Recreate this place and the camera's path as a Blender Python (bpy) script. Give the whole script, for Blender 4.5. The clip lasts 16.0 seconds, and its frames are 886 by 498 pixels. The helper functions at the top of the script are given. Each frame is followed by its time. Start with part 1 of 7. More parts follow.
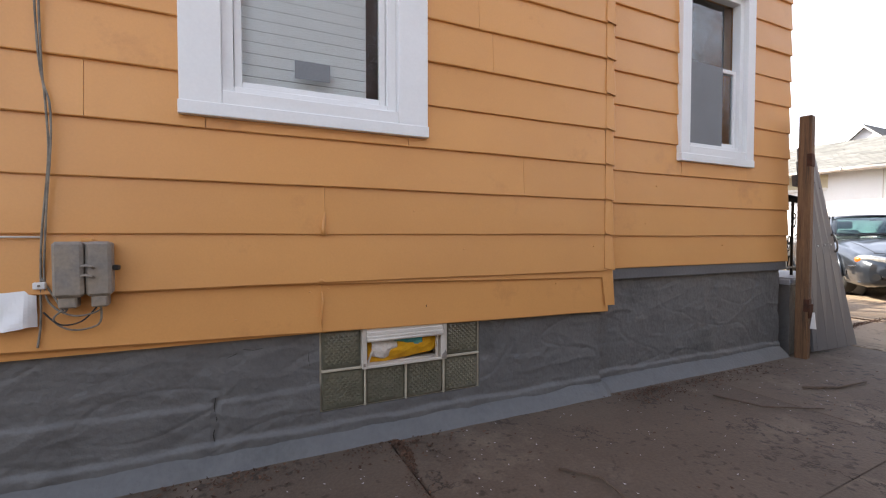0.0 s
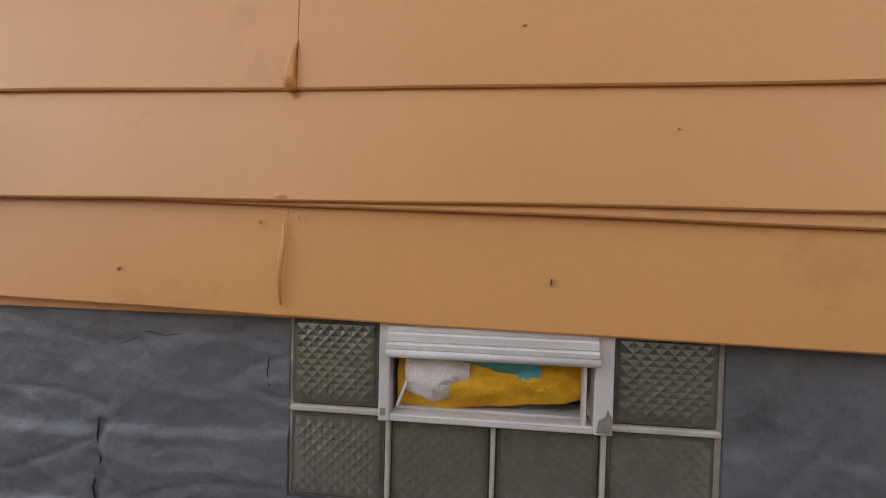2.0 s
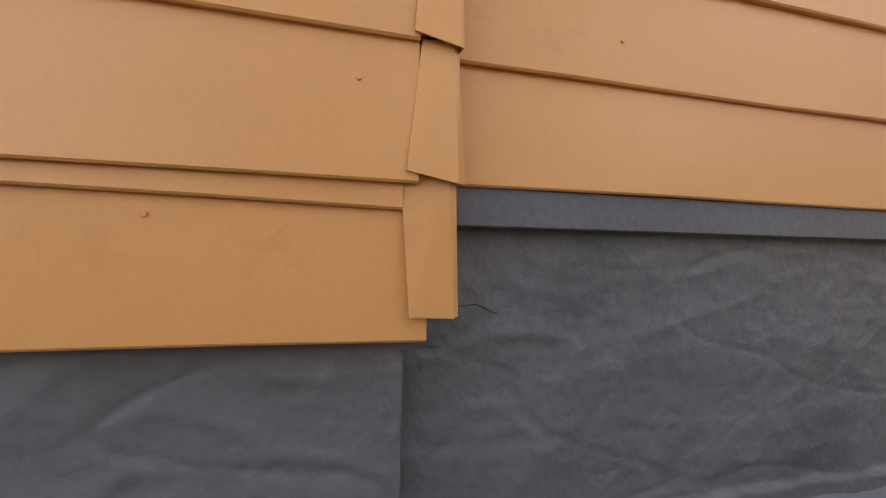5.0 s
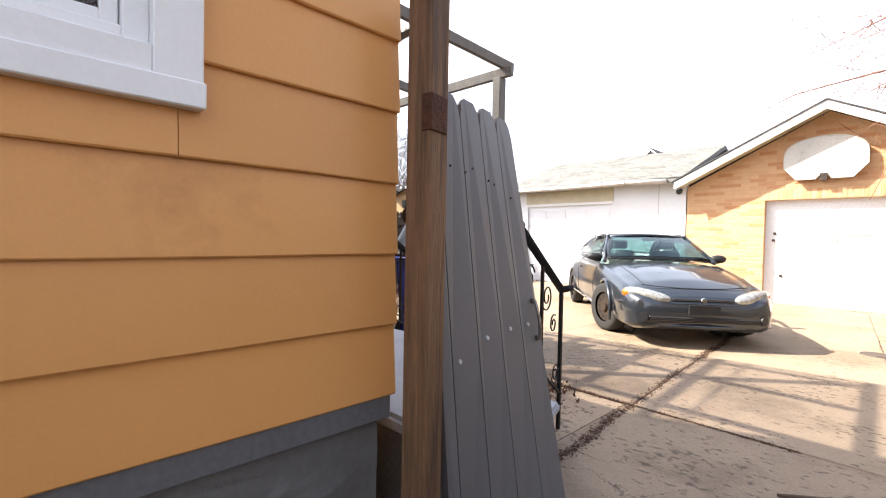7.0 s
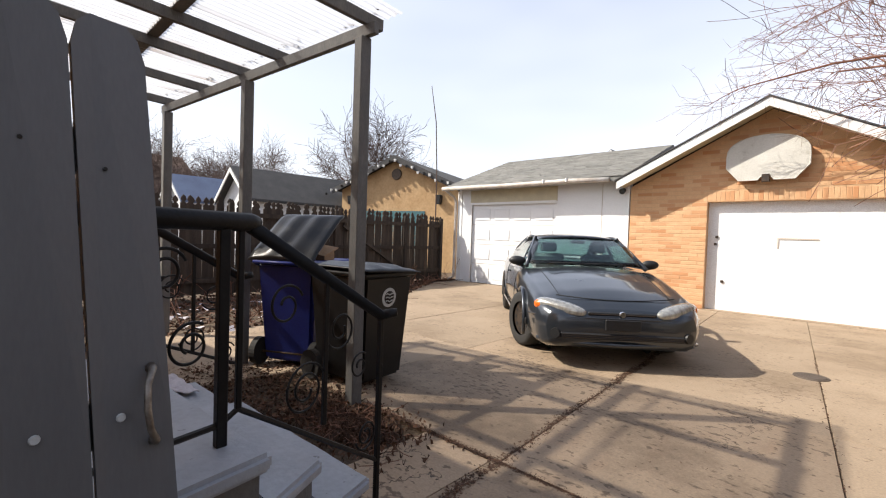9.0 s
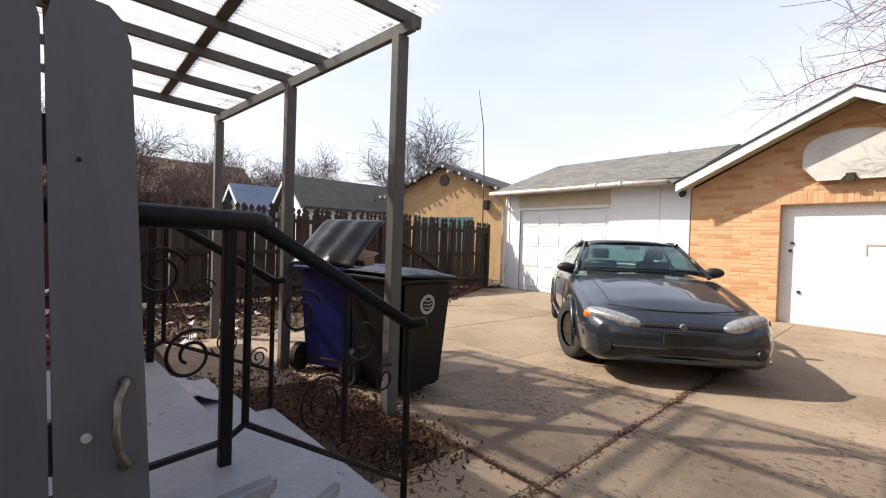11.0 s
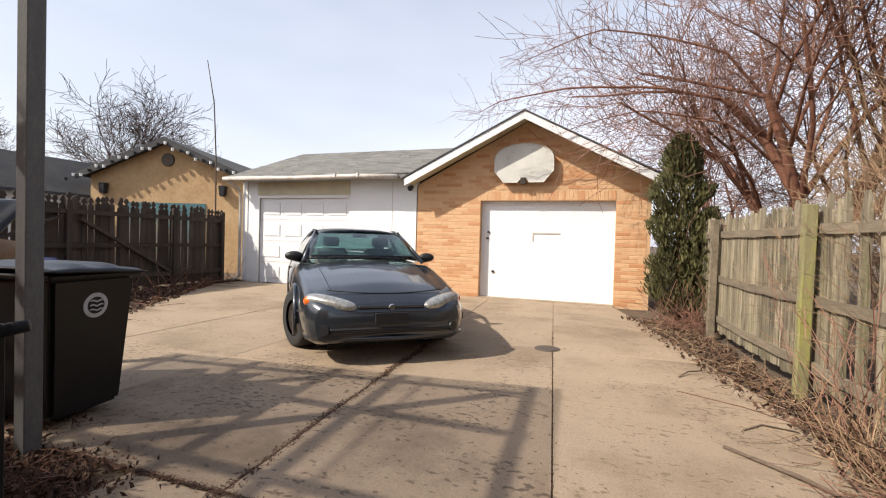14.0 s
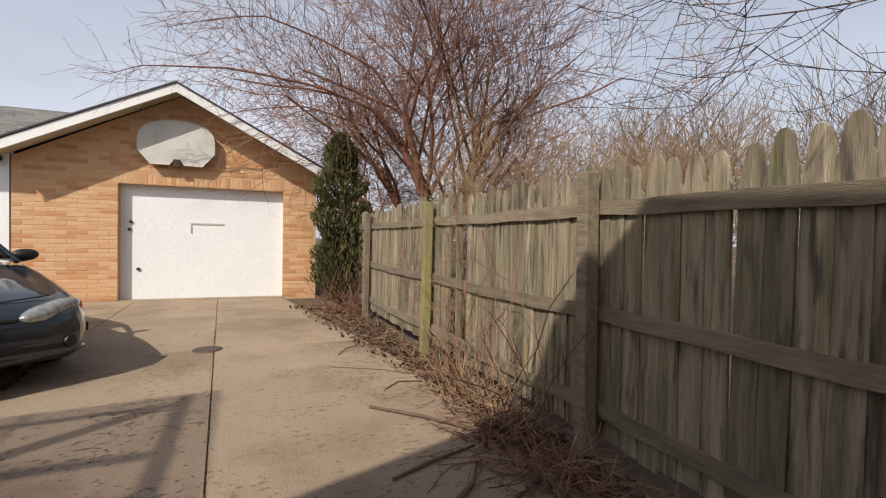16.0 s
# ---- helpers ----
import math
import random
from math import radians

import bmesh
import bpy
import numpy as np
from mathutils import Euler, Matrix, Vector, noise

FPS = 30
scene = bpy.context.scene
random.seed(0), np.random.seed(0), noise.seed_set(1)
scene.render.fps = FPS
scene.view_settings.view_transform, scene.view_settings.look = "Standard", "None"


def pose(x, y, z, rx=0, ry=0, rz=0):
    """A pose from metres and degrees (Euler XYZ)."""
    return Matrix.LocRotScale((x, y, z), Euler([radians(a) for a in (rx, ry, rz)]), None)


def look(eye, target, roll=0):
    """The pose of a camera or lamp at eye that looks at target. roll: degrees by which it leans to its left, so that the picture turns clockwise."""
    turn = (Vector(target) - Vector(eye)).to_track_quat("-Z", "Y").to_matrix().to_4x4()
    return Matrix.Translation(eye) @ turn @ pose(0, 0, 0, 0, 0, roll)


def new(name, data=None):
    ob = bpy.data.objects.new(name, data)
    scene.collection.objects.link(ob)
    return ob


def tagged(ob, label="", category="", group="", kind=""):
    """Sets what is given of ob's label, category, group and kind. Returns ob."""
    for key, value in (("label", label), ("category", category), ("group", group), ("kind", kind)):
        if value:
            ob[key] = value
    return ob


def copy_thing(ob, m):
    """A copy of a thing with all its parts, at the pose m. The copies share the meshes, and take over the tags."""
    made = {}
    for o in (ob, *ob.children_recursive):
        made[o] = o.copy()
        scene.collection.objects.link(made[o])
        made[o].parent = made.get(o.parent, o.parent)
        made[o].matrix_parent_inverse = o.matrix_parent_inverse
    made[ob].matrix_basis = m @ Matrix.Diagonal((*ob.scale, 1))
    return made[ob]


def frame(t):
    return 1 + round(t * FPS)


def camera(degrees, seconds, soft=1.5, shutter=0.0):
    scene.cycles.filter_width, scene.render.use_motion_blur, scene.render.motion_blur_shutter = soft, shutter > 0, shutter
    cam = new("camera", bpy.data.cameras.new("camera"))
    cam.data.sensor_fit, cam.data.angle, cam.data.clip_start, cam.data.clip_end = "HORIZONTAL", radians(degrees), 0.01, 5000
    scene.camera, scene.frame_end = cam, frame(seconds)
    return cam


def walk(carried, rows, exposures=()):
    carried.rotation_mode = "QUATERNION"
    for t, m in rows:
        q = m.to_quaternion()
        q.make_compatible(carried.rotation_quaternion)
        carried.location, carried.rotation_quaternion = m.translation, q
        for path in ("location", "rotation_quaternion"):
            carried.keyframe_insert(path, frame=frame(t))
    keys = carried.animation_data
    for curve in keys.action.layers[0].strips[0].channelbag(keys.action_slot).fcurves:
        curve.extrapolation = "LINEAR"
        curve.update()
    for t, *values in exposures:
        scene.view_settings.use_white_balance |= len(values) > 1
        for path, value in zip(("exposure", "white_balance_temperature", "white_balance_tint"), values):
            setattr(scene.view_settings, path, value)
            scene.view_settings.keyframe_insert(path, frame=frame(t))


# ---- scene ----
cam = camera(89.3, 16.0, soft=1.15)
PATH = [
    (0, (2.061, -0.371, 0.971), (0.256, 0.49, 0.911), -0.0),
    (0.5, (1.817, -0.148, 0.848), (-0.151, 0.206, 0.818), 0.4),
    (1, (1.463, 0.072, 0.839), (-0.521, 0.319, 0.785), 0.7),
    (1.5, (1.135, 0.278, 0.775), (-0.864, 0.238, 0.724), 0.9),
    (2, (0.852, 0.398, 0.701), (-1.136, 0.19, 0.642), 1.4),
    (2.5, (0.599, 0.445, 0.665), (-1.327, -0.088, 0.596), 1.4),
    (3, (0.495, 0.531, 0.651), (-1.292, -0.365, 0.588), 1.3),
    (3.5, (0.518, 0.755, 0.643), (-1.251, -0.177, 0.586), 1.7),
    (4, (0.594, 1.017, 0.598), (-1.211, 0.157, 0.553), 2.2),
    (4.2, (0.635, 1.097, 0.564), (-1.249, 0.428, 0.572), 2.3),
    (4.6, (0.671, 1.318, 0.595), (-1.328, 1.234, 0.607), 1.7),
    (5, (0.706, 1.548, 0.688), (-1.213, 2.104, 0.595), 1.8),
    (5.2, (0.746, 1.686, 0.681), (-1.076, 2.512, 0.679), 0.5),
    (6.3, (0.95, 2.45, 1.02), (-0.62, 3.68, 0.985), 0.9),
    (7.3, (1.074, 3.132, 1.279), (-0.346, 4.539, 1.229), 1.2),
    (7.5, (1.108, 3.27, 1.303), (-0.309, 4.68, 1.252), 1.3),
    (8, (1.093, 3.646, 1.324), (-0.317, 5.063, 1.264), 1.5),
    (8.5, (1.089, 3.953, 1.261), (-0.269, 5.42, 1.204), 1.5),
    (9, (1.043, 4.166, 1.275), (-0.311, 5.637, 1.22), 1.9),
    (9.5, (0.915, 4.285, 1.276), (-0.474, 5.723, 1.224), 1.9),
    (9.7, (0.894, 4.297, 1.286), (-0.553, 5.676, 1.229), 2.0),
    (11.8, (1.059, 4.409, 1.248), (-0.453, 5.718, 1.217), 1.9),
    (12, (1.079, 4.428, 1.25), (-0.375, 5.802, 1.217), 1.9),
    (12.5, (1.161, 4.431, 1.246), (-0.164, 5.929, 1.211), 1.8),
    (13, (1.25, 4.467, 1.235), (0.011, 6.036, 1.199), 1.8),
    (13.5, (1.262, 4.528, 1.257), (0.242, 6.247, 1.213), 2.0),
    (14, (1.255, 4.584, 1.238), (0.615, 6.478, 1.198), 1.6),
    (14.5, (1.281, 4.61, 1.233), (0.986, 6.588, 1.192), 1.4),
    (15, (1.322, 4.616, 1.237), (1.382, 6.615, 1.193), 1.2),
    (15.5, (1.351, 4.616, 1.234), (1.769, 6.572, 1.191), 1.0),
    (16, (1.352, 4.589, 1.219), (2.081, 6.451, 1.179), 1.1),
]
walk(cam, [(t, look(e, g, r)) for t, e, g, r in PATH],
     exposures=[(0, 1.76), (0.5, 1.9), (1.0, 2.05), (1.5, 2.1), (2.5, 1.79), (3.5, 2.02), (4.5, 2.08), (5.0, 2.2), (7.3, 1.70), (8.0, 1.16), (8.5, 0.95), (9.0, 0.75), (12.0, 0.74), (13.5, 0.66), (14.0, 0.58), (14.5, 0.40), (16, 0.10)])

# world: hazy spring sky and one sun
SUN_AZ, SUN_EL = 229.3, 41.4
world = bpy.data.worlds.new("sky")
scene.world = world
world.use_nodes = True
wn = world.node_tree.nodes
wl = world.node_tree.links
wbg = wn["Background"]
sky = wn.new("ShaderNodeTexSky")
sky.sky_type = "NISHITA"
sky.sun_disc = False
sky.sun_elevation = radians(SUN_EL)
sky.sun_rotation = radians(SUN_AZ)
sky.air_density = 1.2
sky.dust_density = 3.0
wtc = wn.new("ShaderNodeTexCoord")
wmap = wn.new("ShaderNodeMapping")
wmap.inputs["Scale"].default_value = (1.0, 1.0, 3.0)
wnoise = wn.new("ShaderNodeTexNoise")
wnoise.inputs["Scale"].default_value = 1.1
wnoise.inputs["Detail"].default_value = 3.0
wramp = wn.new("ShaderNodeMapRange")
wramp.inputs[1].default_value = 0.35
wramp.inputs[2].default_value = 0.75
wramp.inputs[3].default_value = 0.5
wramp.inputs[4].default_value = 0.85
# the haze is thickest low down and thins towards the zenith
wsep = wn.new("ShaderNodeSeparateXYZ")
whigh = wn.new("ShaderNodeMapRange")
whigh.inputs[1].default_value = 0.30
whigh.inputs[2].default_value = 0.85
whigh.inputs[3].default_value = 1.0
whigh.inputs[4].default_value = 0.18
wthin = wn.new("ShaderNodeMath")
wthin.operation = "MULTIPLY"
wl.new(wtc.outputs["Generated"], wsep.inputs[0])
wl.new(wsep.outputs["Z"], whigh.inputs[0])
wl.new(wramp.outputs[0], wthin.inputs[0])
wl.new(whigh.outputs[0], wthin.inputs[1])
wmix = wn.new("ShaderNodeMix")
wmix.data_type = "RGBA"
wmix.inputs["B"].default_value = (8.5, 8.7, 9.8, 1.0)
wl.new(wtc.outputs["Generated"], wmap.inputs["Vector"])
wl.new(wmap.outputs["Vector"], wnoise.inputs["Vector"])
wl.new(wnoise.outputs["Fac"], wramp.inputs[0])
wl.new(wthin.outputs[0], wmix.inputs["Factor"])
wl.new(sky.outputs["Color"], wmix.inputs["A"])
wl.new(wmix.outputs["Result"], wbg.inputs["Color"])
wbg.inputs["Strength"].default_value = 0.097
sun_data = bpy.data.lights.new("sun", "SUN")
sun_data.energy = 4.3
sun_data.angle = radians(0.6)
sun_data.color = (1.0, 0.93, 0.82)
sun = new("sun", sun_data)
sun.matrix_world = look((-12, -9, 12), (-12 + 0.86, -9 + 0.74, 12 - 1.0))

# ---- mesh helpers ----
BASE = {}


def thing(name, label, category, at=None, group="", kind=""):
    ob = new(name)
    m = at if at is not None else Matrix.Identity(4)
    if not isinstance(m, Matrix):
        m = Matrix.Translation(m)
    ob.matrix_world = m
    BASE[ob] = m
    return tagged(ob, label, category, group, kind)


def link_mesh(name, bm, material, smooth=False):
    me = bpy.data.meshes.new(name)
    bm.to_mesh(me)
    bm.free()
    me.materials.append(material)
    if smooth:
        for p in me.polygons:
            p.use_smooth = True
    return me


def part(name, bm, material, parent, label="", smooth=False):
    """One mesh object under a thing or a part; the geometry is in the thing's own frame."""
    ob = new(name, link_mesh(name, bm, material, smooth))
    ob.parent = parent
    return tagged(ob, label)


def solo(name, bm, material, label, category, kind="", group="", smooth=False):
    ob = new(name, link_mesh(name, bm, material, smooth))
    return tagged(ob, label, category, group, kind)


def piece(name, me, parent, m):
    ob = new(name, me)
    ob.parent = parent
    ob.matrix_local = m
    return ob


def box(bm, lo, hi, bevel=0.0, m=None):
    r = bmesh.ops.create_cube(bm, size=1.0)
    vs = r["verts"]
    c = [(a + b) / 2 for a, b in zip(lo, hi)]
    s = [abs(b - a) for a, b in zip(lo, hi)]
    for v in vs:
        v.co = Vector((c[0] + v.co.x * s[0], c[1] + v.co.y * s[1], c[2] + v.co.z * s[2]))
    if bevel > 0:
        es = list({e for v in vs for e in v.link_edges})
        out = bmesh.ops.bevel(bm, geom=es, offset=bevel, segments=1, affect="EDGES")
        vs = list({v for f in out["faces"] for v in f.verts} | {v for v in vs if v.is_valid})
    if m is not None:
        bmesh.ops.transform(bm, matrix=m, verts=[v for v in vs if v.is_valid])
    return bm


def bx(lo, hi, bevel=0.0, m=None):
    return box(bmesh.new(), lo, hi, bevel, m)


def tube(bm, pts, radii, sides=8, cap=True):
    """A round tube along points; radii is one number or one for each point."""
    pts = [Vector(p) for p in pts]
    if not isinstance(radii, (list, tuple)):
        radii = [radii] * len(pts)
    rings = []
    side = None
    for i, p in enumerate(pts):
        d = (pts[min(i + 1, len(pts) - 1)] - pts[max(i - 1, 0)]).normalized()
        if side is None:
            side = d.orthogonal().normalized()
        side = (side - d * side.dot(d)).normalized()
        up = d.cross(side)
        rings.append([bm.verts.new(p + (side * math.cos(a) + up * math.sin(a)) * radii[i])
                      for a in (2 * math.pi * k / sides for k in range(sides))])
    for a, b in zip(rings, rings[1:]):
        for k in range(sides):
            bm.faces.new((a[k], a[(k + 1) % sides], b[(k + 1) % sides], b[k]))
    if cap:
        bm.faces.new(rings[0][::-1])
        bm.faces.new(rings[-1])
    return bm


def tb(pts, r, sides=8):
    return tube(bmesh.new(), pts, r, sides)


def disc_solid(bm, centre, axis, r0, r1, depth, sides=24):
    """A short cylinder or ring-stepped disc along an axis."""
    c, a = Vector(centre), Vector(axis).normalized()
    return tube(bm, [c - a * depth / 2, c + a * depth / 2], [r0, r1], sides)


def prism(bm, outline, y0, y1, axis="y"):
    """An outline of (x, z) pushed from y0 to y1 (or of (y, z) along x)."""
    def P(u, v, w):
        return (u, w, v) if axis == "y" else (w, u, v)
    a = [bm.verts.new(P(u, v, y0)) for u, v in outline]
    b = [bm.verts.new(P(u, v, y1)) for u, v in outline]
    n = len(outline)
    bm.faces.new(a)
    bm.faces.new(b[::-1])
    for i in range(n):
        bm.faces.new((a[i], b[i], b[(i + 1) % n], a[(i + 1) % n]))
    bmesh.ops.recalc_face_normals(bm, faces=bm.faces[:])
    return bm


def grid(bm, nu, nv, f):
    vs = [[bm.verts.new(f(i / nu, j / nv)) for j in range(nv + 1)] for i in range(nu + 1)]
    for i in range(nu):
        for j in range(nv):
            bm.faces.new((vs[i][j], vs[i + 1][j], vs[i + 1][j + 1], vs[i][j + 1]))
    return bm


def shell(bm, thick):
    """Gives an open sheet a second skin and a rim, with all faces turned outwards."""
    bm.normal_update()
    faces = bm.faces[:]
    rim = [e for e in bm.edges if e.is_boundary]
    twin = {v: bm.verts.new(v.co - v.normal * thick) for v in bm.verts[:]}
    for f in faces:
        bm.faces.new([twin[v] for v in reversed(f.verts)])
    for e in rim:
        a, b = e.verts
        bm.faces.new((a, b, twin[b], twin[a]))
    bmesh.ops.recalc_face_normals(bm, faces=bm.faces[:])
    if bm.calc_volume(signed=True) < 0:
        bmesh.ops.reverse_faces(bm, faces=bm.faces[:])
    return bm


def mesh_from(name, verts, faces, material, smooth=False):
    me = bpy.data.meshes.new(name)
    me.from_pydata(verts, [], faces)
    me.materials.append(material)
    if smooth:
        for p in me.polygons:
            p.use_smooth = True
    return me


# ---- materials ----
def mat(name, a, b, rough=0.7, scale=2.0, grain=60.0, bump=0.15, metal=0.0, stretch=(1, 1, 1), vary=0.0,
        island=0.0, stain=None, spec=0.5, coat=0.0, transmission=0.0, local=False, ior=1.45, dist=0.01, gamp=0.14):
    m = bpy.data.materials.new(name)
    m.use_nodes = True
    n, l = m.node_tree.nodes, m.node_tree.links
    p = n["Principled BSDF"]
    if local:
        pos = n.new("ShaderNodeTexCoord").outputs["Object"]
    else:
        pos = n.new("ShaderNodeNewGeometry").outputs["Position"]
    mp = n.new("ShaderNodeMapping")
    mp.inputs["Scale"].default_value = stretch
    l.new(pos, mp.inputs["Vector"])
    vec = mp.outputs["Vector"]
    if vary or local:
        oi = n.new("ShaderNodeObjectInfo")
        add = n.new("ShaderNodeVectorMath")
        add.operation = "ADD"
        mul = n.new("ShaderNodeMath")
        mul.operation = "MULTIPLY"
        mul.inputs[1].default_value = 37.0
        l.new(oi.outputs["Random"], mul.inputs[0])
        l.new(mul.outputs[0], add.inputs[1])
        l.new(vec, add.inputs[0])
        vec = add.outputs[0]
    n1 = n.new("ShaderNodeTexNoise")
    n1.inputs["Scale"].default_value = scale
    n1.inputs["Detail"].default_value = 6.0
    n1.inputs["Roughness"].default_value = 0.62
    n2 = n.new("ShaderNodeTexNoise")
    n2.inputs["Scale"].default_value = grain
    n2.inputs["Detail"].default_value = 4.0
    l.new(vec, n1.inputs["Vector"])
    l.new(vec, n2.inputs["Vector"])
    mr = n.new("ShaderNodeMapRange")
    mr.inputs[1].default_value, mr.inputs[2].default_value = 0.3, 0.7
    l.new(n1.outputs["Fac"], mr.inputs[0])
    mix = n.new("ShaderNodeMix")
    mix.data_type = "RGBA"
    mix.inputs["A"].default_value = (*a, 1)
    mix.inputs["B"].default_value = (*b, 1)
    l.new(mr.outputs[0], mix.inputs["Factor"])
    col = mix.outputs["Result"]
    if stain:
        sc, ss, lo, hi = stain
        n3 = n.new("ShaderNodeTexNoise")
        n3.inputs["Scale"].default_value = ss
        n3.inputs["Detail"].default_value = 8.0
        n3.inputs["Roughness"].default_value = 0.7
        l.new(vec, n3.inputs["Vector"])
        sr = n.new("ShaderNodeMapRange")
        sr.inputs[1].default_value, sr.inputs[2].default_value = lo, hi
        l.new(n3.outputs["Fac"], sr.inputs[0])
        mx = n.new("ShaderNodeMix")
        mx.data_type = "RGBA"
        mx.inputs["B"].default_value = (*sc, 1)
        l.new(sr.outputs[0], mx.inputs["Factor"])
        l.new(col, mx.inputs["A"])
        col = mx.outputs["Result"]
    hsv = n.new("ShaderNodeHueSaturation")
    gr = n.new("ShaderNodeMapRange")
    gr.inputs[1].default_value, gr.inputs[2].default_value = 0.25, 0.75
    gr.inputs[3].default_value, gr.inputs[4].default_value = 1 - gamp, 1 + gamp
    l.new(n2.outputs["Fac"], gr.inputs[0])
    val = gr.outputs[0]
    if vary or island:
        src = n.new("ShaderNodeNewGeometry").outputs["Random Per Island"] if island else n.new("ShaderNodeObjectInfo").outputs["Random"]
        k = island or vary
        vr = n.new("ShaderNodeMapRange")
        vr.inputs[3].default_value, vr.inputs[4].default_value = 1 - k, 1 + k
        l.new(src, vr.inputs[0])
        mm = n.new("ShaderNodeMath")
        mm.operation = "MULTIPLY"
        l.new(val, mm.inputs[0])
        l.new(vr.outputs[0], mm.inputs[1])
        val = mm.outputs[0]
    l.new(col, hsv.inputs["Color"])
    l.new(val, hsv.inputs["Value"])
    l.new(hsv.outputs["Color"], p.inputs["Base Color"])
    rr = n.new("ShaderNodeMapRange")
    rr.inputs[3].default_value, rr.inputs[4].default_value = max(rough - 0.1, 0.02), min(rough + 0.1, 1)
    l.new(n1.outputs["Fac"], rr.inputs[0])
    l.new(rr.outputs[0], p.inputs["Roughness"])
    p.inputs["Metallic"].default_value = metal
    p.inputs["Specular IOR Level"].default_value = spec
    p.inputs["Coat Weight"].default_value = coat
    p.inputs["Coat Roughness"].default_value = 0.06
    p.inputs["Transmission Weight"].default_value = transmission
    p.inputs["IOR"].default_value = ior
    if bump > 0:
        ad = n.new("ShaderNodeMath")
        ad.operation = "ADD"
        l.new(n1.outputs["Fac"], ad.inputs[0])
        l.new(n2.outputs["Fac"], ad.inputs[1])
        bp = n.new("ShaderNodeBump")
        bp.inputs["Strength"].default_value = bump
        bp.inputs["Distance"].default_value = dist
        l.new(ad.outputs[0], bp.inputs["Height"])
        l.new(bp.outputs["Normal"], p.inputs["Normal"])
    return m


M_SIDING = mat("painted siding", (0.69, 0.337, 0.107), (0.635, 0.304, 0.097), 0.36, 1.1, 120, 0.03, vary=0.02, gamp=0.025,
               stain=((0.47, 0.21, 0.07), 1.7, 0.60, 0.80))
M_FOUND = mat("grey painted masonry", (0.126, 0.124, 0.121), (0.147, 0.145, 0.141), 0.5, 9.0, 45, 0.7, dist=0.006, gamp=0.07,
              stain=((0.088, 0.090, 0.086), 1.8, 0.56, 0.74))
M_BAND = mat("grey painted board", (0.115, 0.115, 0.118), (0.14, 0.14, 0.143), 0.5, 3, 60, 0.1)
M_WHITE = mat("white trim paint", (0.80, 0.80, 0.79), (0.76, 0.76, 0.75), 0.4, 4, 80, 0.04, gamp=0.02, stain=((0.62, 0.60, 0.56), 3, 0.66, 0.82))
M_OLDWHITE = mat("worn white paint", (0.66, 0.61, 0.54), (0.55, 0.50, 0.43), 0.45, 9, 120, 0.1, gamp=0.04, stain=((0.36, 0.29, 0.22), 14, 0.64, 0.74))
M_MORTAR = mat("pale block joint", (0.52, 0.47, 0.36), (0.42, 0.37, 0.28), 0.8, 14, 120, 0.3)
M_BLOCK = mat("patterned block glass", (0.20, 0.195, 0.14), (0.15, 0.147, 0.105), 0.12, 6, 40, 0.02, spec=0.8, transmission=0.35, ior=1.5)
# near-black colour that stands for the shade inside hollows, holes and cracks
M_DARK = mat("near-black for unlit hollows", (0.015, 0.014, 0.012), (0.03, 0.027, 0.023), 0.9, 3, 30, 0.1)
M_YELLOW = mat("yellow cloth", (0.86, 0.47, 0.015), (0.66, 0.32, 0.01), 0.8, 20, 260, 0.3)
M_TEAL = mat("teal printed cloth", (0.015, 0.27, 0.30), (0.16, 0.42, 0.38), 0.8, 14, 260, 0.3)
M_LINEN = mat("off-white cloth", (0.76, 0.70, 0.63), (0.66, 0.59, 0.52), 0.85, 10, 240, 0.3)
M_BLIND = mat("white blind", (0.86, 0.87, 0.87), (0.82, 0.83, 0.83), 0.5, 3, 50, 0.03, gamp=0.02)
M_GREYPLASTIC = mat("grey weathered plastic", (0.21, 0.195, 0.18), (0.32, 0.26, 0.19), 0.55, 9, 70, 0.1)
M_CABLE = mat("grey cable sheath", (0.10, 0.085, 0.07), (0.30, 0.27, 0.22), 0.6, 20, 90, 0.1)
M_WOODPOST = mat("brown stained timber", (0.105, 0.052, 0.024), (0.24, 0.128, 0.06), 0.7, 5, 40, 0.6, stretch=(7, 7, 0.4), stain=((0.05, 0.028, 0.017), 3, 0.5, 0.64))
M_RUST = mat("rusty hinge iron", (0.11, 0.04, 0.02), (0.06, 0.03, 0.02), 0.8, 25, 120, 0.5, metal=0.4)
M_GREYGATE = mat("grey painted picket", (0.122, 0.121, 0.124), (0.136, 0.135, 0.138), 0.5, 3, 50, 0.05, stretch=(3, 3, 0.5), vary=0.03, gamp=0.05,
                 stain=((0.22, 0.2, 0.17), 9, 0.68, 0.74))
M_CONC = mat("driveway concrete", (0.345, 0.263, 0.184), (0.275, 0.207, 0.143), 0.85, 0.9, 70, 0.4, vary=0.05,
             stain=((0.20, 0.145, 0.095), 0.7, 0.5, 0.68))
# darker copy of the driveway concrete; the house's shade is put into its colour
M_CONCDARK = mat("concrete darkened for house shade", (0.135, 0.098, 0.070), (0.10, 0.073, 0.053), 0.75, 1.1, 70, 0.45, vary=0.04,
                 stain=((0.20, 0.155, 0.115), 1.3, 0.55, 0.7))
M_CONCMID = mat("stained brown concrete", (0.37, 0.275, 0.188), (0.295, 0.217, 0.145), 0.8, 0.9, 70, 0.4, vary=0.04,
                stain=((0.18, 0.132, 0.09), 0.9, 0.5, 0.68))
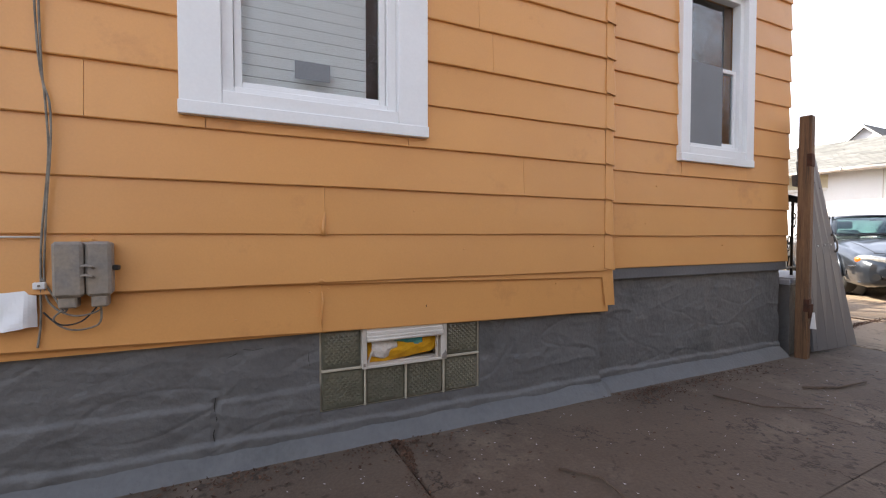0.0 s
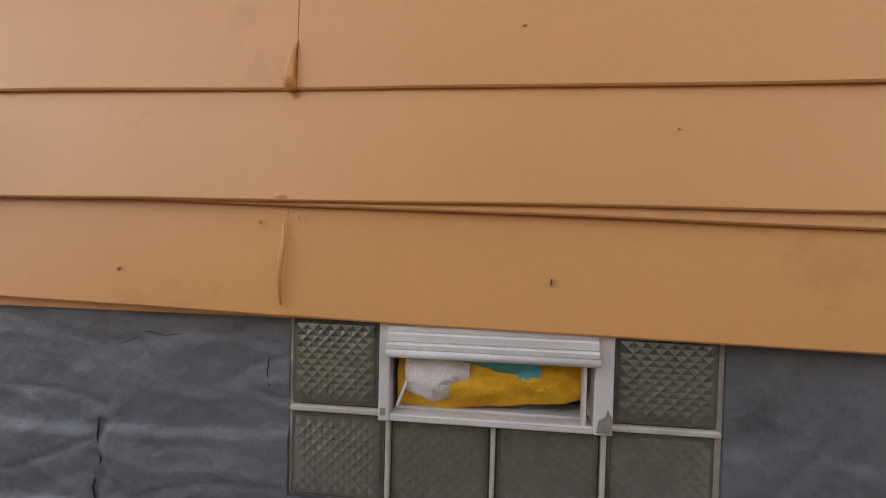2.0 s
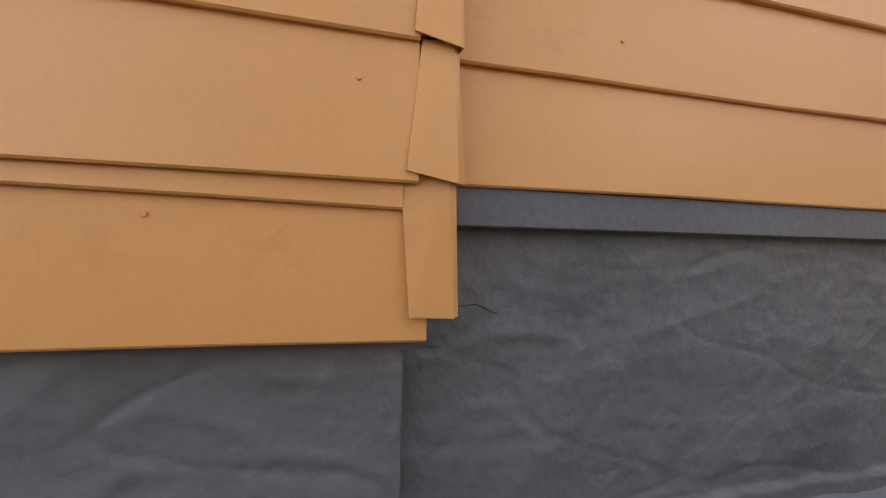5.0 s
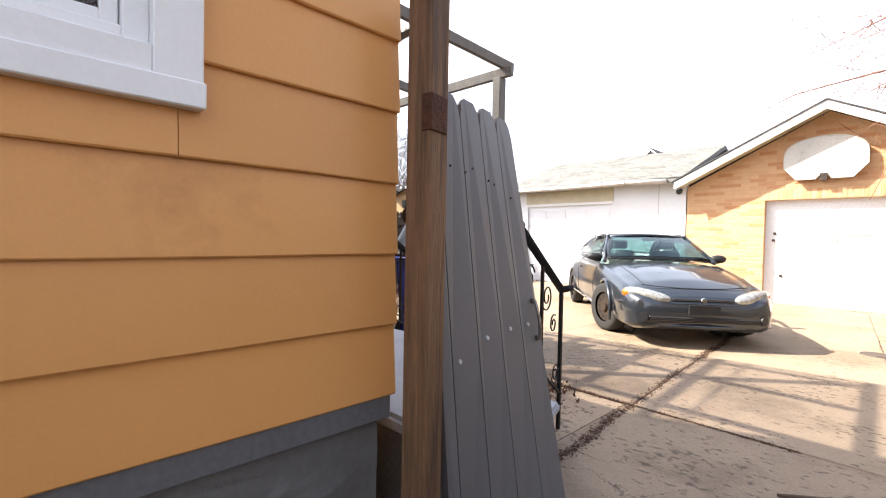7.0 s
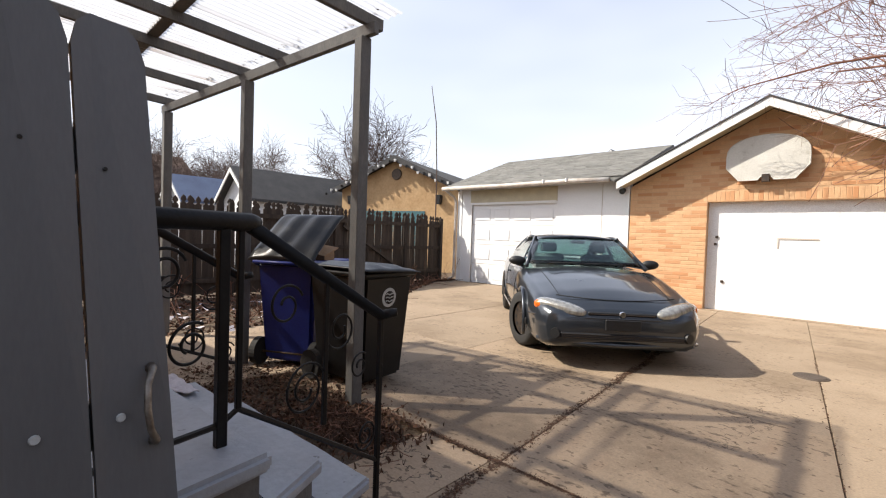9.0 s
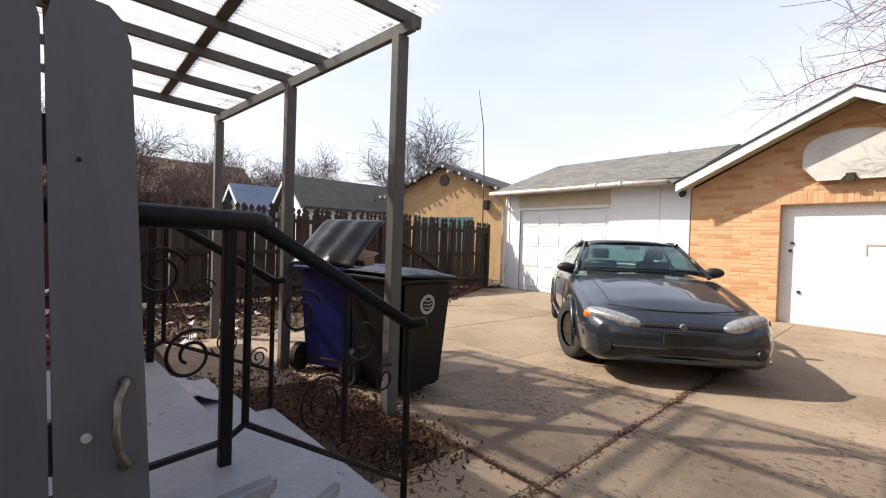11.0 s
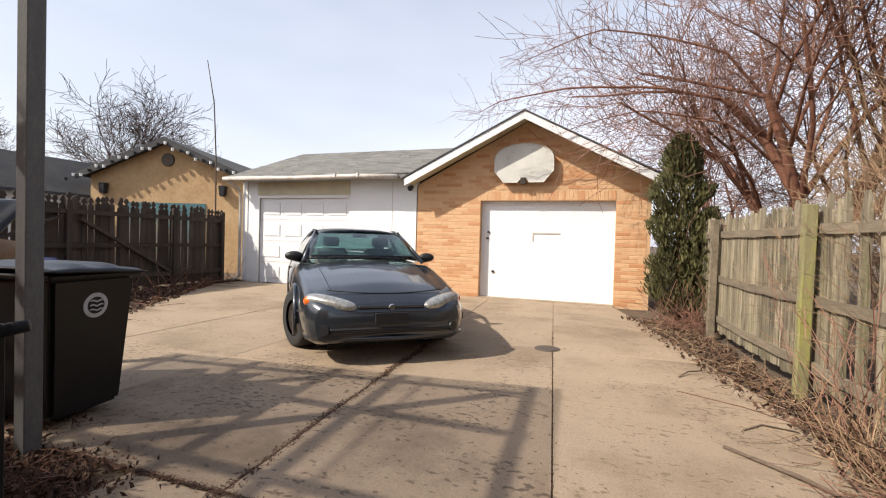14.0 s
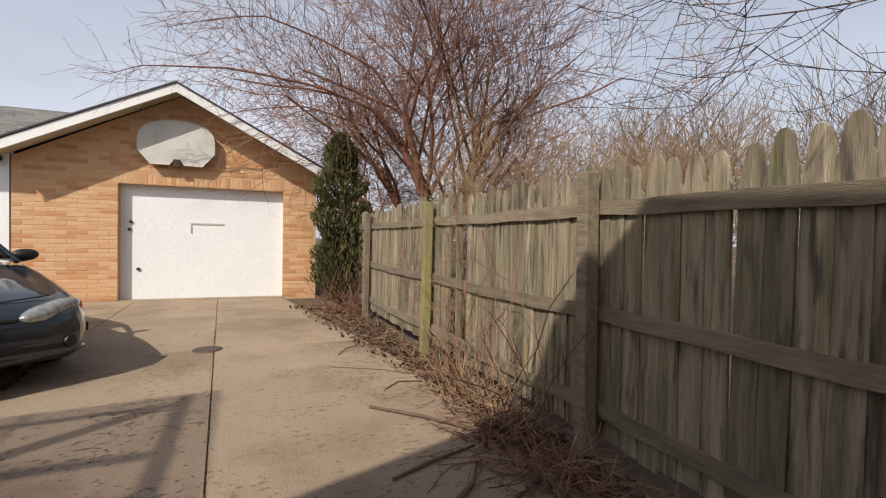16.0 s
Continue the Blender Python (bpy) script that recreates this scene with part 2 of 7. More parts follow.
M_DIRT = mat("bare soil", (0.075, 0.052, 0.035), (0.12, 0.085, 0.055), 0.95, 1.2, 25, 0.8, stain=((0.15, 0.12, 0.07), 0.35, 0.55, 0.7), dist=0.03)


def pitted(m, colour, scale, lo, hi, stretch=(1, 1, 1)):
    """Lays small worn spots of another colour over a material."""
    n, l = m.node_tree.nodes, m.node_tree.links
    p = n["Principled BSDF"]
    src = p.inputs["Base Color"].links[0].from_socket
    mp = n.new("ShaderNodeMapping")
    mp.inputs["Scale"].default_value = stretch
    l.new(n.new("ShaderNodeNewGeometry").outputs["Position"], mp.inputs["Vector"])
    fine = n.new("ShaderNodeTexNoise")
    fine.inputs["Scale"].default_value = scale
    fine.inputs["Detail"].default_value = 3.0
    wide = n.new("ShaderNodeTexNoise")
    wide.inputs["Scale"].default_value = scale * 0.07
    l.new(mp.outputs["Vector"], fine.inputs["Vector"])
    l.new(mp.outputs["Vector"], wide.inputs["Vector"])
    both = n.new("ShaderNodeMath")
    both.operation = "MULTIPLY_ADD"
    both.inputs[1].default_value = 0.45
    l.new(wide.outputs["Fac"], both.inputs[0])
    l.new(fine.outputs["Fac"], both.inputs[2])
    mr = n.new("ShaderNodeMapRange")
    mr.inputs[1].default_value, mr.inputs[2].default_value = lo, hi
    mr.inputs[4].default_value = 0.8
    l.new(both.outputs[0], mr.inputs[0])
    mx = n.new("ShaderNodeMix")
    mx.data_type = "RGBA"
    mx.inputs["B"].default_value = (*colour, 1)
    l.new(mr.outputs[0], mx.inputs["Factor"])
    l.new(src, mx.inputs["A"])
    l.new(mx.outputs["Result"], p.inputs["Base Color"])


pitted(M_CONC, (0.15, 0.105, 0.068), 16.0, 0.83, 0.92, (1.0, 1.5, 1.0))
pitted(M_CONCMID, (0.10, 0.07, 0.047), 16.0, 0.81, 0.90, (1.0, 1.5, 1.0))
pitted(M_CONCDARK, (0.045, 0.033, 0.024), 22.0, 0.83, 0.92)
M_STEP = mat("pale grey step paint", (0.42, 0.44, 0.475), (0.345, 0.36, 0.39), 0.6, 3, 40, 0.35, gamp=0.07, stain=((0.25, 0.25, 0.25), 5, 0.64, 0.78))


def cracked(m, colour, scale, width, stretch=(1, 1, 1), depth=0.004):
    """Adds thin wandering cracks, broken up in patches, in colour and relief."""
    n, l = m.node_tree.nodes, m.node_tree.links
    p = n["Principled BSDF"]
    src = p.inputs["Base Color"].links[0].from_socket
    mp = n.new("ShaderNodeMapping")
    mp.inputs["Scale"].default_value = stretch
    l.new(n.new("ShaderNodeNewGeometry").outputs["Position"], mp.inputs["Vector"])
    line = n.new("ShaderNodeTexNoise")
    line.inputs["Scale"].default_value = scale
    line.inputs["Detail"].default_value = 7.0
    line.inputs["Roughness"].default_value = 0.6
    patch = n.new("ShaderNodeTexNoise")
    patch.inputs["Scale"].default_value = scale * 1.3
    patch.inputs["Distortion"].default_value = 0.5
    for t in (line, patch):
        l.new(mp.outputs["Vector"], t.inputs["Vector"])
    off = n.new("ShaderNodeMath")
    off.operation = "SUBTRACT"
    off.inputs[1].default_value = 0.5
    l.new(line.outputs["Fac"], off.inputs[0])
    ab = n.new("ShaderNodeMath")
    ab.operation = "ABSOLUTE"
    l.new(off.outputs[0], ab.inputs[0])
    near = n.new("ShaderNodeMapRange")
    near.inputs[1].default_value, near.inputs[2].default_value = 0.0, width
    near.inputs[3].default_value, near.inputs[4].default_value = 1.0, 0.0
    l.new(ab.outputs[0], near.inputs[0])
    where = n.new("ShaderNodeMapRange")
    where.inputs[1].default_value, where.inputs[2].default_value = 0.5, 0.58
    l.new(patch.outputs["Color"], where.inputs[0])
    both = n.new("ShaderNodeMath")
    both.operation = "MULTIPLY"
    l.new(near.outputs[0], both.inputs[0])
    l.new(where.outputs[0], both.inputs[1])
    mx = n.new("ShaderNodeMix")
    mx.data_type = "RGBA"
    mx.inputs["B"].default_value = (*colour, 1)
    l.new(both.outputs[0], mx.inputs["Factor"])
    l.new(src, mx.inputs["A"])
    l.new(mx.outputs["Result"], p.inputs["Base Color"])
    inv = n.new("ShaderNodeMath")
    inv.operation = "SUBTRACT"
    inv.inputs[0].default_value = 1.0
    l.new(both.outputs[0], inv.inputs[1])
    bp = n.new("ShaderNodeBump")
    bp.inputs["Strength"].default_value = 0.8
    bp.inputs["Distance"].default_value = depth
    if p.inputs["Normal"].links:
        l.new(p.inputs["Normal"].links[0].from_socket, bp.inputs["Normal"])
    l.new(inv.outputs[0], bp.inputs["Height"])
    l.new(bp.outputs["Normal"], p.inputs["Normal"])


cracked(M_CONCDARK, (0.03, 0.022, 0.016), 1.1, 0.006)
cracked(M_CONCMID, (0.05, 0.035, 0.025), 0.45, 0.0022)
cracked(M_CONC, (0.08, 0.055, 0.04), 0.4, 0.0018)
pitted(M_STEP, (0.15, 0.145, 0.14), 26.0, 0.93, 0.99)
M_IRON = mat("black painted iron", (0.006, 0.006, 0.0065), (0.013, 0.012, 0.012), 0.5, 15, 90, 0.15, spec=0.3)
M_PORCH = mat("grey porch timber", (0.10, 0.10, 0.10), (0.155, 0.15, 0.14), 0.6, 4, 40, 0.3, stretch=(3, 3, 1), stain=((0.28, 0.25, 0.20), 8, 0.66, 0.76))
M_FENCE = mat("weathered fence wood", (0.35, 0.295, 0.205), (0.15, 0.122, 0.085), 0.85, 2.6, 34, 0.6, stretch=(8, 8, 0.6), vary=0.32,
              stain=((0.13, 0.125, 0.05), 1.6, 0.50, 0.68))
pitted(M_FENCE, (0.055, 0.044, 0.032), 9.0, 0.76, 0.92, (3.0, 3.0, 0.35))
M_FENCERAIL = mat("weathered fence rail", (0.25, 0.20, 0.14), (0.13, 0.105, 0.075), 0.85, 4, 36, 0.6, stretch=(6, 0.8, 6), vary=0.15)
M_FENCEPOST = mat("mossy fence post", (0.24, 0.215, 0.11), (0.17, 0.155, 0.08), 0.85, 3, 30, 0.5, stretch=(5, 5, 0.7), vary=0.15,
                  stain=((0.26, 0.25, 0.06), 2.0, 0.5, 0.65))
M_DARKFENCE = mat("dark old fence wood", (0.038, 0.028, 0.022), (0.07, 0.052, 0.040), 0.9, 2.2, 30, 0.5, stretch=(6, 6, 0.7), vary=0.3)
M_BRICK = mat("buff brick", (0.47, 0.225, 0.095), (0.40, 0.175, 0.07), 0.85, 6, 90, 0.35, vary=0.0)
M_BRICKMORT = mat("buff mortar", (0.57, 0.37, 0.215), (0.53, 0.335, 0.19), 0.9, 5, 80, 0.2)
M_GDOOR = mat("white garage door paint", (0.80, 0.805, 0.815), (0.77, 0.775, 0.785), 0.45, 1.5, 60, 0.05, stain=((0.66, 0.66, 0.66), 2.5, 0.66, 0.82))
M_SHINGLE = mat("grey asphalt shingle", (0.17, 0.17, 0.16), (0.23, 0.225, 0.21), 0.95, 1.5, 60, 0.6, vary=0.14, island=0.16)
M_DKSHINGLE = mat("dark asphalt shingle", (0.045, 0.045, 0.048), (0.075, 0.073, 0.072), 0.95, 2, 40, 0.5)
M_BLUEROOF = mat("blue shingle", (0.075, 0.10, 0.175), (0.10, 0.135, 0.22), 0.8, 2, 30, 0.4)
M_BROWNROOF = mat("brown far roof", (0.115, 0.075, 0.058), (0.15, 0.10, 0.076), 0.9, 0.6, 8, 0.3)
M_YELBRICK = mat("yellow far brick", (0.46, 0.31, 0.165), (0.36, 0.225, 0.11), 0.85, 2, 12, 0.3)
M_FARWHITE = mat("far white siding", (0.7, 0.71, 0.72), (0.6, 0.61, 0.63), 0.6, 1, 20, 0.1)
M_TEALDOOR = mat("teal far door", (0.03, 0.10, 0.12), (0.05, 0.14, 0.16), 0.6, 2, 20, 0.1)
M_GUTTER = mat("dirty white gutter", (0.62, 0.59, 0.55), (0.42, 0.35, 0.29), 0.5, 5, 60, 0.2)
M_CREAM = mat("peeling cream paint", (0.62, 0.56, 0.40), (0.52, 0.46, 0.33), 0.7, 5, 60, 0.3)
M_CARPAINT = mat("dark grey car paint", (0.035, 0.041, 0.050), (0.040, 0.046, 0.056), 0.30, 1.2, 150, 0.0, metal=0.55, coat=1.0,
                 stain=((0.055, 0.058, 0.06), 3, 0.6, 0.8))
M_BLACKPL = mat("black trim plastic", (0.012, 0.012, 0.013), (0.02, 0.02, 0.021), 0.5, 10, 90, 0.1)
M_RUBBER = mat("tyre rubber", (0.018, 0.018, 0.018), (0.03, 0.028, 0.026), 0.85, 12, 90, 0.3)
M_STEEL = mat("rusted steel rim", (0.05, 0.045, 0.042), (0.10, 0.07, 0.05), 0.5, 16, 80, 0.2, metal=0.7)
M_WORNMETAL = mat("worn bare metal", (0.36, 0.33, 0.29), (0.15, 0.115, 0.09), 0.45, 30, 90, 0.2, metal=0.8)
M_BOARDPAINT = mat("weathered white board", (0.60, 0.585, 0.54), (0.52, 0.505, 0.46), 0.6, 3, 70, 0.1, stain=((0.36, 0.33, 0.28), 6, 0.60, 0.74))
M_CHROME = mat("bright chrome", (0.75, 0.75, 0.76), (0.68, 0.68, 0.69), 0.12, 8, 60, 0.0, metal=1.0)
M_LENS = mat("hazed headlight lens", (0.50, 0.49, 0.45), (0.22, 0.215, 0.20), 0.16, 14, 40, 0.3, coat=1.0, metal=0.5, stretch=(2.0, 2.0, 0.6))
M_AMBER = mat("amber lens", (0.75, 0.16, 0.015), (0.6, 0.11, 0.01), 0.15, 20, 70, 0.05, coat=0.8)
M_CARGLASS = mat("tinted car glass", (0.34, 0.50, 0.48), (0.32, 0.47, 0.46), 0.03, 3, 30, 0.0, transmission=1.0, ior=1.45, gamp=0.0)
M_CARGLASS.node_tree.links.remove(M_CARGLASS.node_tree.nodes["Principled BSDF"].inputs["Roughness"].links[0])
M_CARGLASS.node_tree.nodes["Principled BSDF"].inputs["Roughness"].default_value = 0.03
M_SEAT = mat("grey seat cloth", (0.10, 0.105, 0.105), (0.14, 0.145, 0.145), 0.9, 8, 120, 0.2)
M_BLACKBIN = mat("black bin plastic", (0.007, 0.007, 0.008), (0.011, 0.011, 0.011), 0.34, 5, 80, 0.12, spec=0.45)
M_BLUEBIN = mat("blue bin plastic", (0.012, 0.02, 0.16), (0.016, 0.03, 0.21), 0.45, 5, 80, 0.1)
M_LOGO = mat("pale print", (0.55, 0.56, 0.55), (0.48, 0.49, 0.48), 0.6, 10, 60, 0.05)
M_CARD = mat("brown cardboard", (0.36, 0.22, 0.12), (0.30, 0.18, 0.09), 0.85, 6, 80, 0.1)
M_BARK = mat("reddish brown bark", (0.22, 0.094, 0.056), (0.14, 0.062, 0.04), 0.9, 9, 60, 0.5)
M_TWIG = mat("bare twig bark", (0.225, 0.112, 0.074), (0.14, 0.071, 0.049), 0.9, 2, 20, 0.0, island=0.35)
M_GREYTWIG = mat("grey twig bark", (0.115, 0.075, 0.06), (0.08, 0.055, 0.046), 0.9, 2, 20, 0.0, island=0.3)
M_DRY = mat("dry stems", (0.30, 0.20, 0.12), (0.20, 0.13, 0.075), 0.9, 3, 20, 0.0, island=0.35)
M_LEAF = mat("dead leaves", (0.125, 0.065, 0.037), (0.06, 0.034, 0.023), 0.9, 5, 40, 0.1, island=0.45)
M_CEDAR = mat("cedar foliage", (0.056, 0.057, 0.018), (0.092, 0.082, 0.028), 0.8, 3, 30, 0.0, island=0.4)
M_STICK = mat("fallen stick bark", (0.10, 0.07, 0.05), (0.15, 0.11, 0.08), 0.9, 10, 60, 0.3)
M_PAPER = mat("crumpled pale paper", (0.62, 0.58, 0.60), (0.5, 0.46, 0.49), 0.8, 10, 80, 0.2)
M_CHAIR = mat("white resin", (0.68, 0.68, 0.66), (0.60, 0.60, 0.58), 0.45, 5, 60, 0.05)
M_CASTIRON = mat("cast iron cover", (0.10, 0.08, 0.065), (0.14, 0.11, 0.09), 0.7, 20, 90, 0.4, metal=0.5)
M_SCREEN = mat("grey window screen", (0.16, 0.17, 0.18), (0.20, 0.21, 0.22), 0.5, 2, 300, 0.05)


def glass_mat(name, tint, rough):
    m = bpy.data.materials.new(name)
    m.use_nodes = True
    p = m.node_tree.nodes["Principled BSDF"]
    p.inputs["Base Color"].default_value = (*tint, 1)
    p.inputs["Roughness"].default_value = rough
    p.inputs["Transmission Weight"].default_value = 1.0
    p.inputs["IOR"].default_value = 1.45
    return m


M_PANE = glass_mat("window glass", (0.92, 0.95, 0.94), 0.01)


def corrugated_mat():
    m = bpy.data.materials.new("corrugated plastic")
    m.use_nodes = True
    n, l = m.node_tree.nodes, m.node_tree.links
    p = n["Principled BSDF"]
    out = n["Material Output"]
    pos = n.new("ShaderNodeNewGeometry").outputs["Position"]
    mp = n.new("ShaderNodeMapping")
    mp.inputs["Scale"].default_value = (3.0, 0.5, 1.0)
    nz = n.new("ShaderNodeTexNoise")
    nz.inputs["Scale"].default_value = 2.5
    nz.inputs["Detail"].default_value = 8.0
    l.new(pos, mp.inputs["Vector"])
    l.new(mp.outputs["Vector"], nz.inputs["Vector"])
    mr = n.new("ShaderNodeMapRange")
    mr.inputs[1].default_value, mr.inputs[2].default_value = 0.56, 0.74
    l.new(nz.outputs["Fac"], mr.inputs[0])
    mx = n.new("ShaderNodeMix")
    mx.data_type = "RGBA"
    mx.inputs["A"].default_value = (0.77, 0.77, 0.78, 1)
    mx.inputs["B"].default_value = (0.50, 0.42, 0.36, 1)
    l.new(mr.outputs[0], mx.inputs["Factor"])
    l.new(mx.outputs["Result"], p.inputs["Base Color"])
    p.inputs["Roughness"].default_value = 0.25
    tr = n.new("ShaderNodeBsdfTranslucent")
    l.new(mx.outputs["Result"], tr.inputs["Color"])
    tp = n.new("ShaderNodeBsdfTransparent")
    l.new(mx.outputs["Result"], tp.inputs["Color"])
    m1 = n.new("ShaderNodeMixShader")
    m1.inputs[0].default_value = 0.65
    l.new(tr.outputs[0], m1.inputs[1])
    l.new(tp.outputs[0], m1.inputs[2])
    m2 = n.new("ShaderNodeMixShader")
    m2.inputs[0].default_value = 0.88
    l.new(p.outputs[0], m2.inputs[1])
    l.new(m1.outputs[0], m2.inputs[2])
    l.new(m2.outputs[0], out.inputs["Surface"])
    return m


M_CORR = corrugated_mat()


def brick_mat(name, a, b, c):
    """Brick faces whose tone differs from brick to brick."""
    m = mat(name, a, b, 0.85, 8, 110, 0.35)
    n, l = m.node_tree.nodes, m.node_tree.links
    p = n["Principled BSDF"]
    src = p.inputs["Base Color"].links[0].from_socket
    oi = n.new("ShaderNodeObjectInfo")
    ge = n.new("ShaderNodeNewGeometry")
    ad = n.new("ShaderNodeMath")
    ad.operation = "ADD"
    l.new(oi.outputs["Random"], ad.inputs[0])
    l.new(ge.outputs["Random Per Island"], ad.inputs[1])
    fr = n.new("ShaderNodeMath")
    fr.operation = "FRACT"
    l.new(ad.outputs[0], fr.inputs[0])
    mr = n.new("ShaderNodeMapRange")
    mr.inputs[1].default_value, mr.inputs[2].default_value = 0.50, 0.95
    l.new(fr.outputs[0], mr.inputs[0])
    mx = n.new("ShaderNodeMix")
    mx.data_type = "RGBA"
    mx.inputs["B"].default_value = (*c, 1)
    l.new(mr.outputs[0], mx.inputs["Factor"])
    l.new(src, mx.inputs["A"])
    l.new(mx.outputs["Result"], p.inputs["Base Color"])
    return m


M_BRICKS = brick_mat("buff brick faces", (0.63, 0.395, 0.225), (0.58, 0.35, 0.19), (0.50, 0.245, 0.115))

# ---- ground and driveway ----
gb = bmesh.new()
grid(gb, 60, 60, lambda u, v: (math.copysign(abs(2 * u - 1) ** 3, u - 0.5) * 600, math.copysign(abs(2 * v - 1) ** 3, v - 0.5) * 600 + 6, -0.04))
solo("ground", gb, M_DIRT, "brown bare soil with dead grass around the driveway", "ground", "structure")

drive = thing("driveway", "tan stained concrete driveway slabs with open dirty joints", "driveway", kind="structure")


def slab(corners, dz=0.0, m=None):
    cx = sum(c[0] for c in corners) / len(corners)
    cy = sum(c[1] for c in corners) / len(corners)
    bm = bmesh.new()
    g = 0.0028
    rings = []
    for inset, z in ((g, -0.12), (g, -0.008), (g + 0.005, dz)):
        ring = []
        for x, y in corners:
            d = Vector((cx - x, cy - y))
            k = inset * 1.5 / d.length
            ring.append(bm.verts.new((x + d.x * k, y + d.y * k, z)))
        rings.append(ring)
    n = len(corners)
    for a, b in zip(rings, rings[1:]):
        for i in range(n):
            bm.faces.new((a[i], a[(i + 1) % n], b[(i + 1) % n], b[i]))
    bm.faces.new(rings[-1])
    bmesh.ops.recalc_face_normals(bm, faces=bm.faces[:])
    part("slab", bm, m or M_CONC, drive)


def line_a(y):
    return -0.40 - 0.06 * (y - 6.3)


def line_b(y):
    return 1.10 - 0.085 * (y - 6.8)


def edge_r(y):
    return 2.78 - 0.17 * max(0.0, y - 8.0) ** 1.05 if y > 8 else 2.78


ROWS_Y = [-7.0, -4.4, -2.0, 0.3, 2.55, 4.6, 6.27, 8.2, 9.95, 12.1, 14.18]
for k, (ya, yb) in enumerate(zip(ROWS_Y, ROWS_Y[1:])):
    dz = (-0.004, 0.0, 0.003, -0.002)[k % 4]
    if yb <= 6.3:
        xm0, xm1 = 1.24, 1.15
        lo0 = 0.03 if yb <= 4.7 else -0.45
        # slabs alongside the house take the concrete with shade in its colour
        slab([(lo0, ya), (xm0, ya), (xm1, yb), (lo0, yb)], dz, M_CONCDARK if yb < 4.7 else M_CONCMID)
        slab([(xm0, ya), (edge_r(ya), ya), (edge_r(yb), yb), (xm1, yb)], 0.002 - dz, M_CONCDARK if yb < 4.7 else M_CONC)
    else:
        slab([(line_a(ya), ya), (line_b(ya), ya), (line_b(yb), yb), (line_a(yb), yb)], dz, M_CONCMID if yb < 8.3 else M_CONC)
        slab([(line_b(ya), ya), (edge_r(ya), ya), (edge_r(yb), yb), (line_b(yb), yb)], 0.002)
        slab([(-2.2, ya), (line_a(ya), ya), (line_a(yb), yb), (-2.2, yb)], 0.001, M_CONCMID if yb < 10 else M_CONC)
        lim0 = -4.6 - 0.62 * max(0.0, ya - 8.2)
        lim1 = -4.6 - 0.62 * max(0.0, yb - 8.2)
        if ya < 8:
            slab([(-4.9, ya), (-2.2, ya), (-2.2, yb), (-4.6, yb)], -0.002)
        else:
            slab([(-3.9, ya), (-2.2, ya), (-2.2, yb), (-3.9, yb)], -0.002)
            slab([(lim0, ya), (-3.9, ya), (-3.9, yb), (lim1, yb)], 0.0)
slab([(-0.98, 5.30), (-0.455, 5.30), (-0.455, 6.262), (-0.98, 6.262)], -0.006, M_CONCMID)
slab([(-4.9, 5.2), (-2.9, 5.2), (-2.7, 6.27), (-4.9, 6.27)], -0.003)

cover = thing("drain_cover", "round rusty cast iron drain cover set in concrete", "drain cover", (0.77, 9.93, 0.0))
part("frame_ring", disc_solid(bmesh.new(), (0, 0, 0.002), (0, 0, 1), 0.15, 0.145, 0.012, 28), M_CASTIRON, cover)
part("lid", disc_solid(bmesh.new(), (0, 0, 0.006), (0, 0, 1), 0.125, 0.12, 0.012, 28), M_CASTIRON, cover)

# ---- house ----
house = thing("house", "orange clapboard house with grey painted masonry foundation", "house")
COURSE = 0.2125
Z0 = 0.5515
REAR_X = -0.045
Y_STEP, Y_REAR, Y_FRONT = 1.715, 3.74, -6.0
WIN = [(-0.39, 0.36, 1.555, 2.82, 0.0), (-2.1, -1.25, 1.555, 2.82, 0.0), (2.49, 3.12, 1.59, 2.72, REAR_X)]


def wall_sections(parent, m, y0, y1, z0, z1, x0, x1, holes):
    """Wall pieces round openings, each one a part."""
    ys = sorted({y0, y1, *[v for h in holes for v in h[:2] if y0 < v < y1]})
    for a, b in zip(ys, ys[1:]):
        hs = [h for h in holes if h[0] < (a + b) / 2 < h[1]]
        cuts = [z0] + [v for h in sorted(hs, key=lambda h: h[2]) for v in h[2:4]] + [z1]
        for c, d in zip(cuts[::2], cuts[1::2]):
            part("wall", bx((x0, a, c), (x1, b, d)), m, parent)


wall_sections(house, M_SIDING, Y_FRONT, Y_STEP, 0.53, 4.72, -0.14, -0.002, [w[:4] for w in WIN[:2]])
wall_sections(house, M_SIDING, Y_STEP, Y_REAR - 0.003, 0.72, 4.72, -0.19, REAR_X - 0.002, [WIN[2][:4]])
# house width out of view, set by how far its shade should reach
LEFT_X = -6.6
part("wall", bx((LEFT_X, Y_REAR - 0.12, 0.0), (-0.19, Y_REAR, 2.7)), M_SIDING, house)
part("wall", bx((LEFT_X, Y_FRONT, 0.0), (LEFT_X + 0.14, Y_REAR - 0.12, 2.7)), M_SIDING, house)
part("wall", bx((LEFT_X + 0.14, Y_FRONT, 0.0), (-0.14, Y_FRONT + 0.12, 2.7)), M_SIDING, house)
for y0, y1 in ((Y_REAR - 0.12, Y_REAR), (Y_FRONT, Y_FRONT + 0.12)):
    part("gable_wall", prism(bmesh.new(), [(LEFT_X, 2.7), (-0.195, 2.7), (-0.195, 4.74), (-0.6, 4.88), (-2.88, 2.90), (LEFT_X, 2.81)], y0, y1), M_SIDING, house)
part("floor", bx((LEFT_X + 0.14, Y_FRONT + 0.12, 0.85), (-0.2, Y_REAR - 0.12, 0.9)), M_SIDING, house)
# unseen roof; its lopsided outline is shaped for the shadows on yard and fence
rb = bmesh.new()
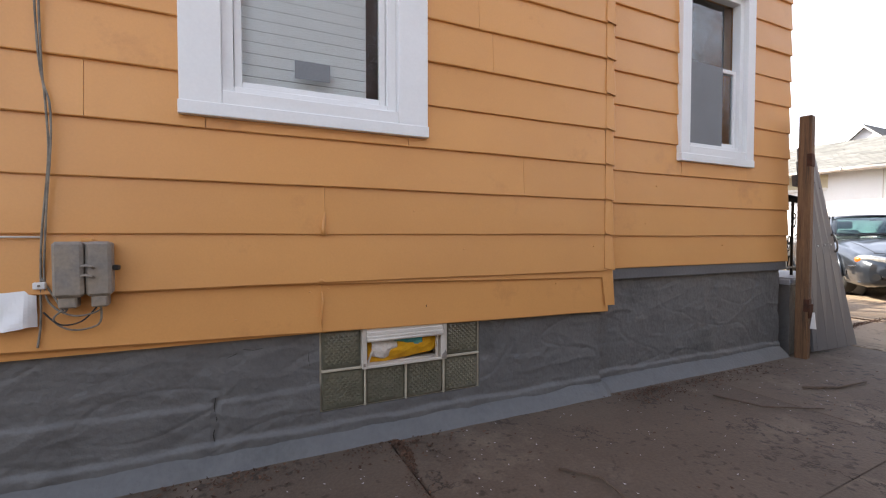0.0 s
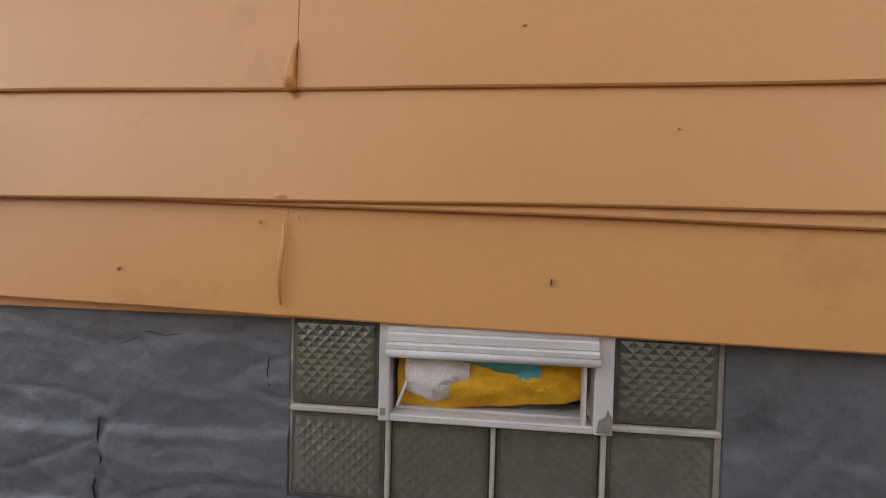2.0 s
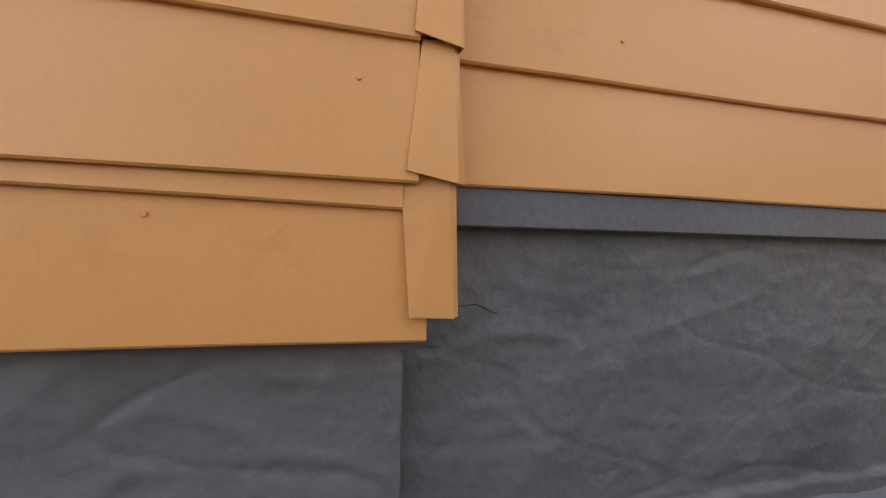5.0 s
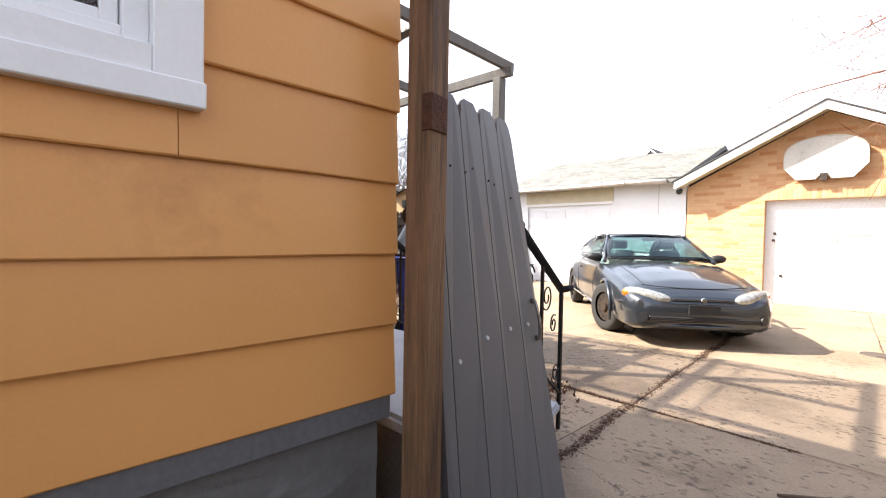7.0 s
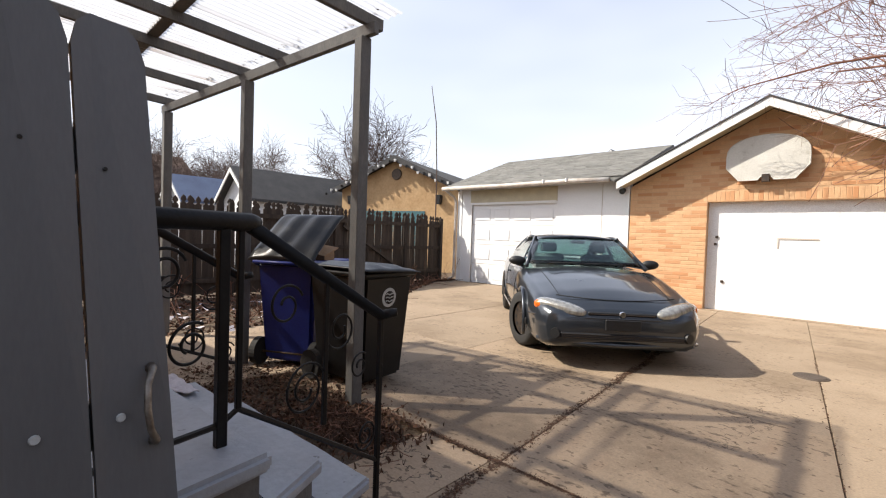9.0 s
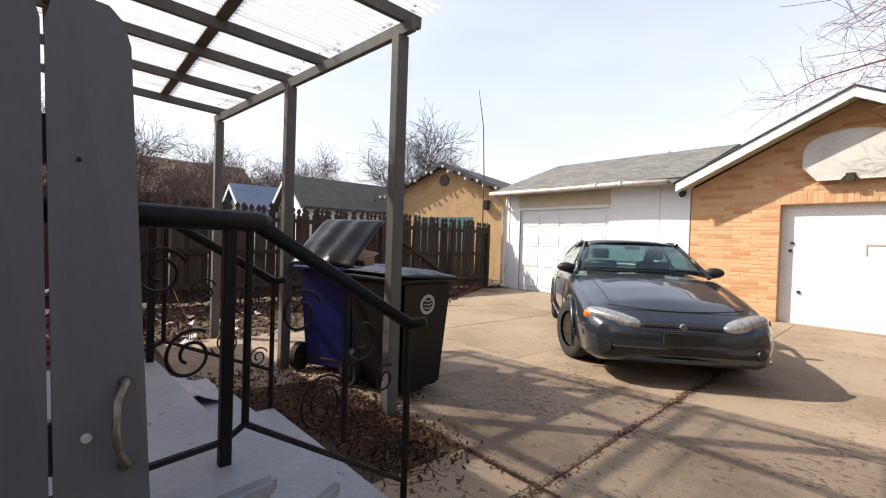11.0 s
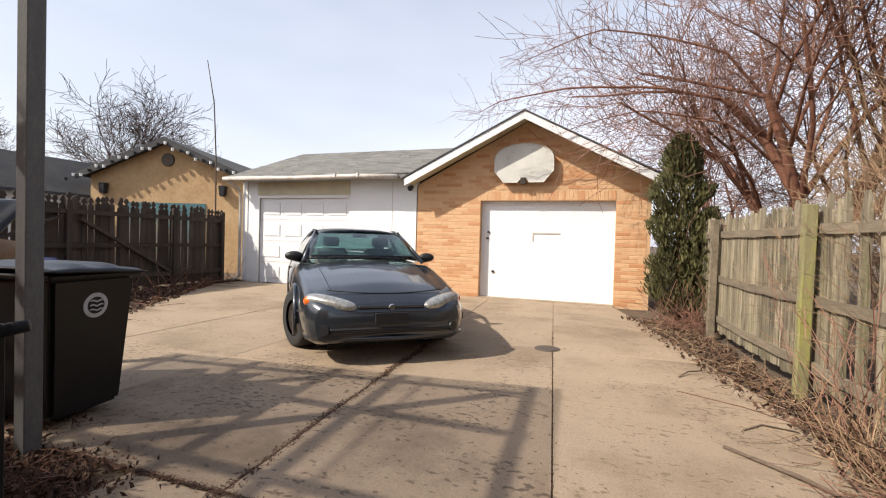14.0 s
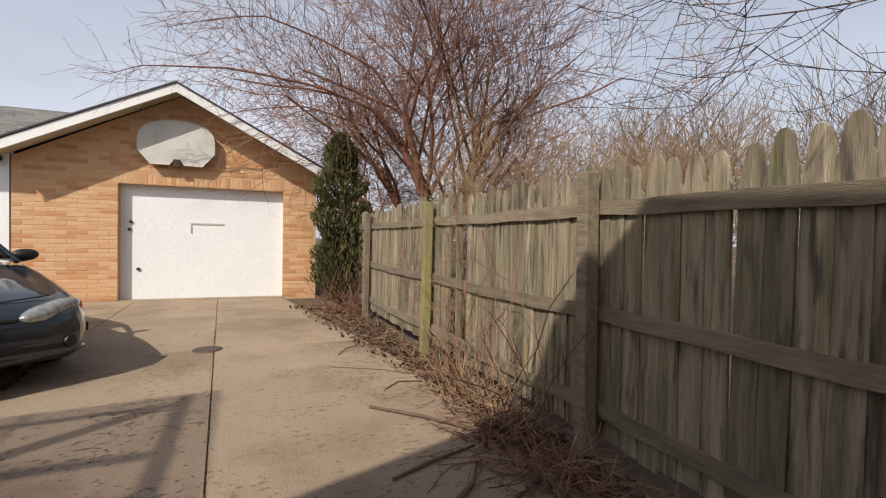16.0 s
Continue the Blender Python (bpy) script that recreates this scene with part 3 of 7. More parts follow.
prism(rb, [(0.32, 4.66), (0.32, 4.74), (-0.6, 5.0), (-2.9, 3.0), (LEFT_X - 0.3, 2.90), (LEFT_X - 0.3, 2.82), (-2.9, 2.92), (-0.6, 4.9)], Y_FRONT - 0.4, Y_REAR + 0.15)
part("roof", rb, M_DKSHINGLE, house, "unseen dark shingle roof, outline shaped to cast the yard shadow")


def board(x, y0, y1, zb, zt, proud=0.02, slope=0.0, fall=0.0, head=0.005):
    """One clapboard; slope and fall lower its top and bottom edge at the far end, head is how far the top stands out."""
    bm = bmesh.new()
    n = max(2, int((y1 - y0) / 0.25))
    rows = []
    for i in range(n + 1):
        y = y0 + (y1 - y0) * i / n
        w = 0.0015 * math.sin(y * 3.1 + zb * 17) + 0.0012 * math.sin(y * 7.7 + zb * 5)
        zt2 = zt - slope * (y - y0) / (y1 - y0)
        zb2 = zb + w * 0.8 - fall * (y - y0) / (y1 - y0)
        rows.append([bm.verts.new(p) for p in ((x, y, zt2), (x + head, y, zt2), (x + proud - (proud - head) * 0.07 / max(0.08, zt2 - zb2) + w, y, zb2 + min(0.07, (zt2 - zb2) * 0.6)),
                                               (x + proud + w, y, zb2 + 0.004), (x + proud - 0.003 + w, y, zb2), (x, y, zb2))])
    for a, b in zip(rows, rows[1:]):
        for k in range(6):
            bm.faces.new((a[k], b[k], b[(k + 1) % 6], a[(k + 1) % 6]))
    bm.faces.new(rows[0])
    bm.faces.new(rows[-1][::-1])
    bmesh.ops.recalc_face_normals(bm, faces=bm.faces[:])
    part("siding_board", bm, M_SIDING, house)


rng = random.Random(4)
JOINTS = {0: [0.003], 1: [-3.1], 2: [0.02], 3: [-2.6, 1.1], 4: [-0.84], 5: [-3.0], 6: [0.9]}
for i in range(18):
    zb, zt = Z0 + COURSE * i, Z0 + COURSE * (i + 1) + 0.012
    if i == 0:
        board(0.0, -2.0, 0.0022, 0.582, zt, 0.021, 0.0, 0.046)
        board(0.0, Y_FRONT, -2.002, 0.582, zt, 0.021)
        board(0.0, 0.003, Y_STEP + 0.008, 0.536, 0.770, 0.022, 0.0, 0.031)
        board(0.001, -0.25, Y_STEP - 0.035, 0.757, 0.80, 0.021, 0.0, 0.041, 0.016)
        continue
    cuts = JOINTS.get(i, [rng.uniform(-3.5, 1.2)])
    ends = sorted([Y_FRONT, *cuts, Y_STEP - 0.012])
    for w in WIN[:2]:
        if zt > w[2] and zb < w[2] - 0.109:
            board(0.0, w[0] - 0.058, w[1] + 0.058, zb, w[2] - 0.10, 0.02, 0.0, 0.0, 0.0165)
    for a, b in zip(ends, ends[1:]):
        spans = [(a, b)]
        for w in WIN[:2]:
            if zt > w[2] and zb < w[3]:
                spans = [s for (p, q) in spans for s in ((p, min(q, w[0] - 0.06)), (max(p, w[1] + 0.06), q)) if s[1] - s[0] > 0.02]
        for p, q in spans:
            board(0.0, p, q - 0.0015, zb, zt, 0.032 if i == 1 and q > 0.5 else 0.02, 0.0, 0.007 if i == 1 and q > 0.5 else 0.0, 0.008 if i == 1 else 0.005)
for i in range(1, 18):
    zb, zt = 0.762 + 0.2065 * (i - 1), 0.762 + 0.2065 * i + 0.012
    spans = [(Y_STEP + 0.02, Y_REAR)]
    w = WIN[2]
    if zt > w[2] and zb < w[3]:
        spans = [(Y_STEP + 0.02, w[0] - 0.05), (w[1] + 0.05, Y_REAR)]
        if zb < w[2] - 0.109:
            board(REAR_X, w[0] - 0.048, w[1] + 0.048, zb, w[2] - 0.10, 0.02, 0.0, 0.0, 0.0165)
    for p, q in spans:
        board(REAR_X, p, q, zb, zt)

# folded metal caps on the corner where the wall steps back
for i in range(18):
    zb, zt = Z0 + COURSE * i, Z0 + COURSE * (i + 1) + 0.005
    bm = bmesh.new()
    if i == 0:
        outer = [(0.034, 1.692, 0.548), (0.038, 1.762, 0.546), (0.028, 1.773, 0.548), (-0.045, 1.773, 0.552)]
        upper = [(0.012, 1.676, 0.772), (0.024, 1.752, 0.772), (0.016, 1.766, 0.772), (-0.045, 1.768, 0.772)]
    else:
        k = 0.006 if i == 1 else -0.003
        outer = [(0.028 + k, 1.688 - k, zb + 0.010), (0.031 + k, 1.764, zb - 0.006), (0.022, 1.774 + k, zb - 0.006), (-0.045, 1.774, zb)]
        upper = [(0.009, 1.706, zt), (0.014, 1.756, zt), (0.008, 1.766, zt), (-0.045, 1.768, zt)]
    a = [bm.verts.new(p) for p in outer]
    b = [bm.verts.new(p) for p in upper]
    for k in range(3):
        bm.faces.new((a[k], a[k + 1], b[k + 1], b[k]))
    shell(bm, 0.003)
    part("corner_cap", bm, M_SIDING, house, "bent painted metal corner cap" if i < 2 else "")

# lumps where boards butt: filler beads and a bent flap
for pts, r in (([(0.022, 0.012, 0.972), (0.026, 0.008, 1.0), (0.02, 0.014, 1.05), (0.008, 0.02, 1.08)], [0.012, 0.011, 0.006, 0.002]),
               ([(0.024, -0.03, 0.765), (0.026, 0.0, 0.772), (0.024, 0.03, 0.762)], [0.004, 0.010, 0.003]),
               ([(0.028, 0.0, 0.56), (0.031, -0.004, 0.62), (0.027, 0.003, 0.68), (0.02, 0.0, 0.72)], [0.002, 0.0055, 0.005, 0.002]),
               ([(0.022, 0.66, 0.764), (0.027, 0.69, 0.768), (0.022, 0.72, 0.764)], [0.002, 0.006, 0.002])):
    part("filler_bead", tb(pts, r, 6), M_SIDING, house, smooth=True)
nails = bmesh.new()
rng = random.Random(9)
for y, z, x in ((0.725, 0.901, 0.018), (1.329, 0.695, 0.014), (1.609, 0.908, 0.017), (-0.10, 0.86, 0.018), (0.03, 0.73, 0.024),
                (-0.05, 0.72, 0.02), (0.45, 1.09, 0.014), (1.10, 0.74, 0.016), (-0.35, 0.62, 0.02), (2.1, 1.05, -0.03), (2.9, 0.9, -0.028), (2.2, 1.3, -0.03)):
    disc_solid(nails, (x, y, z), (1, 0, 0), 0.0045, 0.0035, 0.006, 8)
ob = part("nail_heads", nails, M_SIDING, house)
ob["kind"] = "stuff"

part("split", bx((0.0165, 0.5105, 0.615), (0.0215, 0.5120, 0.627)), M_DARK, house, "small dark split in the board")
part("band_board", bx((-0.09, Y_STEP + 0.03, 0.692), (REAR_X + 0.010, Y_REAR - 0.01, 0.764), 0.003), M_BAND, house, "grey painted skirting board under siding")


def rough(y, z, k=1.0):
    p = Vector((y * 2.2, z * 2.2, 3.1))
    v = noise.fractal(p * 2.2, 1.1, 2.0, 6) * 0.0055 + noise.noise(Vector((y * 1.3, z * 7, 1.0))) * 0.0025
    v += 0.004 * (1 - abs(noise.noise(Vector((y * 4.5, z * 9.0, 5.2))))) ** 6 + 0.0022 * noise.noise(Vector((y * 24, z * 30, 3.3)))
    v += 0.0022 * max(0.0, 1 - 6.0 * abs(noise.noise(Vector((y * 4.0, z * 19.0, 2.2))))) * max(0.0, noise.noise(Vector((y * 2.0, z * 3.0, 6.6))) + 0.25)
    v -= 0.006 * max(0.0, noise.noise(Vector((y * 16.0, z * 20.0, 8.8))) - 0.42)
    if y < 0.3:
        d, _ = noise.voronoi(Vector((y * 2.7 + 0.25 * noise.noise(Vector((y * 5, z * 8, 0.0))), z * 6.2 + 0.25 * noise.noise(Vector((y * 5, z * 8, 9.0))), 0.4)))
        v += 0.003 * min(1.0, (d[1] - d[0]) * 5.0) - 0.002
    edge = 0.285 + 0.02 * math.sin(y * 2.3) + 0.012 * noise.noise(Vector((y * 6, 0.3, 4.1)))
    ledge = 0.0045 * math.tanh((edge - z) * 160) * (1.0 if y < 0.2 else 0.25)
    foot = 0.10 + 0.015 * noise.noise(Vector((y * 5, 2.2, 1.7)))
    ledge += 0.007 * math.tanh((foot - z) * 160)
    ledge -= 0.010 * max(0.0, 1 - abs(y + 0.43 - 0.02 * noise.noise(Vector((z * 14, 1.0, 8.0)))) / 0.014) * (0.1 < z < 0.29)
    c = abs(noise.noise(Vector((y * 1.6 + 9, z * 5.0, 7.7))))
    crack = -0.004 * max(0.0, 1 - c * 26)
    return k * (v + ledge + crack)


def foundation(y0, y1, z0, z1, x):
    bm = bmesh.new()
    nu, nv = max(2, int((y1 - y0) / 0.010)), max(2, int((z1 - z0) / 0.0075))
    grid(bm, nu, nv, lambda u, v: (x + rough(y0 + (y1 - y0) * u, z0 + (z1 - z0) * v), y0 + (y1 - y0) * u, z0 + (z1 - z0) * v))
    box(bm, (x - 0.16, y0, z0), (x - 0.035, y1, z1))
    for s in (y0, y1):
        grid(bm, 1, nv, lambda u, v: (x - 0.16 * u + rough(s, z0 + (z1 - z0) * v) * (1 - u), s, z0 + (z1 - z0) * v))
    grid(bm, nu, 1, lambda u, v: (x - 0.16 * v + rough(y0 + (y1 - y0) * u, z0) * (1 - v), y0 + (y1 - y0) * u, z0))
    grid(bm, nu, 1, lambda u, v: (x - 0.16 * v + rough(y0 + (y1 - y0) * u, z1) * (1 - v), y0 + (y1 - y0) * u, z1))
    bmesh.ops.recalc_face_normals(bm, faces=bm.faces[:])
    part("foundation_wall", bm, M_FOUND, house, "rough grey painted masonry foundation", True)


foundation(-4.0, -0.004, -0.1, 0.55, -0.016)
foundation(0.838, Y_STEP - 0.02, -0.1, 0.55, -0.014)
foundation(-0.004, 0.838, -0.1, 0.158, -0.012)
foundation(Y_STEP - 0.02, Y_REAR - 0.03, -0.1, 0.705, REAR_X - 0.02)
# dark tubes laid on the painted masonry, drawn for the shadow inside thin cracks
for path, r in (([(-0.43, 0.292), (-0.436, 0.25), (-0.427, 0.20), (-0.441, 0.14), (-0.436, 0.11)], 0.0024),
                ([(-0.05, 0.44), (-0.053, 0.41), (-0.047, 0.385), (-0.052, 0.36)], 0.0014),
                ([(-0.24, 0.482), (-0.28, 0.476), (-0.32, 0.484), (-0.36, 0.462), (-0.39, 0.452)], 0.0012),
                ([(1.80, 0.545), (1.84, 0.548), (1.86, 0.540), (1.885, 0.528)], 0.0016)):
    base = -0.016 if path[0][0] < 1.7 else REAR_X - 0.02
    part("crack", tb([(base + rough(y, z) - 0.0004, y, z) for y, z in path], [r * (0.5 if i in (0, len(path) - 1) else 1.0) for i in range(len(path))], 5), M_DARK, house, "thin dark line drawn for the shadow in a masonry crack")
# sloping cement fillet at the foot of the wall
fb = bmesh.new()
grid(fb, 240, 5, lambda u, v: ((-0.012 if -4 + 7.7 * u < 1.72 else -0.06) + 0.095 * v + 0.012 * noise.noise(Vector((u * 40, v * 3, 2))),
                               -4 + 7.7 * u, 0.068 - 0.08 * v ** 1.2 + 0.012 * noise.noise(Vector((u * 26, 4, v))) * (1 - v)))
part("cement_fillet", fb, M_FOUND, house, "lighter grey cement fillet along the ground", True)

# glass block window with a vent
gw = part("glass_block_window", bx((-0.10, -0.004, 0.150), (-0.028, 0.838, 0.346)), M_MORTAR, house, "basement window of patterned glass blocks")
for y0, y1, z0 in ((-0.004, 0.212, 0.346), (0.598, 0.838, 0.346), (0.212, 0.598, 0.54)):
    part("mortar_bed", bx((-0.10, y0, z0), (-0.028, y1, 0.56)), M_MORTAR, gw)


def block(y0, y1, z0, z1):
    bm = bmesh.new()
    x0 = -0.014
    n, q = max(6, int((y1 - y0) / 0.0128)), max(5, int((z1 - z0) / 0.0128))
    m = 0.010
    def P(i, j, h):
        return bm.verts.new((x0 + h, y0 + m + (y1 - y0 - 2 * m) * i / n, z0 + m + (z1 - z0 - 2 * m) * j / q))
    vs = [[P(i, j, -0.001 + (0.0032 if (i + j) % 2 else 0.0) * (0 < i < n and 0 < j < q)) for j in range(q + 1)] for i in range(n + 1)]
    for i in range(n):
        for j in range(q):
            if (i + j) % 2:
                bm.faces.new((vs[i][j], vs[i + 1][j], vs[i + 1][j + 1]))
                bm.faces.new((vs[i][j], vs[i + 1][j + 1], vs[i][j + 1]))
            else:
                bm.faces.new((vs[i][j], vs[i + 1][j], vs[i][j + 1]))
                bm.faces.new((vs[i + 1][j], vs[i + 1][j + 1], vs[i][j + 1]))
    box(bm, (-0.08, y0, z0), (x0 - 0.004, y1, z1), 0.004)
    bmesh.ops.recalc_face_normals(bm, faces=bm.faces[:])
    part("glass_block", bm, M_BLOCK, gw)


for k in range(4):
    block(0.2075 * k + 0.004, 0.2075 * (k + 1) - 0.006, 0.163, 0.340)
block(0.004, 0.186, 0.352, 0.528)
block(0.636, 0.826, 0.352, 0.522)
for k in range(3):
    y = 0.2075 * (k + 1) - 0.001
    part("joint_strip", bx((-0.02, y - 0.0045, 0.16), (-0.009, y + 0.0045, 0.343), 0.002), M_MORTAR, gw)
for a, b in ((0.004, 0.19), (0.63, 0.830)):
    part("joint_strip", bx((-0.022, a, 0.341), (-0.008, b, 0.352), 0.002), M_MORTAR, gw)
vf = bmesh.new()
box(vf, (-0.03, 0.190, 0.338), (0.006, 0.212, 0.532), 0.002)
box(vf, (-0.03, 0.598, 0.338), (0.006, 0.632, 0.528), 0.002)
box(vf, (-0.03, 0.212, 0.338), (0.004, 0.598, 0.352), 0.002)
box(vf, (-0.10, 0.212, 0.334), (-0.03, 0.598, 0.346))
vent = part("vent_frame", vf, M_OLDWHITE, gw, "worn white vent frame stuffed with cloth")
hood = bmesh.new()
box(hood, (-0.02, 0.207, 0.484), (0.030, 0.602, 0.498), 0.003)
box(hood, (-0.02, 0.207, 0.497), (0.022, 0.602, 0.516), 0.003)
box(hood, (-0.02, 0.207, 0.515), (0.012, 0.602, 0.528), 0.002)
part("vent_head", hood, M_OLDWHITE, vent)
part("inner_sill", bx((-0.098, 0.216, 0.347), (-0.03, 0.594, 0.356), 0.002), M_OLDWHITE, vent, "dusty worn inner sill")
part("vent_lip", tb([(0.024, 0.208, 0.478), (0.024, 0.601, 0.478)], 0.009, 10), M_OLDWHITE, vent, smooth=True)
part("vent_track", bx((-0.02, 0.578, 0.35), (0.002, 0.584, 0.475)), M_OLDWHITE, vent)
part("vent_track", bx((-0.06, 0.224, 0.36), (-0.01, 0.229, 0.43), 0.0, Matrix.Translation((0, 0.236, 0.37)) @ Matrix.Rotation(-0.35, 4, "X") @ Matrix.Translation((0, -0.236, -0.37))), M_WHITE, vent)
chip = [(0.603, 0.343), (0.630, 0.341), (0.631, 0.372), (0.622, 0.388), (0.618, 0.374), (0.606, 0.366)]
part("paint_chip", prism(bmesh.new(), chip, 0.0035, 0.0072, "x"), M_GREYPLASTIC, vent, "dark patch where paint has chipped")
part("catch_plate", bx((0.004, 0.194, 0.350), (0.0075, 0.204, 0.364)), M_GREYPLASTIC, vent)
# near-black back plate, coloured as the unlit space behind the vent
part("cavity_back", bx((-0.16, 0.19, 0.33), (-0.103, 0.63, 0.56)), M_DARK, vent)


def cloth(name, y0, y1, z0, z1, x, depth, mat_, seed, label, shape):
    """A stuffed piece of cloth with folds; shape(u) gives lower and upper edge between 0 and 1."""
    bm = bmesh.new()
    def f(u, v):
        lo, hi = shape(u)
        z = z0 + (z1 - z0) * (lo + (hi - lo) * v)
        y = y0 + (y1 - y0) * u
        fold = noise.fractal(Vector((y * 14 + seed, z * 22, seed)), 1.0, 2.0, 4) * 0.010 + 0.004 * math.sin(40 * (y + 0.7 * z) + seed)
        return (x + depth * math.sin(math.pi * min(max(v, 0.0), 1.0)) * (0.4 + 0.6 * math.sin(math.pi * min(max(u, 0.02), 0.98))) + fold, y, z)
    grid(bm, 50, 26, f)
    shell(bm, 0.003)
    solo(name, bm, mat_, label, "cloth", smooth=True)


cloth("yellow_cloth", 0.222, 0.585, 0.350, 0.482, -0.040, 0.034, M_YELLOW, 1.0, "yellow rag stuffed into the basement vent",
      lambda u: (0.02 + 0.36 * max(0, u - 0.25) ** 1.3, 0.99 - 0.04 * u))
cloth("white_cloth", 0.240, 0.366, 0.362, 0.474, -0.022, 0.030, M_LINEN, 5.0, "off-white rag stuffed into the basement vent",
      lambda u: (0.10 + 0.35 * abs(u - 0.45), 0.99 - 0.25 * max(0, u - 0.75)))
cloth("teal_cloth", 0.352, 0.500, 0.412, 0.484, -0.016, 0.020, M_TEAL, 8.0, "teal printed rag stuffed into the basement vent",
      lambda u: (0.55 - 0.45 * u, 1.0))


def window(y0, y1, z0, z1, x, cas, style):
    """A double-hung window with casing; the opening is y0..y1, z0..z1."""
    c = bmesh.new()
    d = x + 0.045
    b0 = z0 - 0.095
    box(c, (x - 0.01, y0, b0), (d - 0.003, y1, z0), 0.003)
    w = part("window", c, M_WHITE, house, "white trimmed sash window " + ("with closed blind" if style == "blind" else "with dark screen"))
    for lo, hi in (((y0 - cas, b0), (y0, z1 + cas)), ((y1, b0), (y1 + cas, z1 + cas)), ((y0, z1), (y1, z1 + cas))):
        part("casing", bx((x - 0.01, lo[0], lo[1]), (d, hi[0], hi[1]), 0.003), M_WHITE, w)
    part("window_sill", bx((x + 0.0, y0 - cas - 0.004, b0 - 0.014), (d + 0.005, y1 + cas + 0.004, b0 + 0.040), 0.003), M_WHITE, w)
    s = bmesh.new()
    for lo, hi in (((y0, z0), (y0 + 0.045, z1)), ((y1 - 0.045, z0), (y1, z1)), ((y0 + 0.045, z0), (y1 - 0.045, z0 + 0.03)), ((y0 + 0.045, z1 - 0.04), (y1 - 0.045, z1))):
        box(s, (x - 0.05, lo[0], lo[1]), (x + 0.012, hi[0], hi[1]), 0.003)
    part("frame", s, M_WHITE, w)
    mz = (z0 + z1) / 2 + 0.04
    s2 = bmesh.new()
    a, b = y0 + 0.047, y1 - 0.047
    for lo, hi in (((a, z0 + 0.03), (a + 0.03, mz)), ((b - 0.03, z0 + 0.03), (b, mz)), ((a + 0.03, z0 + 0.03), (b - 0.03, z0 + 0.06)), ((a + 0.03, mz - 0.03), (b - 0.03, mz))):
        box(s2, (x - 0.04, lo[0], lo[1]), (x - 0.012, hi[0], hi[1]), 0.003)
    part("lower_sash", s2, M_WHITE, w)
    part("upper_sash", bx((x - 0.07, a, mz - 0.02), (x - 0.045, b, mz + 0.02), 0.003), M_WHITE, w)
    p1 = part("pane", bx((x - 0.030, a + 0.03, z0 + 0.06), (x - 0.026, b - 0.03, mz - 0.03)), M_PANE, w)
    p2 = part("pane", bx((x - 0.060, a, mz), (x - 0.056, b, z1 - 0.04)), M_PANE, w)
    p1.visible_shadow = False
    p2.visible_shadow = False
    if style == "blind":
        sl = bx((-0.001, a + 0.012, -0.0232), (0.001, b - 0.075, 0.0232))
        me = link_mesh("blind_slat", sl, M_BLIND)
        n = int((z1 - z0 - 0.03) / 0.05)
        for k in range(n):
            piece("blind_slat", me, w, Matrix.Translation((x - 0.085, 0, z0 + 0.035 + 0.05 * k)) @ Matrix.Rotation(radians(6), 4, "Y"))
    else:
        part("screen", bx((x - 0.008, a, z0 + 0.03), (x - 0.006, b - 0.17, mz)), M_SCREEN, w)
        # added near-black sheet, in place of the unlit room behind the glass
        part("dark_backing", bx((x - 0.12, a, z0), (x - 0.115, b, z1)), M_DARK, w)


window(*WIN[0], 0.15, "blind")
window(*WIN[1], 0.15, "blind")
part("pane_rectangle", bx((-0.0255, -0.10, 1.665), (-0.0245, 0.055, 1.745)), M_SCREEN, house, "flat grey rectangle on the glass")
window(*WIN[2], 0.09, "screen")

# ---- wall fixtures ----
ub = thing("utility_box", "grey weathered plastic cable junction box on the siding", "utility box", (0.0, -0.84, 0.85))
part("body", bx((0.016, -0.082, -0.092), (0.055, 0.082, 0.098), 0.008), M_GREYPLASTIC, ub)
part("cover", bx((0.055, -0.084, -0.096), (0.098, 0.004, 0.100), 0.010), M_GREYPLASTIC, ub)
part("cover", bx((0.055, 0.008, -0.096), (0.092, 0.084, 0.100), 0.010), M_GREYPLASTIC, ub)
for z in (0.012, -0.022):
    part("latch", tb([(0.099, 0.0, z), (0.108, 0.012, z + 0.004), (0.108, 0.03, z), (0.094, 0.034, z - 0.006)], 0.005, 6), M_GREYPLASTIC, ub)
part("latch", bx((0.05, 0.084, -0.005), (0.075, 0.106, 0.014), 0.004), M_BLACKPL, ub)
part("cable_boot", bx((0.03, -0.072, -0.135), (0.085, -0.018, -0.094), 0.005), M_GREYPLASTIC, ub)
part("cable_boot", bx((0.03, 0.022, -0.135), (0.085, 0.070, -0.094), 0.005), M_GREYPLASTIC, ub)
part("bracket", bx((0.018, -0.02, 0.098), (0.03, 0.02, 0.112), 0.002), M_SIDING, ub)


def cable(name, pts, r, label, m=None):
    """A smooth cable through points."""
    P = [Vector(p) for p in pts]
    out = []
    for i in range(len(P) - 1):
        a, b, c, d = P[max(i - 1, 0)], P[i], P[i + 1], P[min(i + 2, len(P) - 1)]
        for k in range(6):
            t = k / 6
            out.append(0.5 * ((2 * b) + (c - a) * t + (2 * a - 5 * b + 4 * c - d) * t * t + (3 * b - a - 3 * c + d) * t ** 3))
    out.append(P[-1])
    return solo(name, tb(out, r, 6), m or M_CABLE, label, "cable", group="cables on the siding", smooth=True)


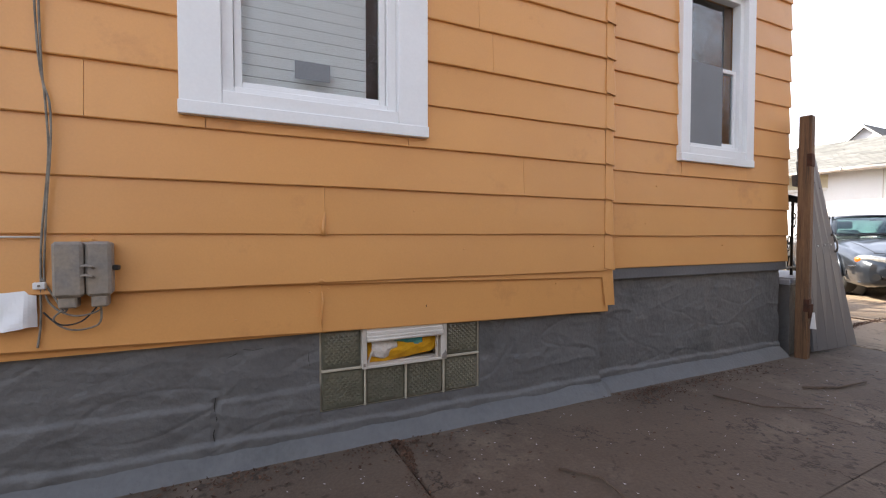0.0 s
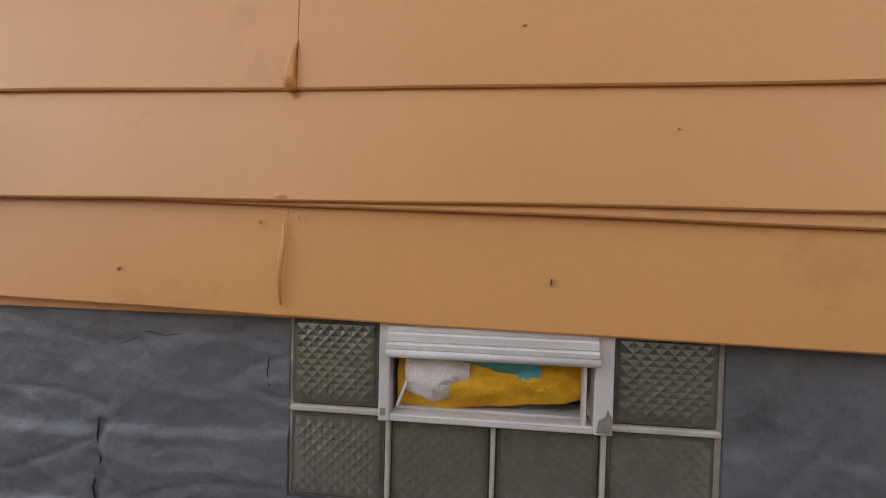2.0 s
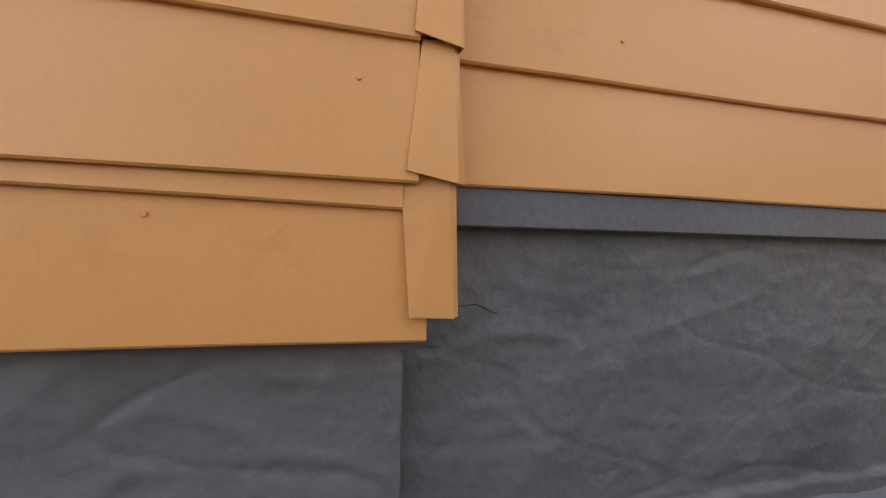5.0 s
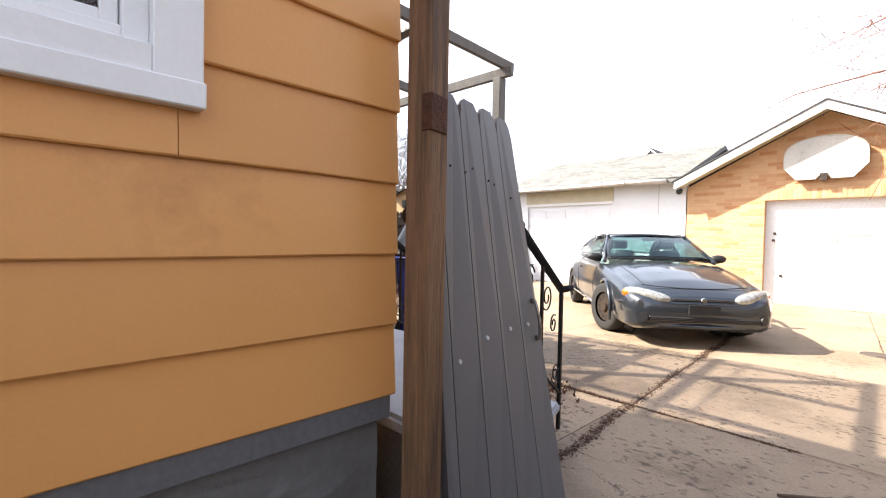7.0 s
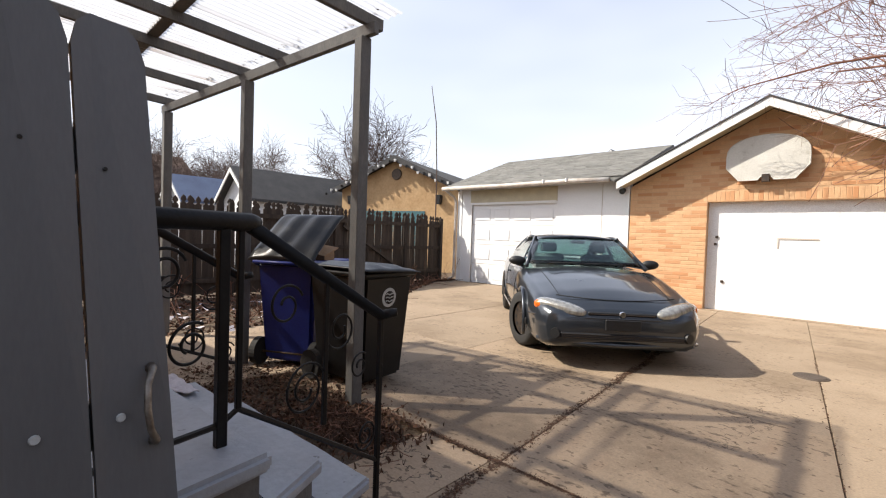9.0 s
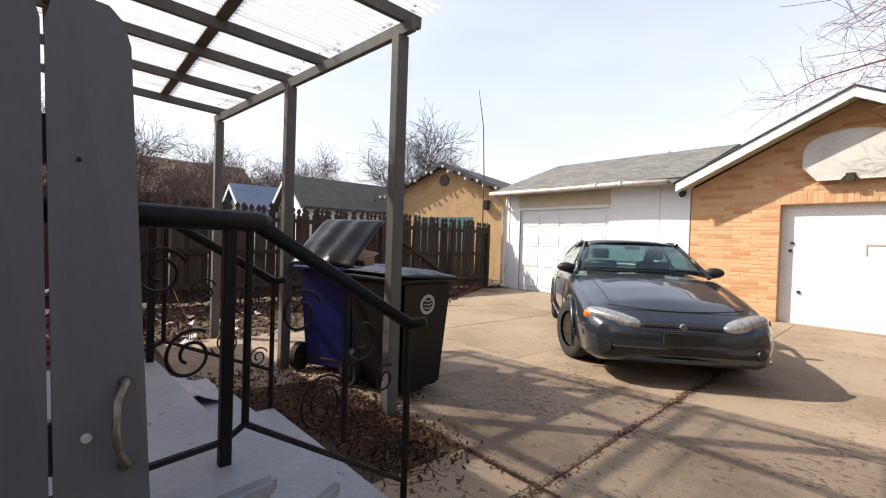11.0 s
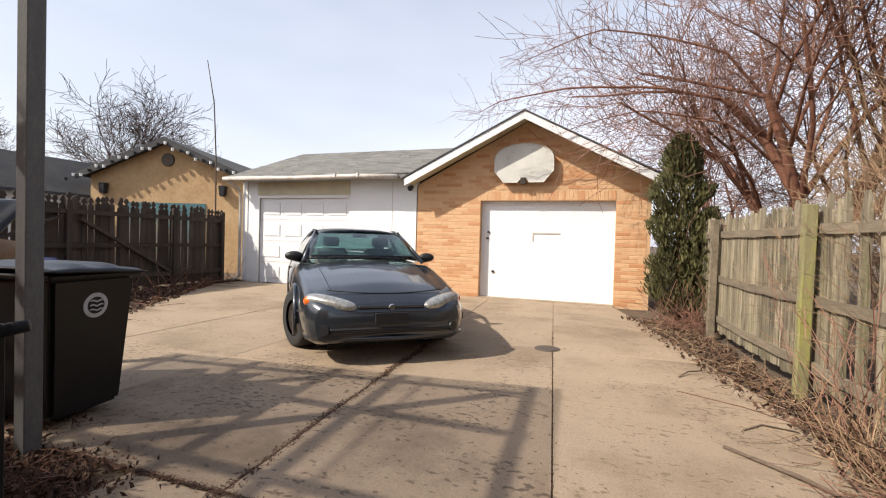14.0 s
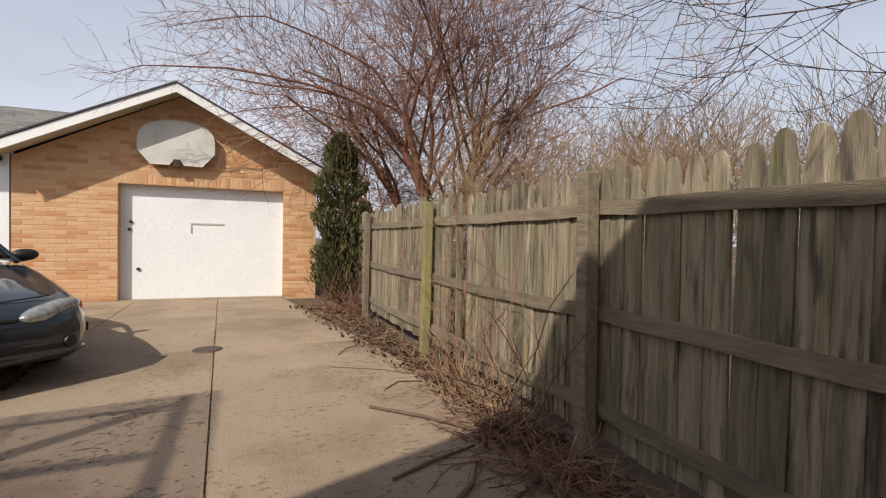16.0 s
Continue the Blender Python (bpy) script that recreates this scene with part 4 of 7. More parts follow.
cable("wall_cable", [(0.03, -0.965, 3.4), (0.03, -0.957, 1.75), (0.035, -0.945, 1.45), (0.035, -0.94, 1.25), (0.03, -0.965, 0.98), (0.028, -0.972, 0.8), (0.028, -0.975, 0.66), (0.03, -0.985, 0.575)], 0.0036, "grey cable clipped down the orange siding")
cable("wall_cable", [(0.03, -0.975, 3.4), (0.03, -0.968, 1.75), (0.038, -0.93, 1.4), (0.036, -0.95, 1.05), (0.028, -0.962, 0.8), (0.03, -0.94, 0.72), (0.06, -0.87, 0.685), (0.06, -0.80, 0.70), (0.055, -0.795, 0.74)], 0.0034, "thin grey cable looping under the junction box")
cable("wall_cable", [(0.028, -0.97, 0.82), (0.035, -0.93, 0.745), (0.06, -0.9, 0.70), (0.058, -0.885, 0.735)], 0.0036, "pale cable looping into the junction box")
cable("wall_cable", [(0.055, -0.885, 0.722), (0.045, -0.935, 0.675), (0.042, -0.885, 0.632), (0.046, -0.805, 0.648), (0.055, -0.795, 0.722)], 0.0036, "grey cable hanging in a loop under the junction box")
cable("wall_cable", [(0.035, -0.965, 0.70), (0.05, -0.915, 0.655), (0.06, -0.85, 0.665), (0.058, -0.80, 0.722)], 0.003, "thin dark cable looping up into the junction box", M_BLACKPL)
cable("wall_cable", [(0.028, -2.6, 0.975), (0.028, -1.8, 0.972), (0.028, -0.97, 0.965)], 0.004, "thin white wire along the siding", M_OLDWHITE)
clip = thing("cable_clip", "small white plastic cable clip", "clip", (0.03, -0.972, 0.795))
part("body", bx((0, -0.018, -0.012), (0.018, 0.018, 0.012), 0.003), M_WHITE, clip)
part("screw", disc_solid(bmesh.new(), (0.019, 0.0, 0), (1, 0, 0), 0.005, 0.004, 0.004, 8), M_CABLE, clip)
dv = thing("dryer_vent", "weathered white metal dryer vent hood on siding", "dryer vent", (0.018, -1.09, 0.72))
hb = bmesh.new()
grid(hb, 16, 14, lambda u, v: (0.008 + 0.034 * v * min(1.0, 6 * (1 - u), 0.35 + 5 * u) + 0.004 * v * noise.noise(Vector((u * 3, v * 4, 1.5))) + 0.008 * v * abs(noise.noise(Vector((u * 1.8 + v * 1.6, v * 1.2, 6.0)))),
                               -0.062 + 0.167 * u + 0.008 * v * noise.noise(Vector((u * 3, 3.3, 0.4))), 0.078 - 0.15 * v + 0.010 * v * noise.noise(Vector((u * 5, 2.0, 0.2)))))
bmesh.ops.recalc_face_normals(hb, faces=hb.faces[:])
shell(hb, 0.003)
part("hood", hb, M_WHITE, dv)
part("flap", bx((0.002, -0.050, -0.066), (0.022, 0.085, -0.060)), M_DARK, dv)
bib = thing("wall_spigot", "small dark round pipe flange on the siding", "spigot", (0.018, -1.375, 0.725))
part("flange", disc_solid(bmesh.new(), (0.004, 0, 0), (1, 0, 0), 0.036, 0.034, 0.010, 20), M_GREYPLASTIC, bib)
part("pipe", disc_solid(bmesh.new(), (0.028, 0, 0), (1, 0, 0), 0.020, 0.020, 0.045, 16), M_WOODPOST, bib)

# ---- brown post and open gate ----
gp = thing("gate_post", "brown stained timber gate post with rusty hinges", "gate post", pose(0.083, 3.752, 0.0, 0, 0, 12))
pb = bmesh.new()
box(pb, (-0.042, -0.042, -0.03), (0.042, 0.042, 1.91), 0.006)
part("post", pb, M_WOODPOST, gp)
for z in (1.56, 0.42):
    part("hinge", bx((0.012, -0.046, z - 0.05), (0.047, 0.03, z + 0.05), 0.003), M_RUST, gp)
tag = thing("paper_tag", "white paper scrap stuck to the foot of the gate post", "paper", (0.135, 3.735, 0.24))
part("sheet", grid(bmesh.new(), 6, 8, lambda u, v: (0.006 + 0.018 * math.sin(2.5 * u + v), 0.075 * u, 0.13 * v - 0.01 * u)), M_WHITE, tag)
part("strip", bx((-0.012, -0.01, 0.08), (0.004, 0.05, 0.19), 0.002), M_RUST, tag, "dark red strip")
gate = thing("gate", "grey painted wooden picket gate standing open, leaning", "gate", (0.09, 4.2, 0.0))


def on_gate(u, z, n):
    """A place on the sagging, twisted gate: u along it, z up, n outwards."""
    k = u / 0.62
    base = Vector((0.085 + 0.03 * k, 3.885 + 0.62 * k, 0.03))
    lean = Vector((-0.075 - 0.115 * k, -0.03, 1.0))
    return base + lean * z + Vector((1.0, 0.05, 0.12)).normalized() * n - Vector((0.09, 4.2, 0.0))


def gate_part(name, bm, label="", m=None, smooth=False, parent=None):
    for v in bm.verts:
        v.co = on_gate(v.co.x, v.co.z, v.co.y)
    bmesh.ops.recalc_face_normals(bm, faces=bm.faces[:])
    return part(name, bm, m or M_GREYGATE, gate, label, smooth)


for k in range(5):
    u = (0.0, 0.056, 0.199, 0.342, 0.485)[k]
    wd = (0.05, 0.137, 0.137, 0.137, 0.137)[k]
    top = (1.55, 1.675, 1.685, 1.69, 1.69)[k]
    e = wd / 0.137
    bm = bmesh.new()
    prism(bm, [(u, 0.0), (u + wd, 0.0), (u + wd, 0.8), (u + wd, top - 0.075), (u + wd - 0.012 * e, top - 0.025), (u + wd - 0.036 * e, top), (u + 0.036 * e, top), (u + 0.012 * e, top - 0.025), (u, top - 0.075), (u, 0.8)], -0.002 - 0.001 * k, 0.018 - 0.001 * k)
    gate_part("picket", bm)
for z in (0.3, 0.85, 1.4):
    gate_part("rail", bx((0.01, -0.045, z - 0.045), (0.61, -0.008, z + 0.045), 0.003))
gate_part("handle", tb([(0.585, 0.016, 0.80), (0.585, 0.03, 0.80), (0.572, 0.045, 0.83), (0.568, 0.05, 0.87), (0.572, 0.045, 0.915), (0.588, 0.03, 0.945), (0.589, 0.016, 0.945)], [0.012, 0.008, 0.007, 0.007, 0.007, 0.008, 0.012], 8), "pale worn metal pull handle", M_WORNMETAL, True)
for u, z in ((0.11, 1.43), (0.20, 1.42), (0.25, 1.44), (0.36, 1.41), (0.40, 1.40), (0.53, 1.36)):
    gate_part("nail_hole", disc_solid(bmesh.new(), (u, 0.0165, z), (0, 1, 0), 0.004, 0.004, 0.006, 8), "", M_DARK)
for u, z in ((0.40, 0.86), (0.09, 0.80), (0.53, 0.86), (0.25, 0.85)):
    gate_part("bolt_head", disc_solid(bmesh.new(), (u, 0.018, z), (0, 1, 0), 0.009, 0.007, 0.005, 10), "", M_LOGO)

# ---- back steps, rails and porch roof ----
steps = thing("porch_steps", "pale grey painted concrete back steps, chipped edges", "steps")


def tread(corners, z):
    """One step: a masonry base and a thick worn slab over it; corners run round the slab's outline."""
    cx = sum(c[0] for c in corners) / 4
    cy = sum(c[1] for c in corners) / 4
    for name, inset, z0, z1 in (("riser", 0.030, -0.05, z - 0.062), ("tread", 0.0, z - 0.06, z)):
        bm = bmesh.new()
        ring = [(x + math.copysign(inset, cx - x), y + math.copysign(inset, cy - y)) for x, y in corners]
        lo = [bm.verts.new((x, y, z0)) for x, y in ring]
        hi = [bm.verts.new((x, y, z1)) for x, y in ring]
        bm.faces.new(lo[::-1])
        bm.faces.new(hi)
        for i in range(4):
            bm.faces.new((lo[i], lo[(i + 1) % 4], hi[(i + 1) % 4], hi[i]))
        bmesh.ops.subdivide_edges(bm, edges=[e for e in bm.edges if e.calc_length() > 0.5], cuts=14, use_grid_fill=True)
        bmesh.ops.recalc_face_normals(bm, faces=bm.faces[:])
        if name == "tread":
            es = [e for e in bm.edges if len(e.link_faces) == 2 and e.calc_face_angle(0) > 1.0]
            bmesh.ops.bevel(bm, geom=es, offset=0.016, segments=2, affect="EDGES")
        for v in bm.verts:
            k = noise.noise(v.co * 7.0) + 0.6 * noise.noise(v.co * 19.0)
            v.co += Vector((0.006 * k, 0.006 * noise.noise(v.co * 8 + Vector((3, 1, 7))), 0.0015 * k))
        part(name, bm, M_STEP if name == "tread" else M_FOUND, steps)


tread([(-0.05, 3.86), (-0.21, 4.81), (-1.72, 4.75), (-1.75, 3.86)], 0.615)
tread([(-0.26, 4.825), (-0.41, 5.115), (-1.66, 5.09), (-1.70, 4.775)], 0.415)
tread([(-0.40, 5.135), (-0.485, 5.41), (-1.77, 5.39), (-1.76, 5.11)], 0.205)


def spiral(c, r0, r1, turns, start, axis_u, axis_v, n=40):
    out = []
    for i in range(n + 1):
        t = i / n
        a = start + turns * 2 * math.pi * t
        r = r0 + (r1 - r0) * t
        out.append(Vector(c) + Vector(axis_u) * (r * math.cos(a)) + Vector(axis_v) * (r * math.sin(a)))
    return out


def stair_rail(name, top0, bend, end, newel_z, end_z, label, scrolls):
    """A pipe rail: level from top0 to bend, sloping to end, with newels, a lower bar and scrolls."""
    t = thing(name, label, "railing")
    top0, bend, end = Vector(top0), Vector(bend), Vector(end)
    down = (end - bend).normalized()
    level = (bend - top0).normalized()
    knob = end + Vector((0.050, 0.055, 0.014))
    part("top_rail", tb([top0, bend, bend + level * 0.03], [0.030, 0.030, 0.022], 10), M_IRON, t, smooth=True)
    part("sloping_rail", tb([bend + Vector((0, 0, -0.01)), end, end + (knob - end) * 0.3, knob], [0.024, 0.024, 0.023, 0.020], 10), M_IRON, t, smooth=True)
    n1 = bend - level * 0.09
    part("newel", bx((n1.x - 0.016, n1.y - 0.016, newel_z), (n1.x + 0.016, n1.y + 0.016, bend.z), 0.003), M_IRON, t)
    n2 = bend - level * 0.030
    low0 = newel_z + 0.10
    part("newel", bx((n2.x - 0.0095, n2.y - 0.0095, low0), (n2.x + 0.0095, n2.y + 0.0095, n2.z), 0.003), M_IRON, t)
    part("newel", bx((end.x - 0.0115, end.y - 0.0115, end_z), (end.x + 0.0115, end.y + 0.0115, end.z), 0.003), M_IRON, t)
    mid = bend.lerp(end, 0.5)
    part("baluster", bx((mid.x - 0.009, mid.y - 0.009, mid.z - 0.58), (mid.x + 0.009, mid.y + 0.009, mid.z), 0.002), M_IRON, t)
    lowa, lowb = n2 + Vector((0, 0, low0 - n2.z)), Vector((end.x, end.y, end_z + 0.25))
    part("lower_bar", tb([lowa, lowb], 0.010, 6), M_IRON, t)
    part("lower_bar", tb([top0 + Vector((0, 0, low0 - 0.02 - top0.z)), n1 + Vector((0, 0, low0 - 0.03 - n1.z)), lowa], 0.010, 6), M_IRON, t)
    m0 = top0.lerp(bend, 0.35)
    part("baluster", bx((m0.x - 0.009, m0.y - 0.009, newel_z), (m0.x + 0.009, m0.y + 0.009, bend.z), 0.002), M_IRON, t)
    up = Vector((0, 0, 1))
    for k, h, r, tn, st in scrolls:
        p = (bend.lerp(end, k) if k >= 0 else bend.lerp(top0, -k)) + up * h
        ax = down if k >= 0 else level
        part("scroll", tb(spiral(p, r, r * 0.28, tn, st, Vector((ax.x, ax.y, 0)).normalized(), up), 0.0048, 6), M_IRON, t, smooth=True)


stair_rail("stair_railing", (-0.15, 3.88, 1.30), (-0.38, 4.80, 1.30), (-0.55, 5.49, 0.905), 0.61, -0.02, "black iron stair railing with scrolls on the open side",
          [(0.36, -0.47, 0.105, 1.9, 0.5), (0.88, -0.57, 0.07, 1.8, 3.4), (0.62, -0.17, 0.085, 1.5, 3.6), (0.22, -0.20, 0.08, 1.4, 0.4), (0.80, -0.28, 0.06, 1.4, 0.9),
           (-0.28, -0.14, 0.065, 1.7, 0.4), (-0.36, -0.26, 0.055, 1.6, 3.0), (-0.20, -0.36, 0.07, 1.5, 1.0), (-0.6, -0.2, 0.08, 1.6, 0.4), (-0.75, -0.38, 0.07, 1.5, 3.0)])
stair_rail("stair_railing", (-1.50, 4.00, 1.32), (-1.66, 4.80, 1.32), (-1.76, 5.36, 0.985), 0.61, 0.19, "black iron stair railing with scrolls on the far side",
          [(0.28, -0.28, 0.075, 1.6, 0.5), (0.50, -0.50, 0.08, 1.5, 3.4), (0.72, -0.20, 0.085, 1.5, 3.6), (0.85, -0.50, 0.06, 1.6, 0.4), (-0.35, -0.2, 0.08, 1.6, 0.4), (-0.6, -0.4, 0.08, 1.6, 3.0)])

porch = thing("porch_roof", "grey timber porch frame with clear corrugated plastic roof", "porch roof")
POSTS = [(-1.70, 6.20, 2.72), (-3.25, 6.03, 2.68), (-5.02, 5.86, 2.64)]
for x, y, z in POSTS:
    part("post", bx((x - 0.045, y - 0.045, -0.02), (x + 0.045, y + 0.045, z), 0.005), M_PORCH, porch)


def beam(a, b, w, h, name="beam"):
    a, b = Vector(a), Vector(b)
    d = b - a
    yaw = math.atan2(d.y, d.x)
    pitch = math.atan2(d.z, math.hypot(d.x, d.y))
    m = Matrix.Translation(a) @ Matrix.Rotation(yaw, 4, "Z") @ Matrix.Rotation(-pitch, 4, "Y")
    return part(name, bx((0, -w / 2, -h / 2), (d.length, w / 2, h / 2), 0.004, m), M_PORCH, porch)


beam((-1.56, 6.215, 2.765), (-5.15, 5.85, 2.685), 0.045, 0.09)
for x in (-1.66, -2.78, -3.4, -4.2, -5.05):
    yf = 6.24 - (-1.66 - x) * 0.102
    zf = 2.85 - (-1.66 - x) * 0.022
    beam((x, yf + 0.10, zf - 0.008), (x, 3.80, zf + 0.10), 0.042, 0.088, "rafter")
for y in (5.28, 4.3):
    beam((-1.64, y, 2.935), (-5.1, y, 2.86), 0.088, 0.04, "purlin")
for a, b in ((-1.45, -2.62), (-2.56, -3.72), (-3.66, -5.25)):
    bm = bmesh.new()
    n = int((a - b) / 0.0095)
    def corr(u, v, a=a, b=b):
        x = a + (b - a) * u
        y = 3.78 + (6.34 - (-1.66 - x) * 0.1 - 3.78) * v
        z = 2.985 - (-1.66 - x) * 0.022 - 0.10 * v + 0.009 * math.sin(2 * math.pi * x / 0.066) + (0.004 if a == -2.56 else 0)
        return (x, y, z)
    grid(bm, n, 6, corr)
    part("roof_sheet", bm, M_CORR, porch, "clear corrugated plastic sheet", True)
beam((-1.62, 3.82, 2.88), (-5.1, 3.82, 2.80), 0.05, 0.12, "ledger")

# ---- wheeled bins ----
def taper(bm, w0, d0, w1, d1, z0, z1, bevel):
    box(bm, (-0.5, -0.5, 0), (0.5, 0.5, 1), 0.0)
    for v in bm.verts:
        k = v.co.z
        v.co = Vector((v.co.x * (w0 + (w1 - w0) * k), v.co.y * (d0 + (d1 - d0) * k), z0 + (z1 - z0) * k))
    bmesh.ops.bevel(bm, geom=bm.edges[:], offset=bevel, segments=2, affect="EDGES")
    return bm


def wheeled_bin(m, body_mat, label, lid_open, logo):
    t = thing("wheeled_bin", label, "bin", m)
    part("body", taper(bmesh.new(), 0.50, 0.60, 0.60, 0.74, 0.05, 0.98, 0.03), body_mat, t, smooth=False)
    rim = bmesh.new()
    box(rim, (-0.325, -0.395, 0.965), (0.325, 0.395, 1.005), 0.012)
    part("rim", rim, body_mat, t)
    for s in (-1, 1):
        w = part("wheel", disc_solid(bmesh.new(), (0.30 * s, 0.30, 0.13), (1, 0, 0), 0.13, 0.13, 0.06, 24), M_RUBBER, t)
        part("hub", disc_solid(bmesh.new(), (0.335 * s, 0.30, 0.13), (1, 0, 0), 0.07, 0.05, 0.02, 16), M_BLACKPL, w)
    part("axle", tb([(-0.3, 0.30, 0.13), (0.3, 0.30, 0.13)], 0.012, 8), M_STEEL, t)
    part("handle", tb([(-0.26, 0.40, 0.96), (-0.26, 0.47, 0.99), (0.26, 0.47, 0.99), (0.26, 0.40, 0.96)], 0.016, 8), body_mat, t, smooth=True)
    lid = bmesh.new()
    grid(lid, 16, 18, lambda u, v: ((u - 0.5) * 0.68, (v - 0.5) * (0.72 if lid_open else 0.86), 0.05 + 0.045 * (1 - (2 * u - 1) ** 4) * (1 - (2 * v - 1) ** 6) + 0.012 * math.cos(6 * math.pi * u) * (abs(2 * v - 1) < 0.8)))
    shell(lid, 0.012)
    if lid_open:
        bmesh.ops.transform(lid, matrix=Matrix.Translation((0, 0.40, 0.99)) @ Matrix.Rotation(radians(-38), 4, "X") @ Matrix.Translation((0, -0.33, 0)), verts=lid.verts[:])
    else:
        bmesh.ops.transform(lid, matrix=Matrix.Translation((0, 0, 0.965)) @ Matrix.Rotation(radians(2.5), 4, "Y"), verts=lid.verts[:])
    part("lid", lid, M_BLACKBIN, t, "black domed lid, thrown open" if lid_open else "black domed lid, shut", True)
    if logo:
        y = -0.355
        lg = part("emblem", disc_solid(bmesh.new(), (0.0, y - 0.001, 0.78), (0, -1, -0.075), 0.085, 0.085, 0.006, 28), M_LOGO, t, "pale round printed emblem")
        part("emblem_field", disc_solid(bmesh.new(), (0.0, y - 0.003, 0.78), (0, -1, -0.075), 0.058, 0.058, 0.008, 24), M_BLACKBIN, lg)
        for k in range(3):
            z = 0.75 + 0.03 * k
            part("wave", tb([(-0.045 + 0.015 * i, y - 0.010, z + 0.006 * math.sin(i * 1.5)) for i in range(7)], 0.005, 5), M_LOGO, lg)
    return t


wheeled_bin(pose(-2.17, 6.60, 0.0, 0, 0, 96) @ Matrix.Scale(0.96, 4), M_BLACKBIN, "black plastic wheeled bin with shut lid on concrete", False, True)
wheeled_bin(pose(-3.0, 6.55, 0.0, 0, 0, 208), M_BLUEBIN, "blue plastic wheeled bin with black lid open", True, False)
cb = thing("cardboard_box", "brown cardboard box poking out of the blue bin", "box", pose(-2.96, 6.62, 0.98, 18, 8, 30))
part("box_side", bx((-0.16, -0.10, -0.25), (0.16, 0.10, 0.13), 0.004), M_CARD, cb)
part("flap", bx((-0.16, 0.10, 0.11), (0.16, 0.19, 0.118)), M_CARD, cb)

# plastic chair beyond the steps
ch = thing("plastic_chair", "white moulded resin garden chair", "chair", pose(-5.38, 4.55, -0.04, 0, 0, 62))
sb = bmesh.new()
grid(sb, 10, 10, lambda u, v: ((u - 0.5) * 0.46, (v - 0.5) * 0.44, 0.42 - 0.02 * math.sin(math.pi * u) * math.sin(math.pi * v)))
shell(sb, 0.02)
part("seat", sb, M_CHAIR, ch, smooth=True)
part("back_frame", tb([(-0.23, 0.22, 0.42)] + [(-0.23 * math.cos(a), 0.26 + 0.06 * math.sin(a), 0.62 + 0.26 * math.sin(a)) for a in (math.pi * k / 12 for k in range(13))] + [(0.23, 0.22, 0.42)], 0.022, 8), M_CHAIR, ch, smooth=True)
for k in range(4):
    x = -0.12 + 0.08 * k
    part("back_slat", bx((x - 0.018, 0.24, 0.42), (x + 0.018, 0.252, 0.86), 0.004, Matrix.Rotation(radians(-4), 4, "X")), M_CHAIR, ch)
for sx in (-1, 1):
    for sy in (-1, 1):
        part("leg", tb([(0.20 * sx, 0.19 * sy, 0.42), (0.25 * sx, 0.25 * sy, 0.0)], [0.028, 0.02], 8), M_CHAIR, ch)
    part("arm", tb([(0.25 * sx, -0.22, 0.42), (0.26 * sx, -0.2, 0.62), (0.26 * sx, 0.2, 0.64)], 0.02, 8), M_CHAIR, ch, smooth=True)

rng = random.Random(12)
cl = bmesh.new()
grid(cl, 24, 20, lambda u, v: (-1.78 + 0.36 * u, 4.80 + 0.22 * v, 0.425 + 0.05 * (1 - v) + 0.03 * abs(noise.noise(Vector((u * 4, v * 4, 2)))) + 0.012 * math.sin(u * 9 + v * 5) ** 2))
shell(cl, 0.003)
solo("crumpled_sheet", cl, M_PAPER, "pale lilac crumpled paper sheet lying on the step", "paper", smooth=True)

# ---- car ----
car = thing("car", "dark grey two-door coupe parked with steel rims", "car", pose(-0.61, 8.60, 0.0, 0, 0, 38.5))
ST_Y = np.array([0.0, 0.05, 0.16, 0.40, 0.8, 1.2, 1.52, 2.2, 3.0, 3.6, 4.1, 4.6, 4.88, 4.98])
ST_W = np.array([0.58, 0.725, 0.81, 0.855, 0.89, 0.925, 0.925, 0.928, 0.928, 0.925, 0.91, 0.88, 0.82, 0.72])
ST_B = np.array([0.30, 0.22, 0.19, 0.18, 0.19, 0.20, 0.20, 0.20, 0.20, 0.20, 0.22, 0.26, 0.32, 0.40])
ST_S = np.array([0.50, 0.575, 0.625, 0.695, 0.775, 0.84, 0.885, 0.905, 0.92, 0.94, 0.955, 0.95, 0.91, 0.80])
ST_C = np.array([0.02, 0.03, 0.05, 0.075, 0.085, 0.08, 0.065, 0.03, 0.03, 0.03, 0.03, 0.03, 0.02, 0.01])
PROF = [(0.0, 0.0), (0.55, 0.0), (0.86, 0.01), (0.955, 0.10), (0.985, 0.30), (1.0, 0.52), (0.995, 0.68), (0.975, 0.84), (0.945, 0.94), (0.89, 1.0), (0.80, 1.0)]


def car_at(y, q):
    """The body's half section at y; q runs over 0..16 from the bottom middle to the top middle."""
    w, b, s, c = (float(np.interp(y, ST_Y, a)) for a in (ST_W, ST_B, ST_S, ST_C))
    if q <= 10:
        i = min(int(q), 9)
        f = q - i
        u = PROF[i][0] * (1 - f) + PROF[i + 1][0] * f
        v = PROF[i][1] * (1 - f) + PROF[i + 1][1] * f
        return w * u, b + (s - b) * v
    k = (q - 10) / 6
    u = 0.80 * (1 - k)
    return w * u, s + c * math.sin(math.pi / 2 * k) + 0.012 * math.exp(-((u - 0.62) / 0.07) ** 2) * (y < 1.5) * min(1.0, y * 2)


